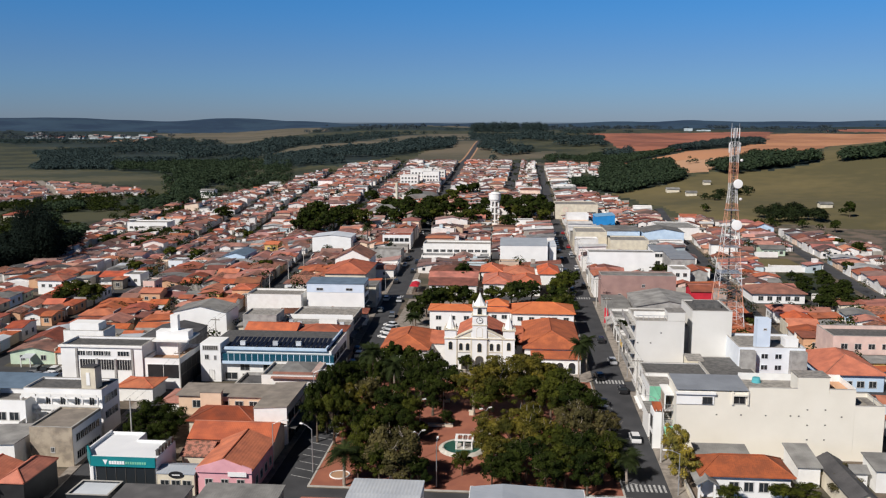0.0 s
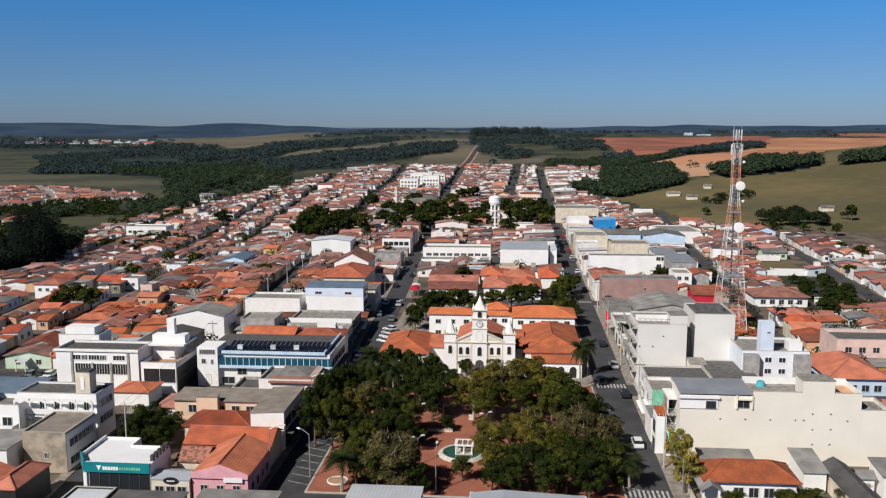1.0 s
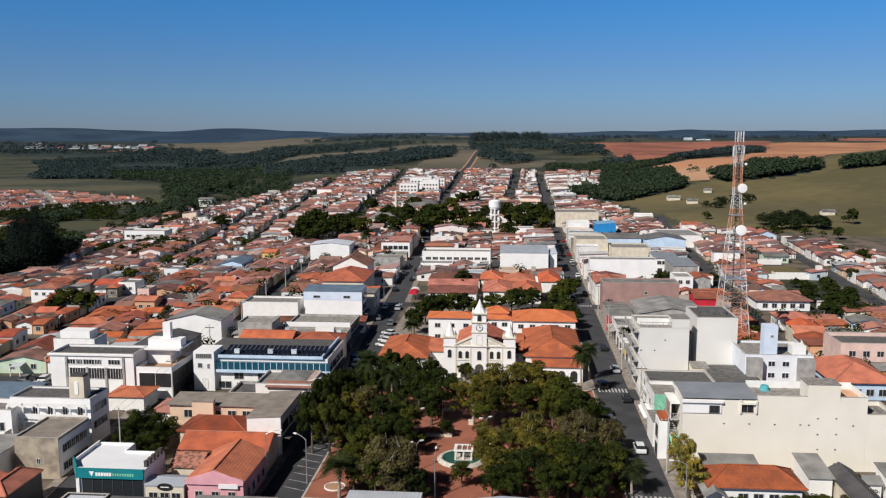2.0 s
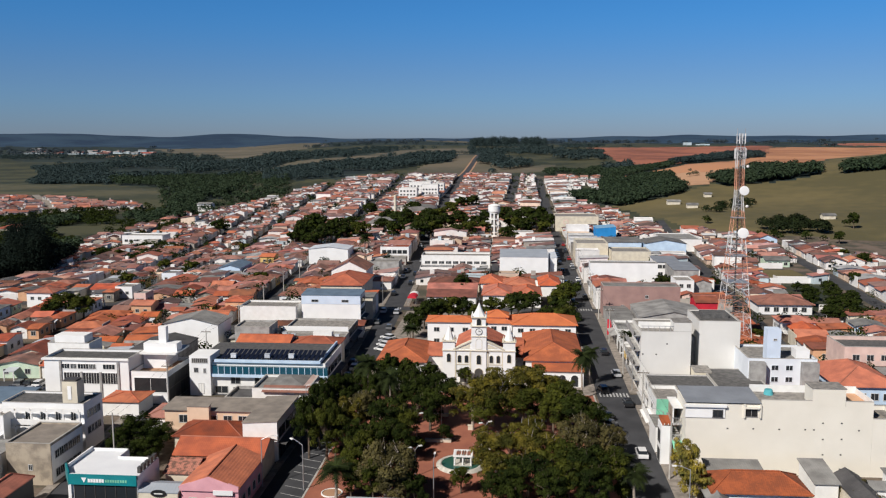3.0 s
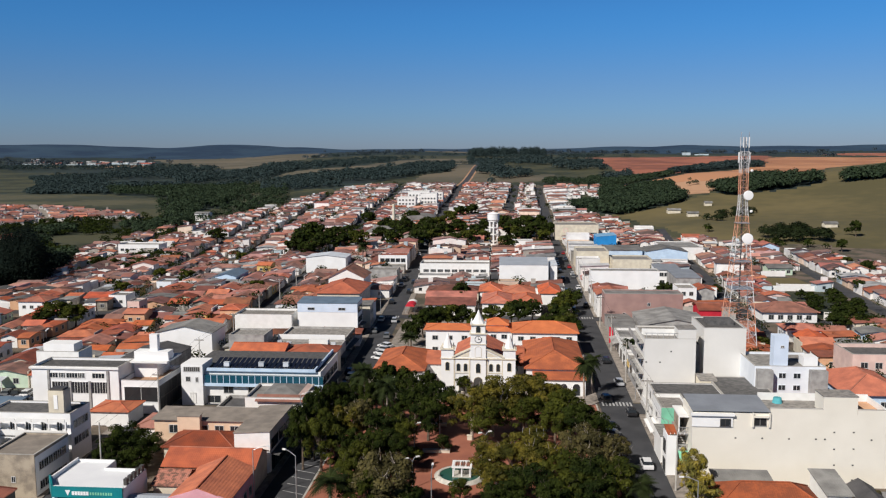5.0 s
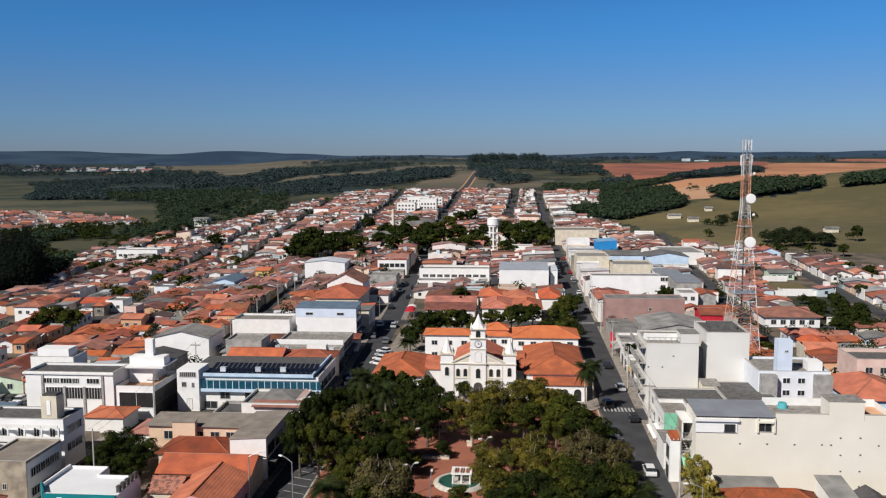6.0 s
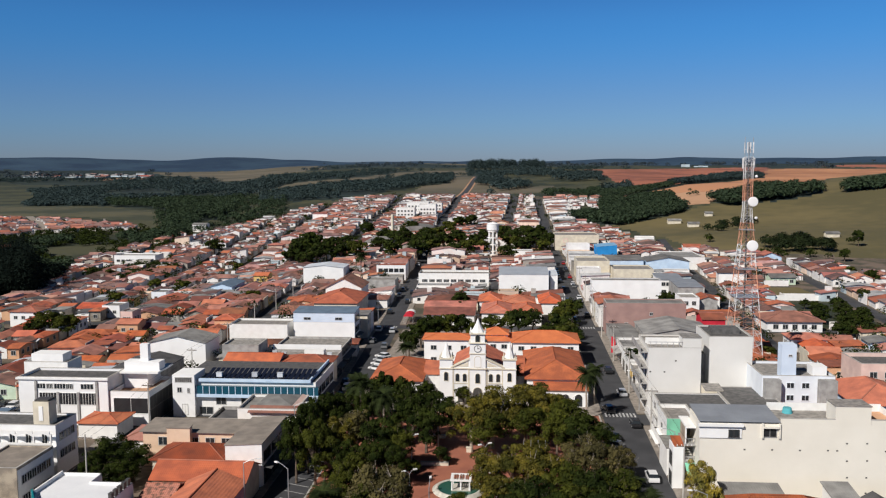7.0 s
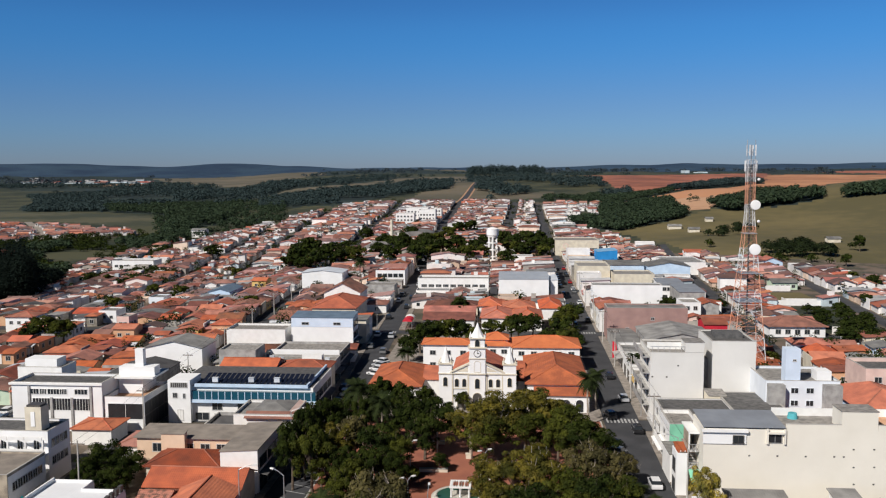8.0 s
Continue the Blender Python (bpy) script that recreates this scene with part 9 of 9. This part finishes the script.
def wires(name, pts, sag=0.5):
    """Overhead lines from pole to pole."""
    ob = thing(name, "black overhead power lines between poles", "power line")
    for dx in (-0.8, 0.8):
        bm = bm_new()
        for (x0, y0), (x1, y1) in zip(pts, pts[1:]):
            prev = None
            for i in range(9):
                t = i / 8
                p = Vector((x0 + (x1 - x0) * t + dx, y0 + (y1 - y0) * t, land(x0, y0) * (1 - t) + land(x1, y1) * t + 8.95 - 4 * sag * t * (1 - t)))
                if prev:
                    add_tube(bm, prev, p, 0.018, seg=3, cap=False)
                prev = p
        part("wire", bm, "rubber", ob)


for fx, off, ya, yb in ((first_left_x, 3.4, 128, 330), (right_x, 3.75, 130, 340)):
    pts = [(fx(y) + off, y) for y in np.arange(ya, yb, 29.0)]
    for x, y in pts:
        utility_pole(x, y, 0)
    wires("power_line", pts)

# kerbs and pavements along the two avenues
for nm, fx, off, half, ya, yb in (("pavement_first_a", first_left_x, -3.7, 0.8, 60, 165), ("pavement_first_b", first_left_x, 3.7, 0.8, 60, 165), ("pavement_left_a", left_x, -3.75, 0.65, 117, 166), ("pavement_left_b", left_x, -4.0, 0.9, 174, 254), ("pavement_left_c", left_x, 4.0, 0.9, 262, 341), ("pavement_left_d", left_x, -4.0, 0.9, 262, 341),
                                  ("pavement_right_a", right_x, 4.75, 1.35, 117, 166), ("pavement_right_b", right_x, 4.75, 1.35, 174, 254), ("pavement_right_c", right_x, 4.75, 1.35, 262, 341), ("pavement_right_d", right_x, -4.4, 0.9, 262, 341), ("pavement_right_e", right_x, 4.75, 1.35, 349, 428), ("pavement_right_f", right_x, 4.6, 1.2, 50, 109), ("pavement_right_g", right_x, -3.6, 0.2, 174, 254)):
    bm = bm_new()
    k = 6
    prev = None
    for i in range(k + 1):
        y = ya + (yb - ya) * i / k
        x = fx(y) + off
        ring = [bm.verts.new((x + sx * half, y, z)) for sx, z in ((-1, 0.0), (-1, 0.16), (1, 0.16), (1, 0.0))]
        if prev:
            for j in range(3):
                bm.faces.new((prev[j], prev[j + 1], ring[j + 1], ring[j]))
        else:
            bm.faces.new(ring)
        prev = ring
    bm.faces.new(prev[::-1])
    structure(nm, bm, "pavement", "raised pavement slabs along the avenue", "pavement")

# painted marks
def crossing(x_mid, y, half, n=9):
    ob = thing("zebra_crossing", "worn white zebra crossing on asphalt", "road marking", x_mid, y, 0.038)
    for i in range(n):
        x = -half + (i + 0.5) * 2 * half / n
        bm = bm_new()
        add_box(bm, x - 0.17, x + 0.17, -1.3, 1.3, 0, 0.006)
        part("stripe", bm, "paint_line", ob)


crossing(21.3, 172.8, 3.1)
crossing(20.7, 120.2, 3.1)
crossing(22.2, 259.5, 3.1, 8)
crossing(-36.6, 257.8, 2.9, 8)


def bays(xa, ya, n, dx, dy, ln, ang, label):
    ob = thing("parking_bays", label, "road marking", xa, ya, 0.038)
    for i in range(n):
        bm = bm_new()
        c, s = math.cos(radians(ang)), math.sin(radians(ang))
        w = 0.07
        p = [(0, 0), (ln * c, ln * s)]
        nx, ny = -s * w, c * w
        add_poly(bm, [(p[0][0] - nx, p[0][1] - ny, 0.006), (p[1][0] - nx, p[1][1] - ny, 0.006), (p[1][0] + nx, p[1][1] + ny, 0.006), (p[0][0] + nx, p[0][1] + ny, 0.006)])
        o = part("bay_line", bm, "paint_line", ob)
        o.matrix_basis = pose(i * dx, i * dy, 0)


bays(-30.4, 119.5, 14, -0.02, 2.7, 3.6, 160, "white angled parking bay lines beside the square")
bays(17.5, 122.5, 10, 0.03, 4.2, 2.4, -25, "white parking bay lines beside the square")

# far buildings in the next valley and farm sheds
bm = bm_new()
rnd = random.Random(8)
for i in range(46):
    r, a = rnd.uniform(2300, 2950), rnd.uniform(-0.60, -0.44)
    y = r / math.sqrt(1 + a * a)
    x = a * y
    w, d, h = rnd.uniform(8, 34), rnd.uniform(8, 14), rnd.uniform(3, 5)
    z = land(x, y)
    n0 = len(bm.verts)
    add_box(bm, x - w / 2, x + w / 2, y - d / 2, y + d / 2, z - 4, z + h, 0)
    add_prism(bm, [(y - d / 2 - 1, z + h), (y, z + h + 2.2), (y + d / 2 + 1, z + h)], x - w / 2 - 1, x + w / 2 + 1, "x", rnd.choice((1, 2, 2)))
for i in range(6):
    r, a = rnd.uniform(2400, 2600), rnd.uniform(0.20, 0.235)
    y = r / math.sqrt(1 + a * a)
    x = a * y
    z = land(x, y)
    add_box(bm, x - 6, x + 6, y - 6, y + 6, z - 4, z + rnd.uniform(2, 8), 0)
# Walls take the cool colour in place of blue haze.
tagged(new("distant_buildings", to_mesh("distant_buildings", bm, "far_cool", "far_red", "far_grey")), "distant pale sheds and houses across the valley", "buildings", kind="stuff")
for x, y, w, d in ((110.5, 602, 8.6, 6), (119.0, 577.5, 7, 4), (143, 634, 5, 4), (180, 500, 7, 5)):
    bld("farm_building", "low farm shed on the meadow edge", "shed", x, x + w, y, y + d, 2.4, "cream", "gx", "fibre", 0.9, 0.5, group="farm sheds")
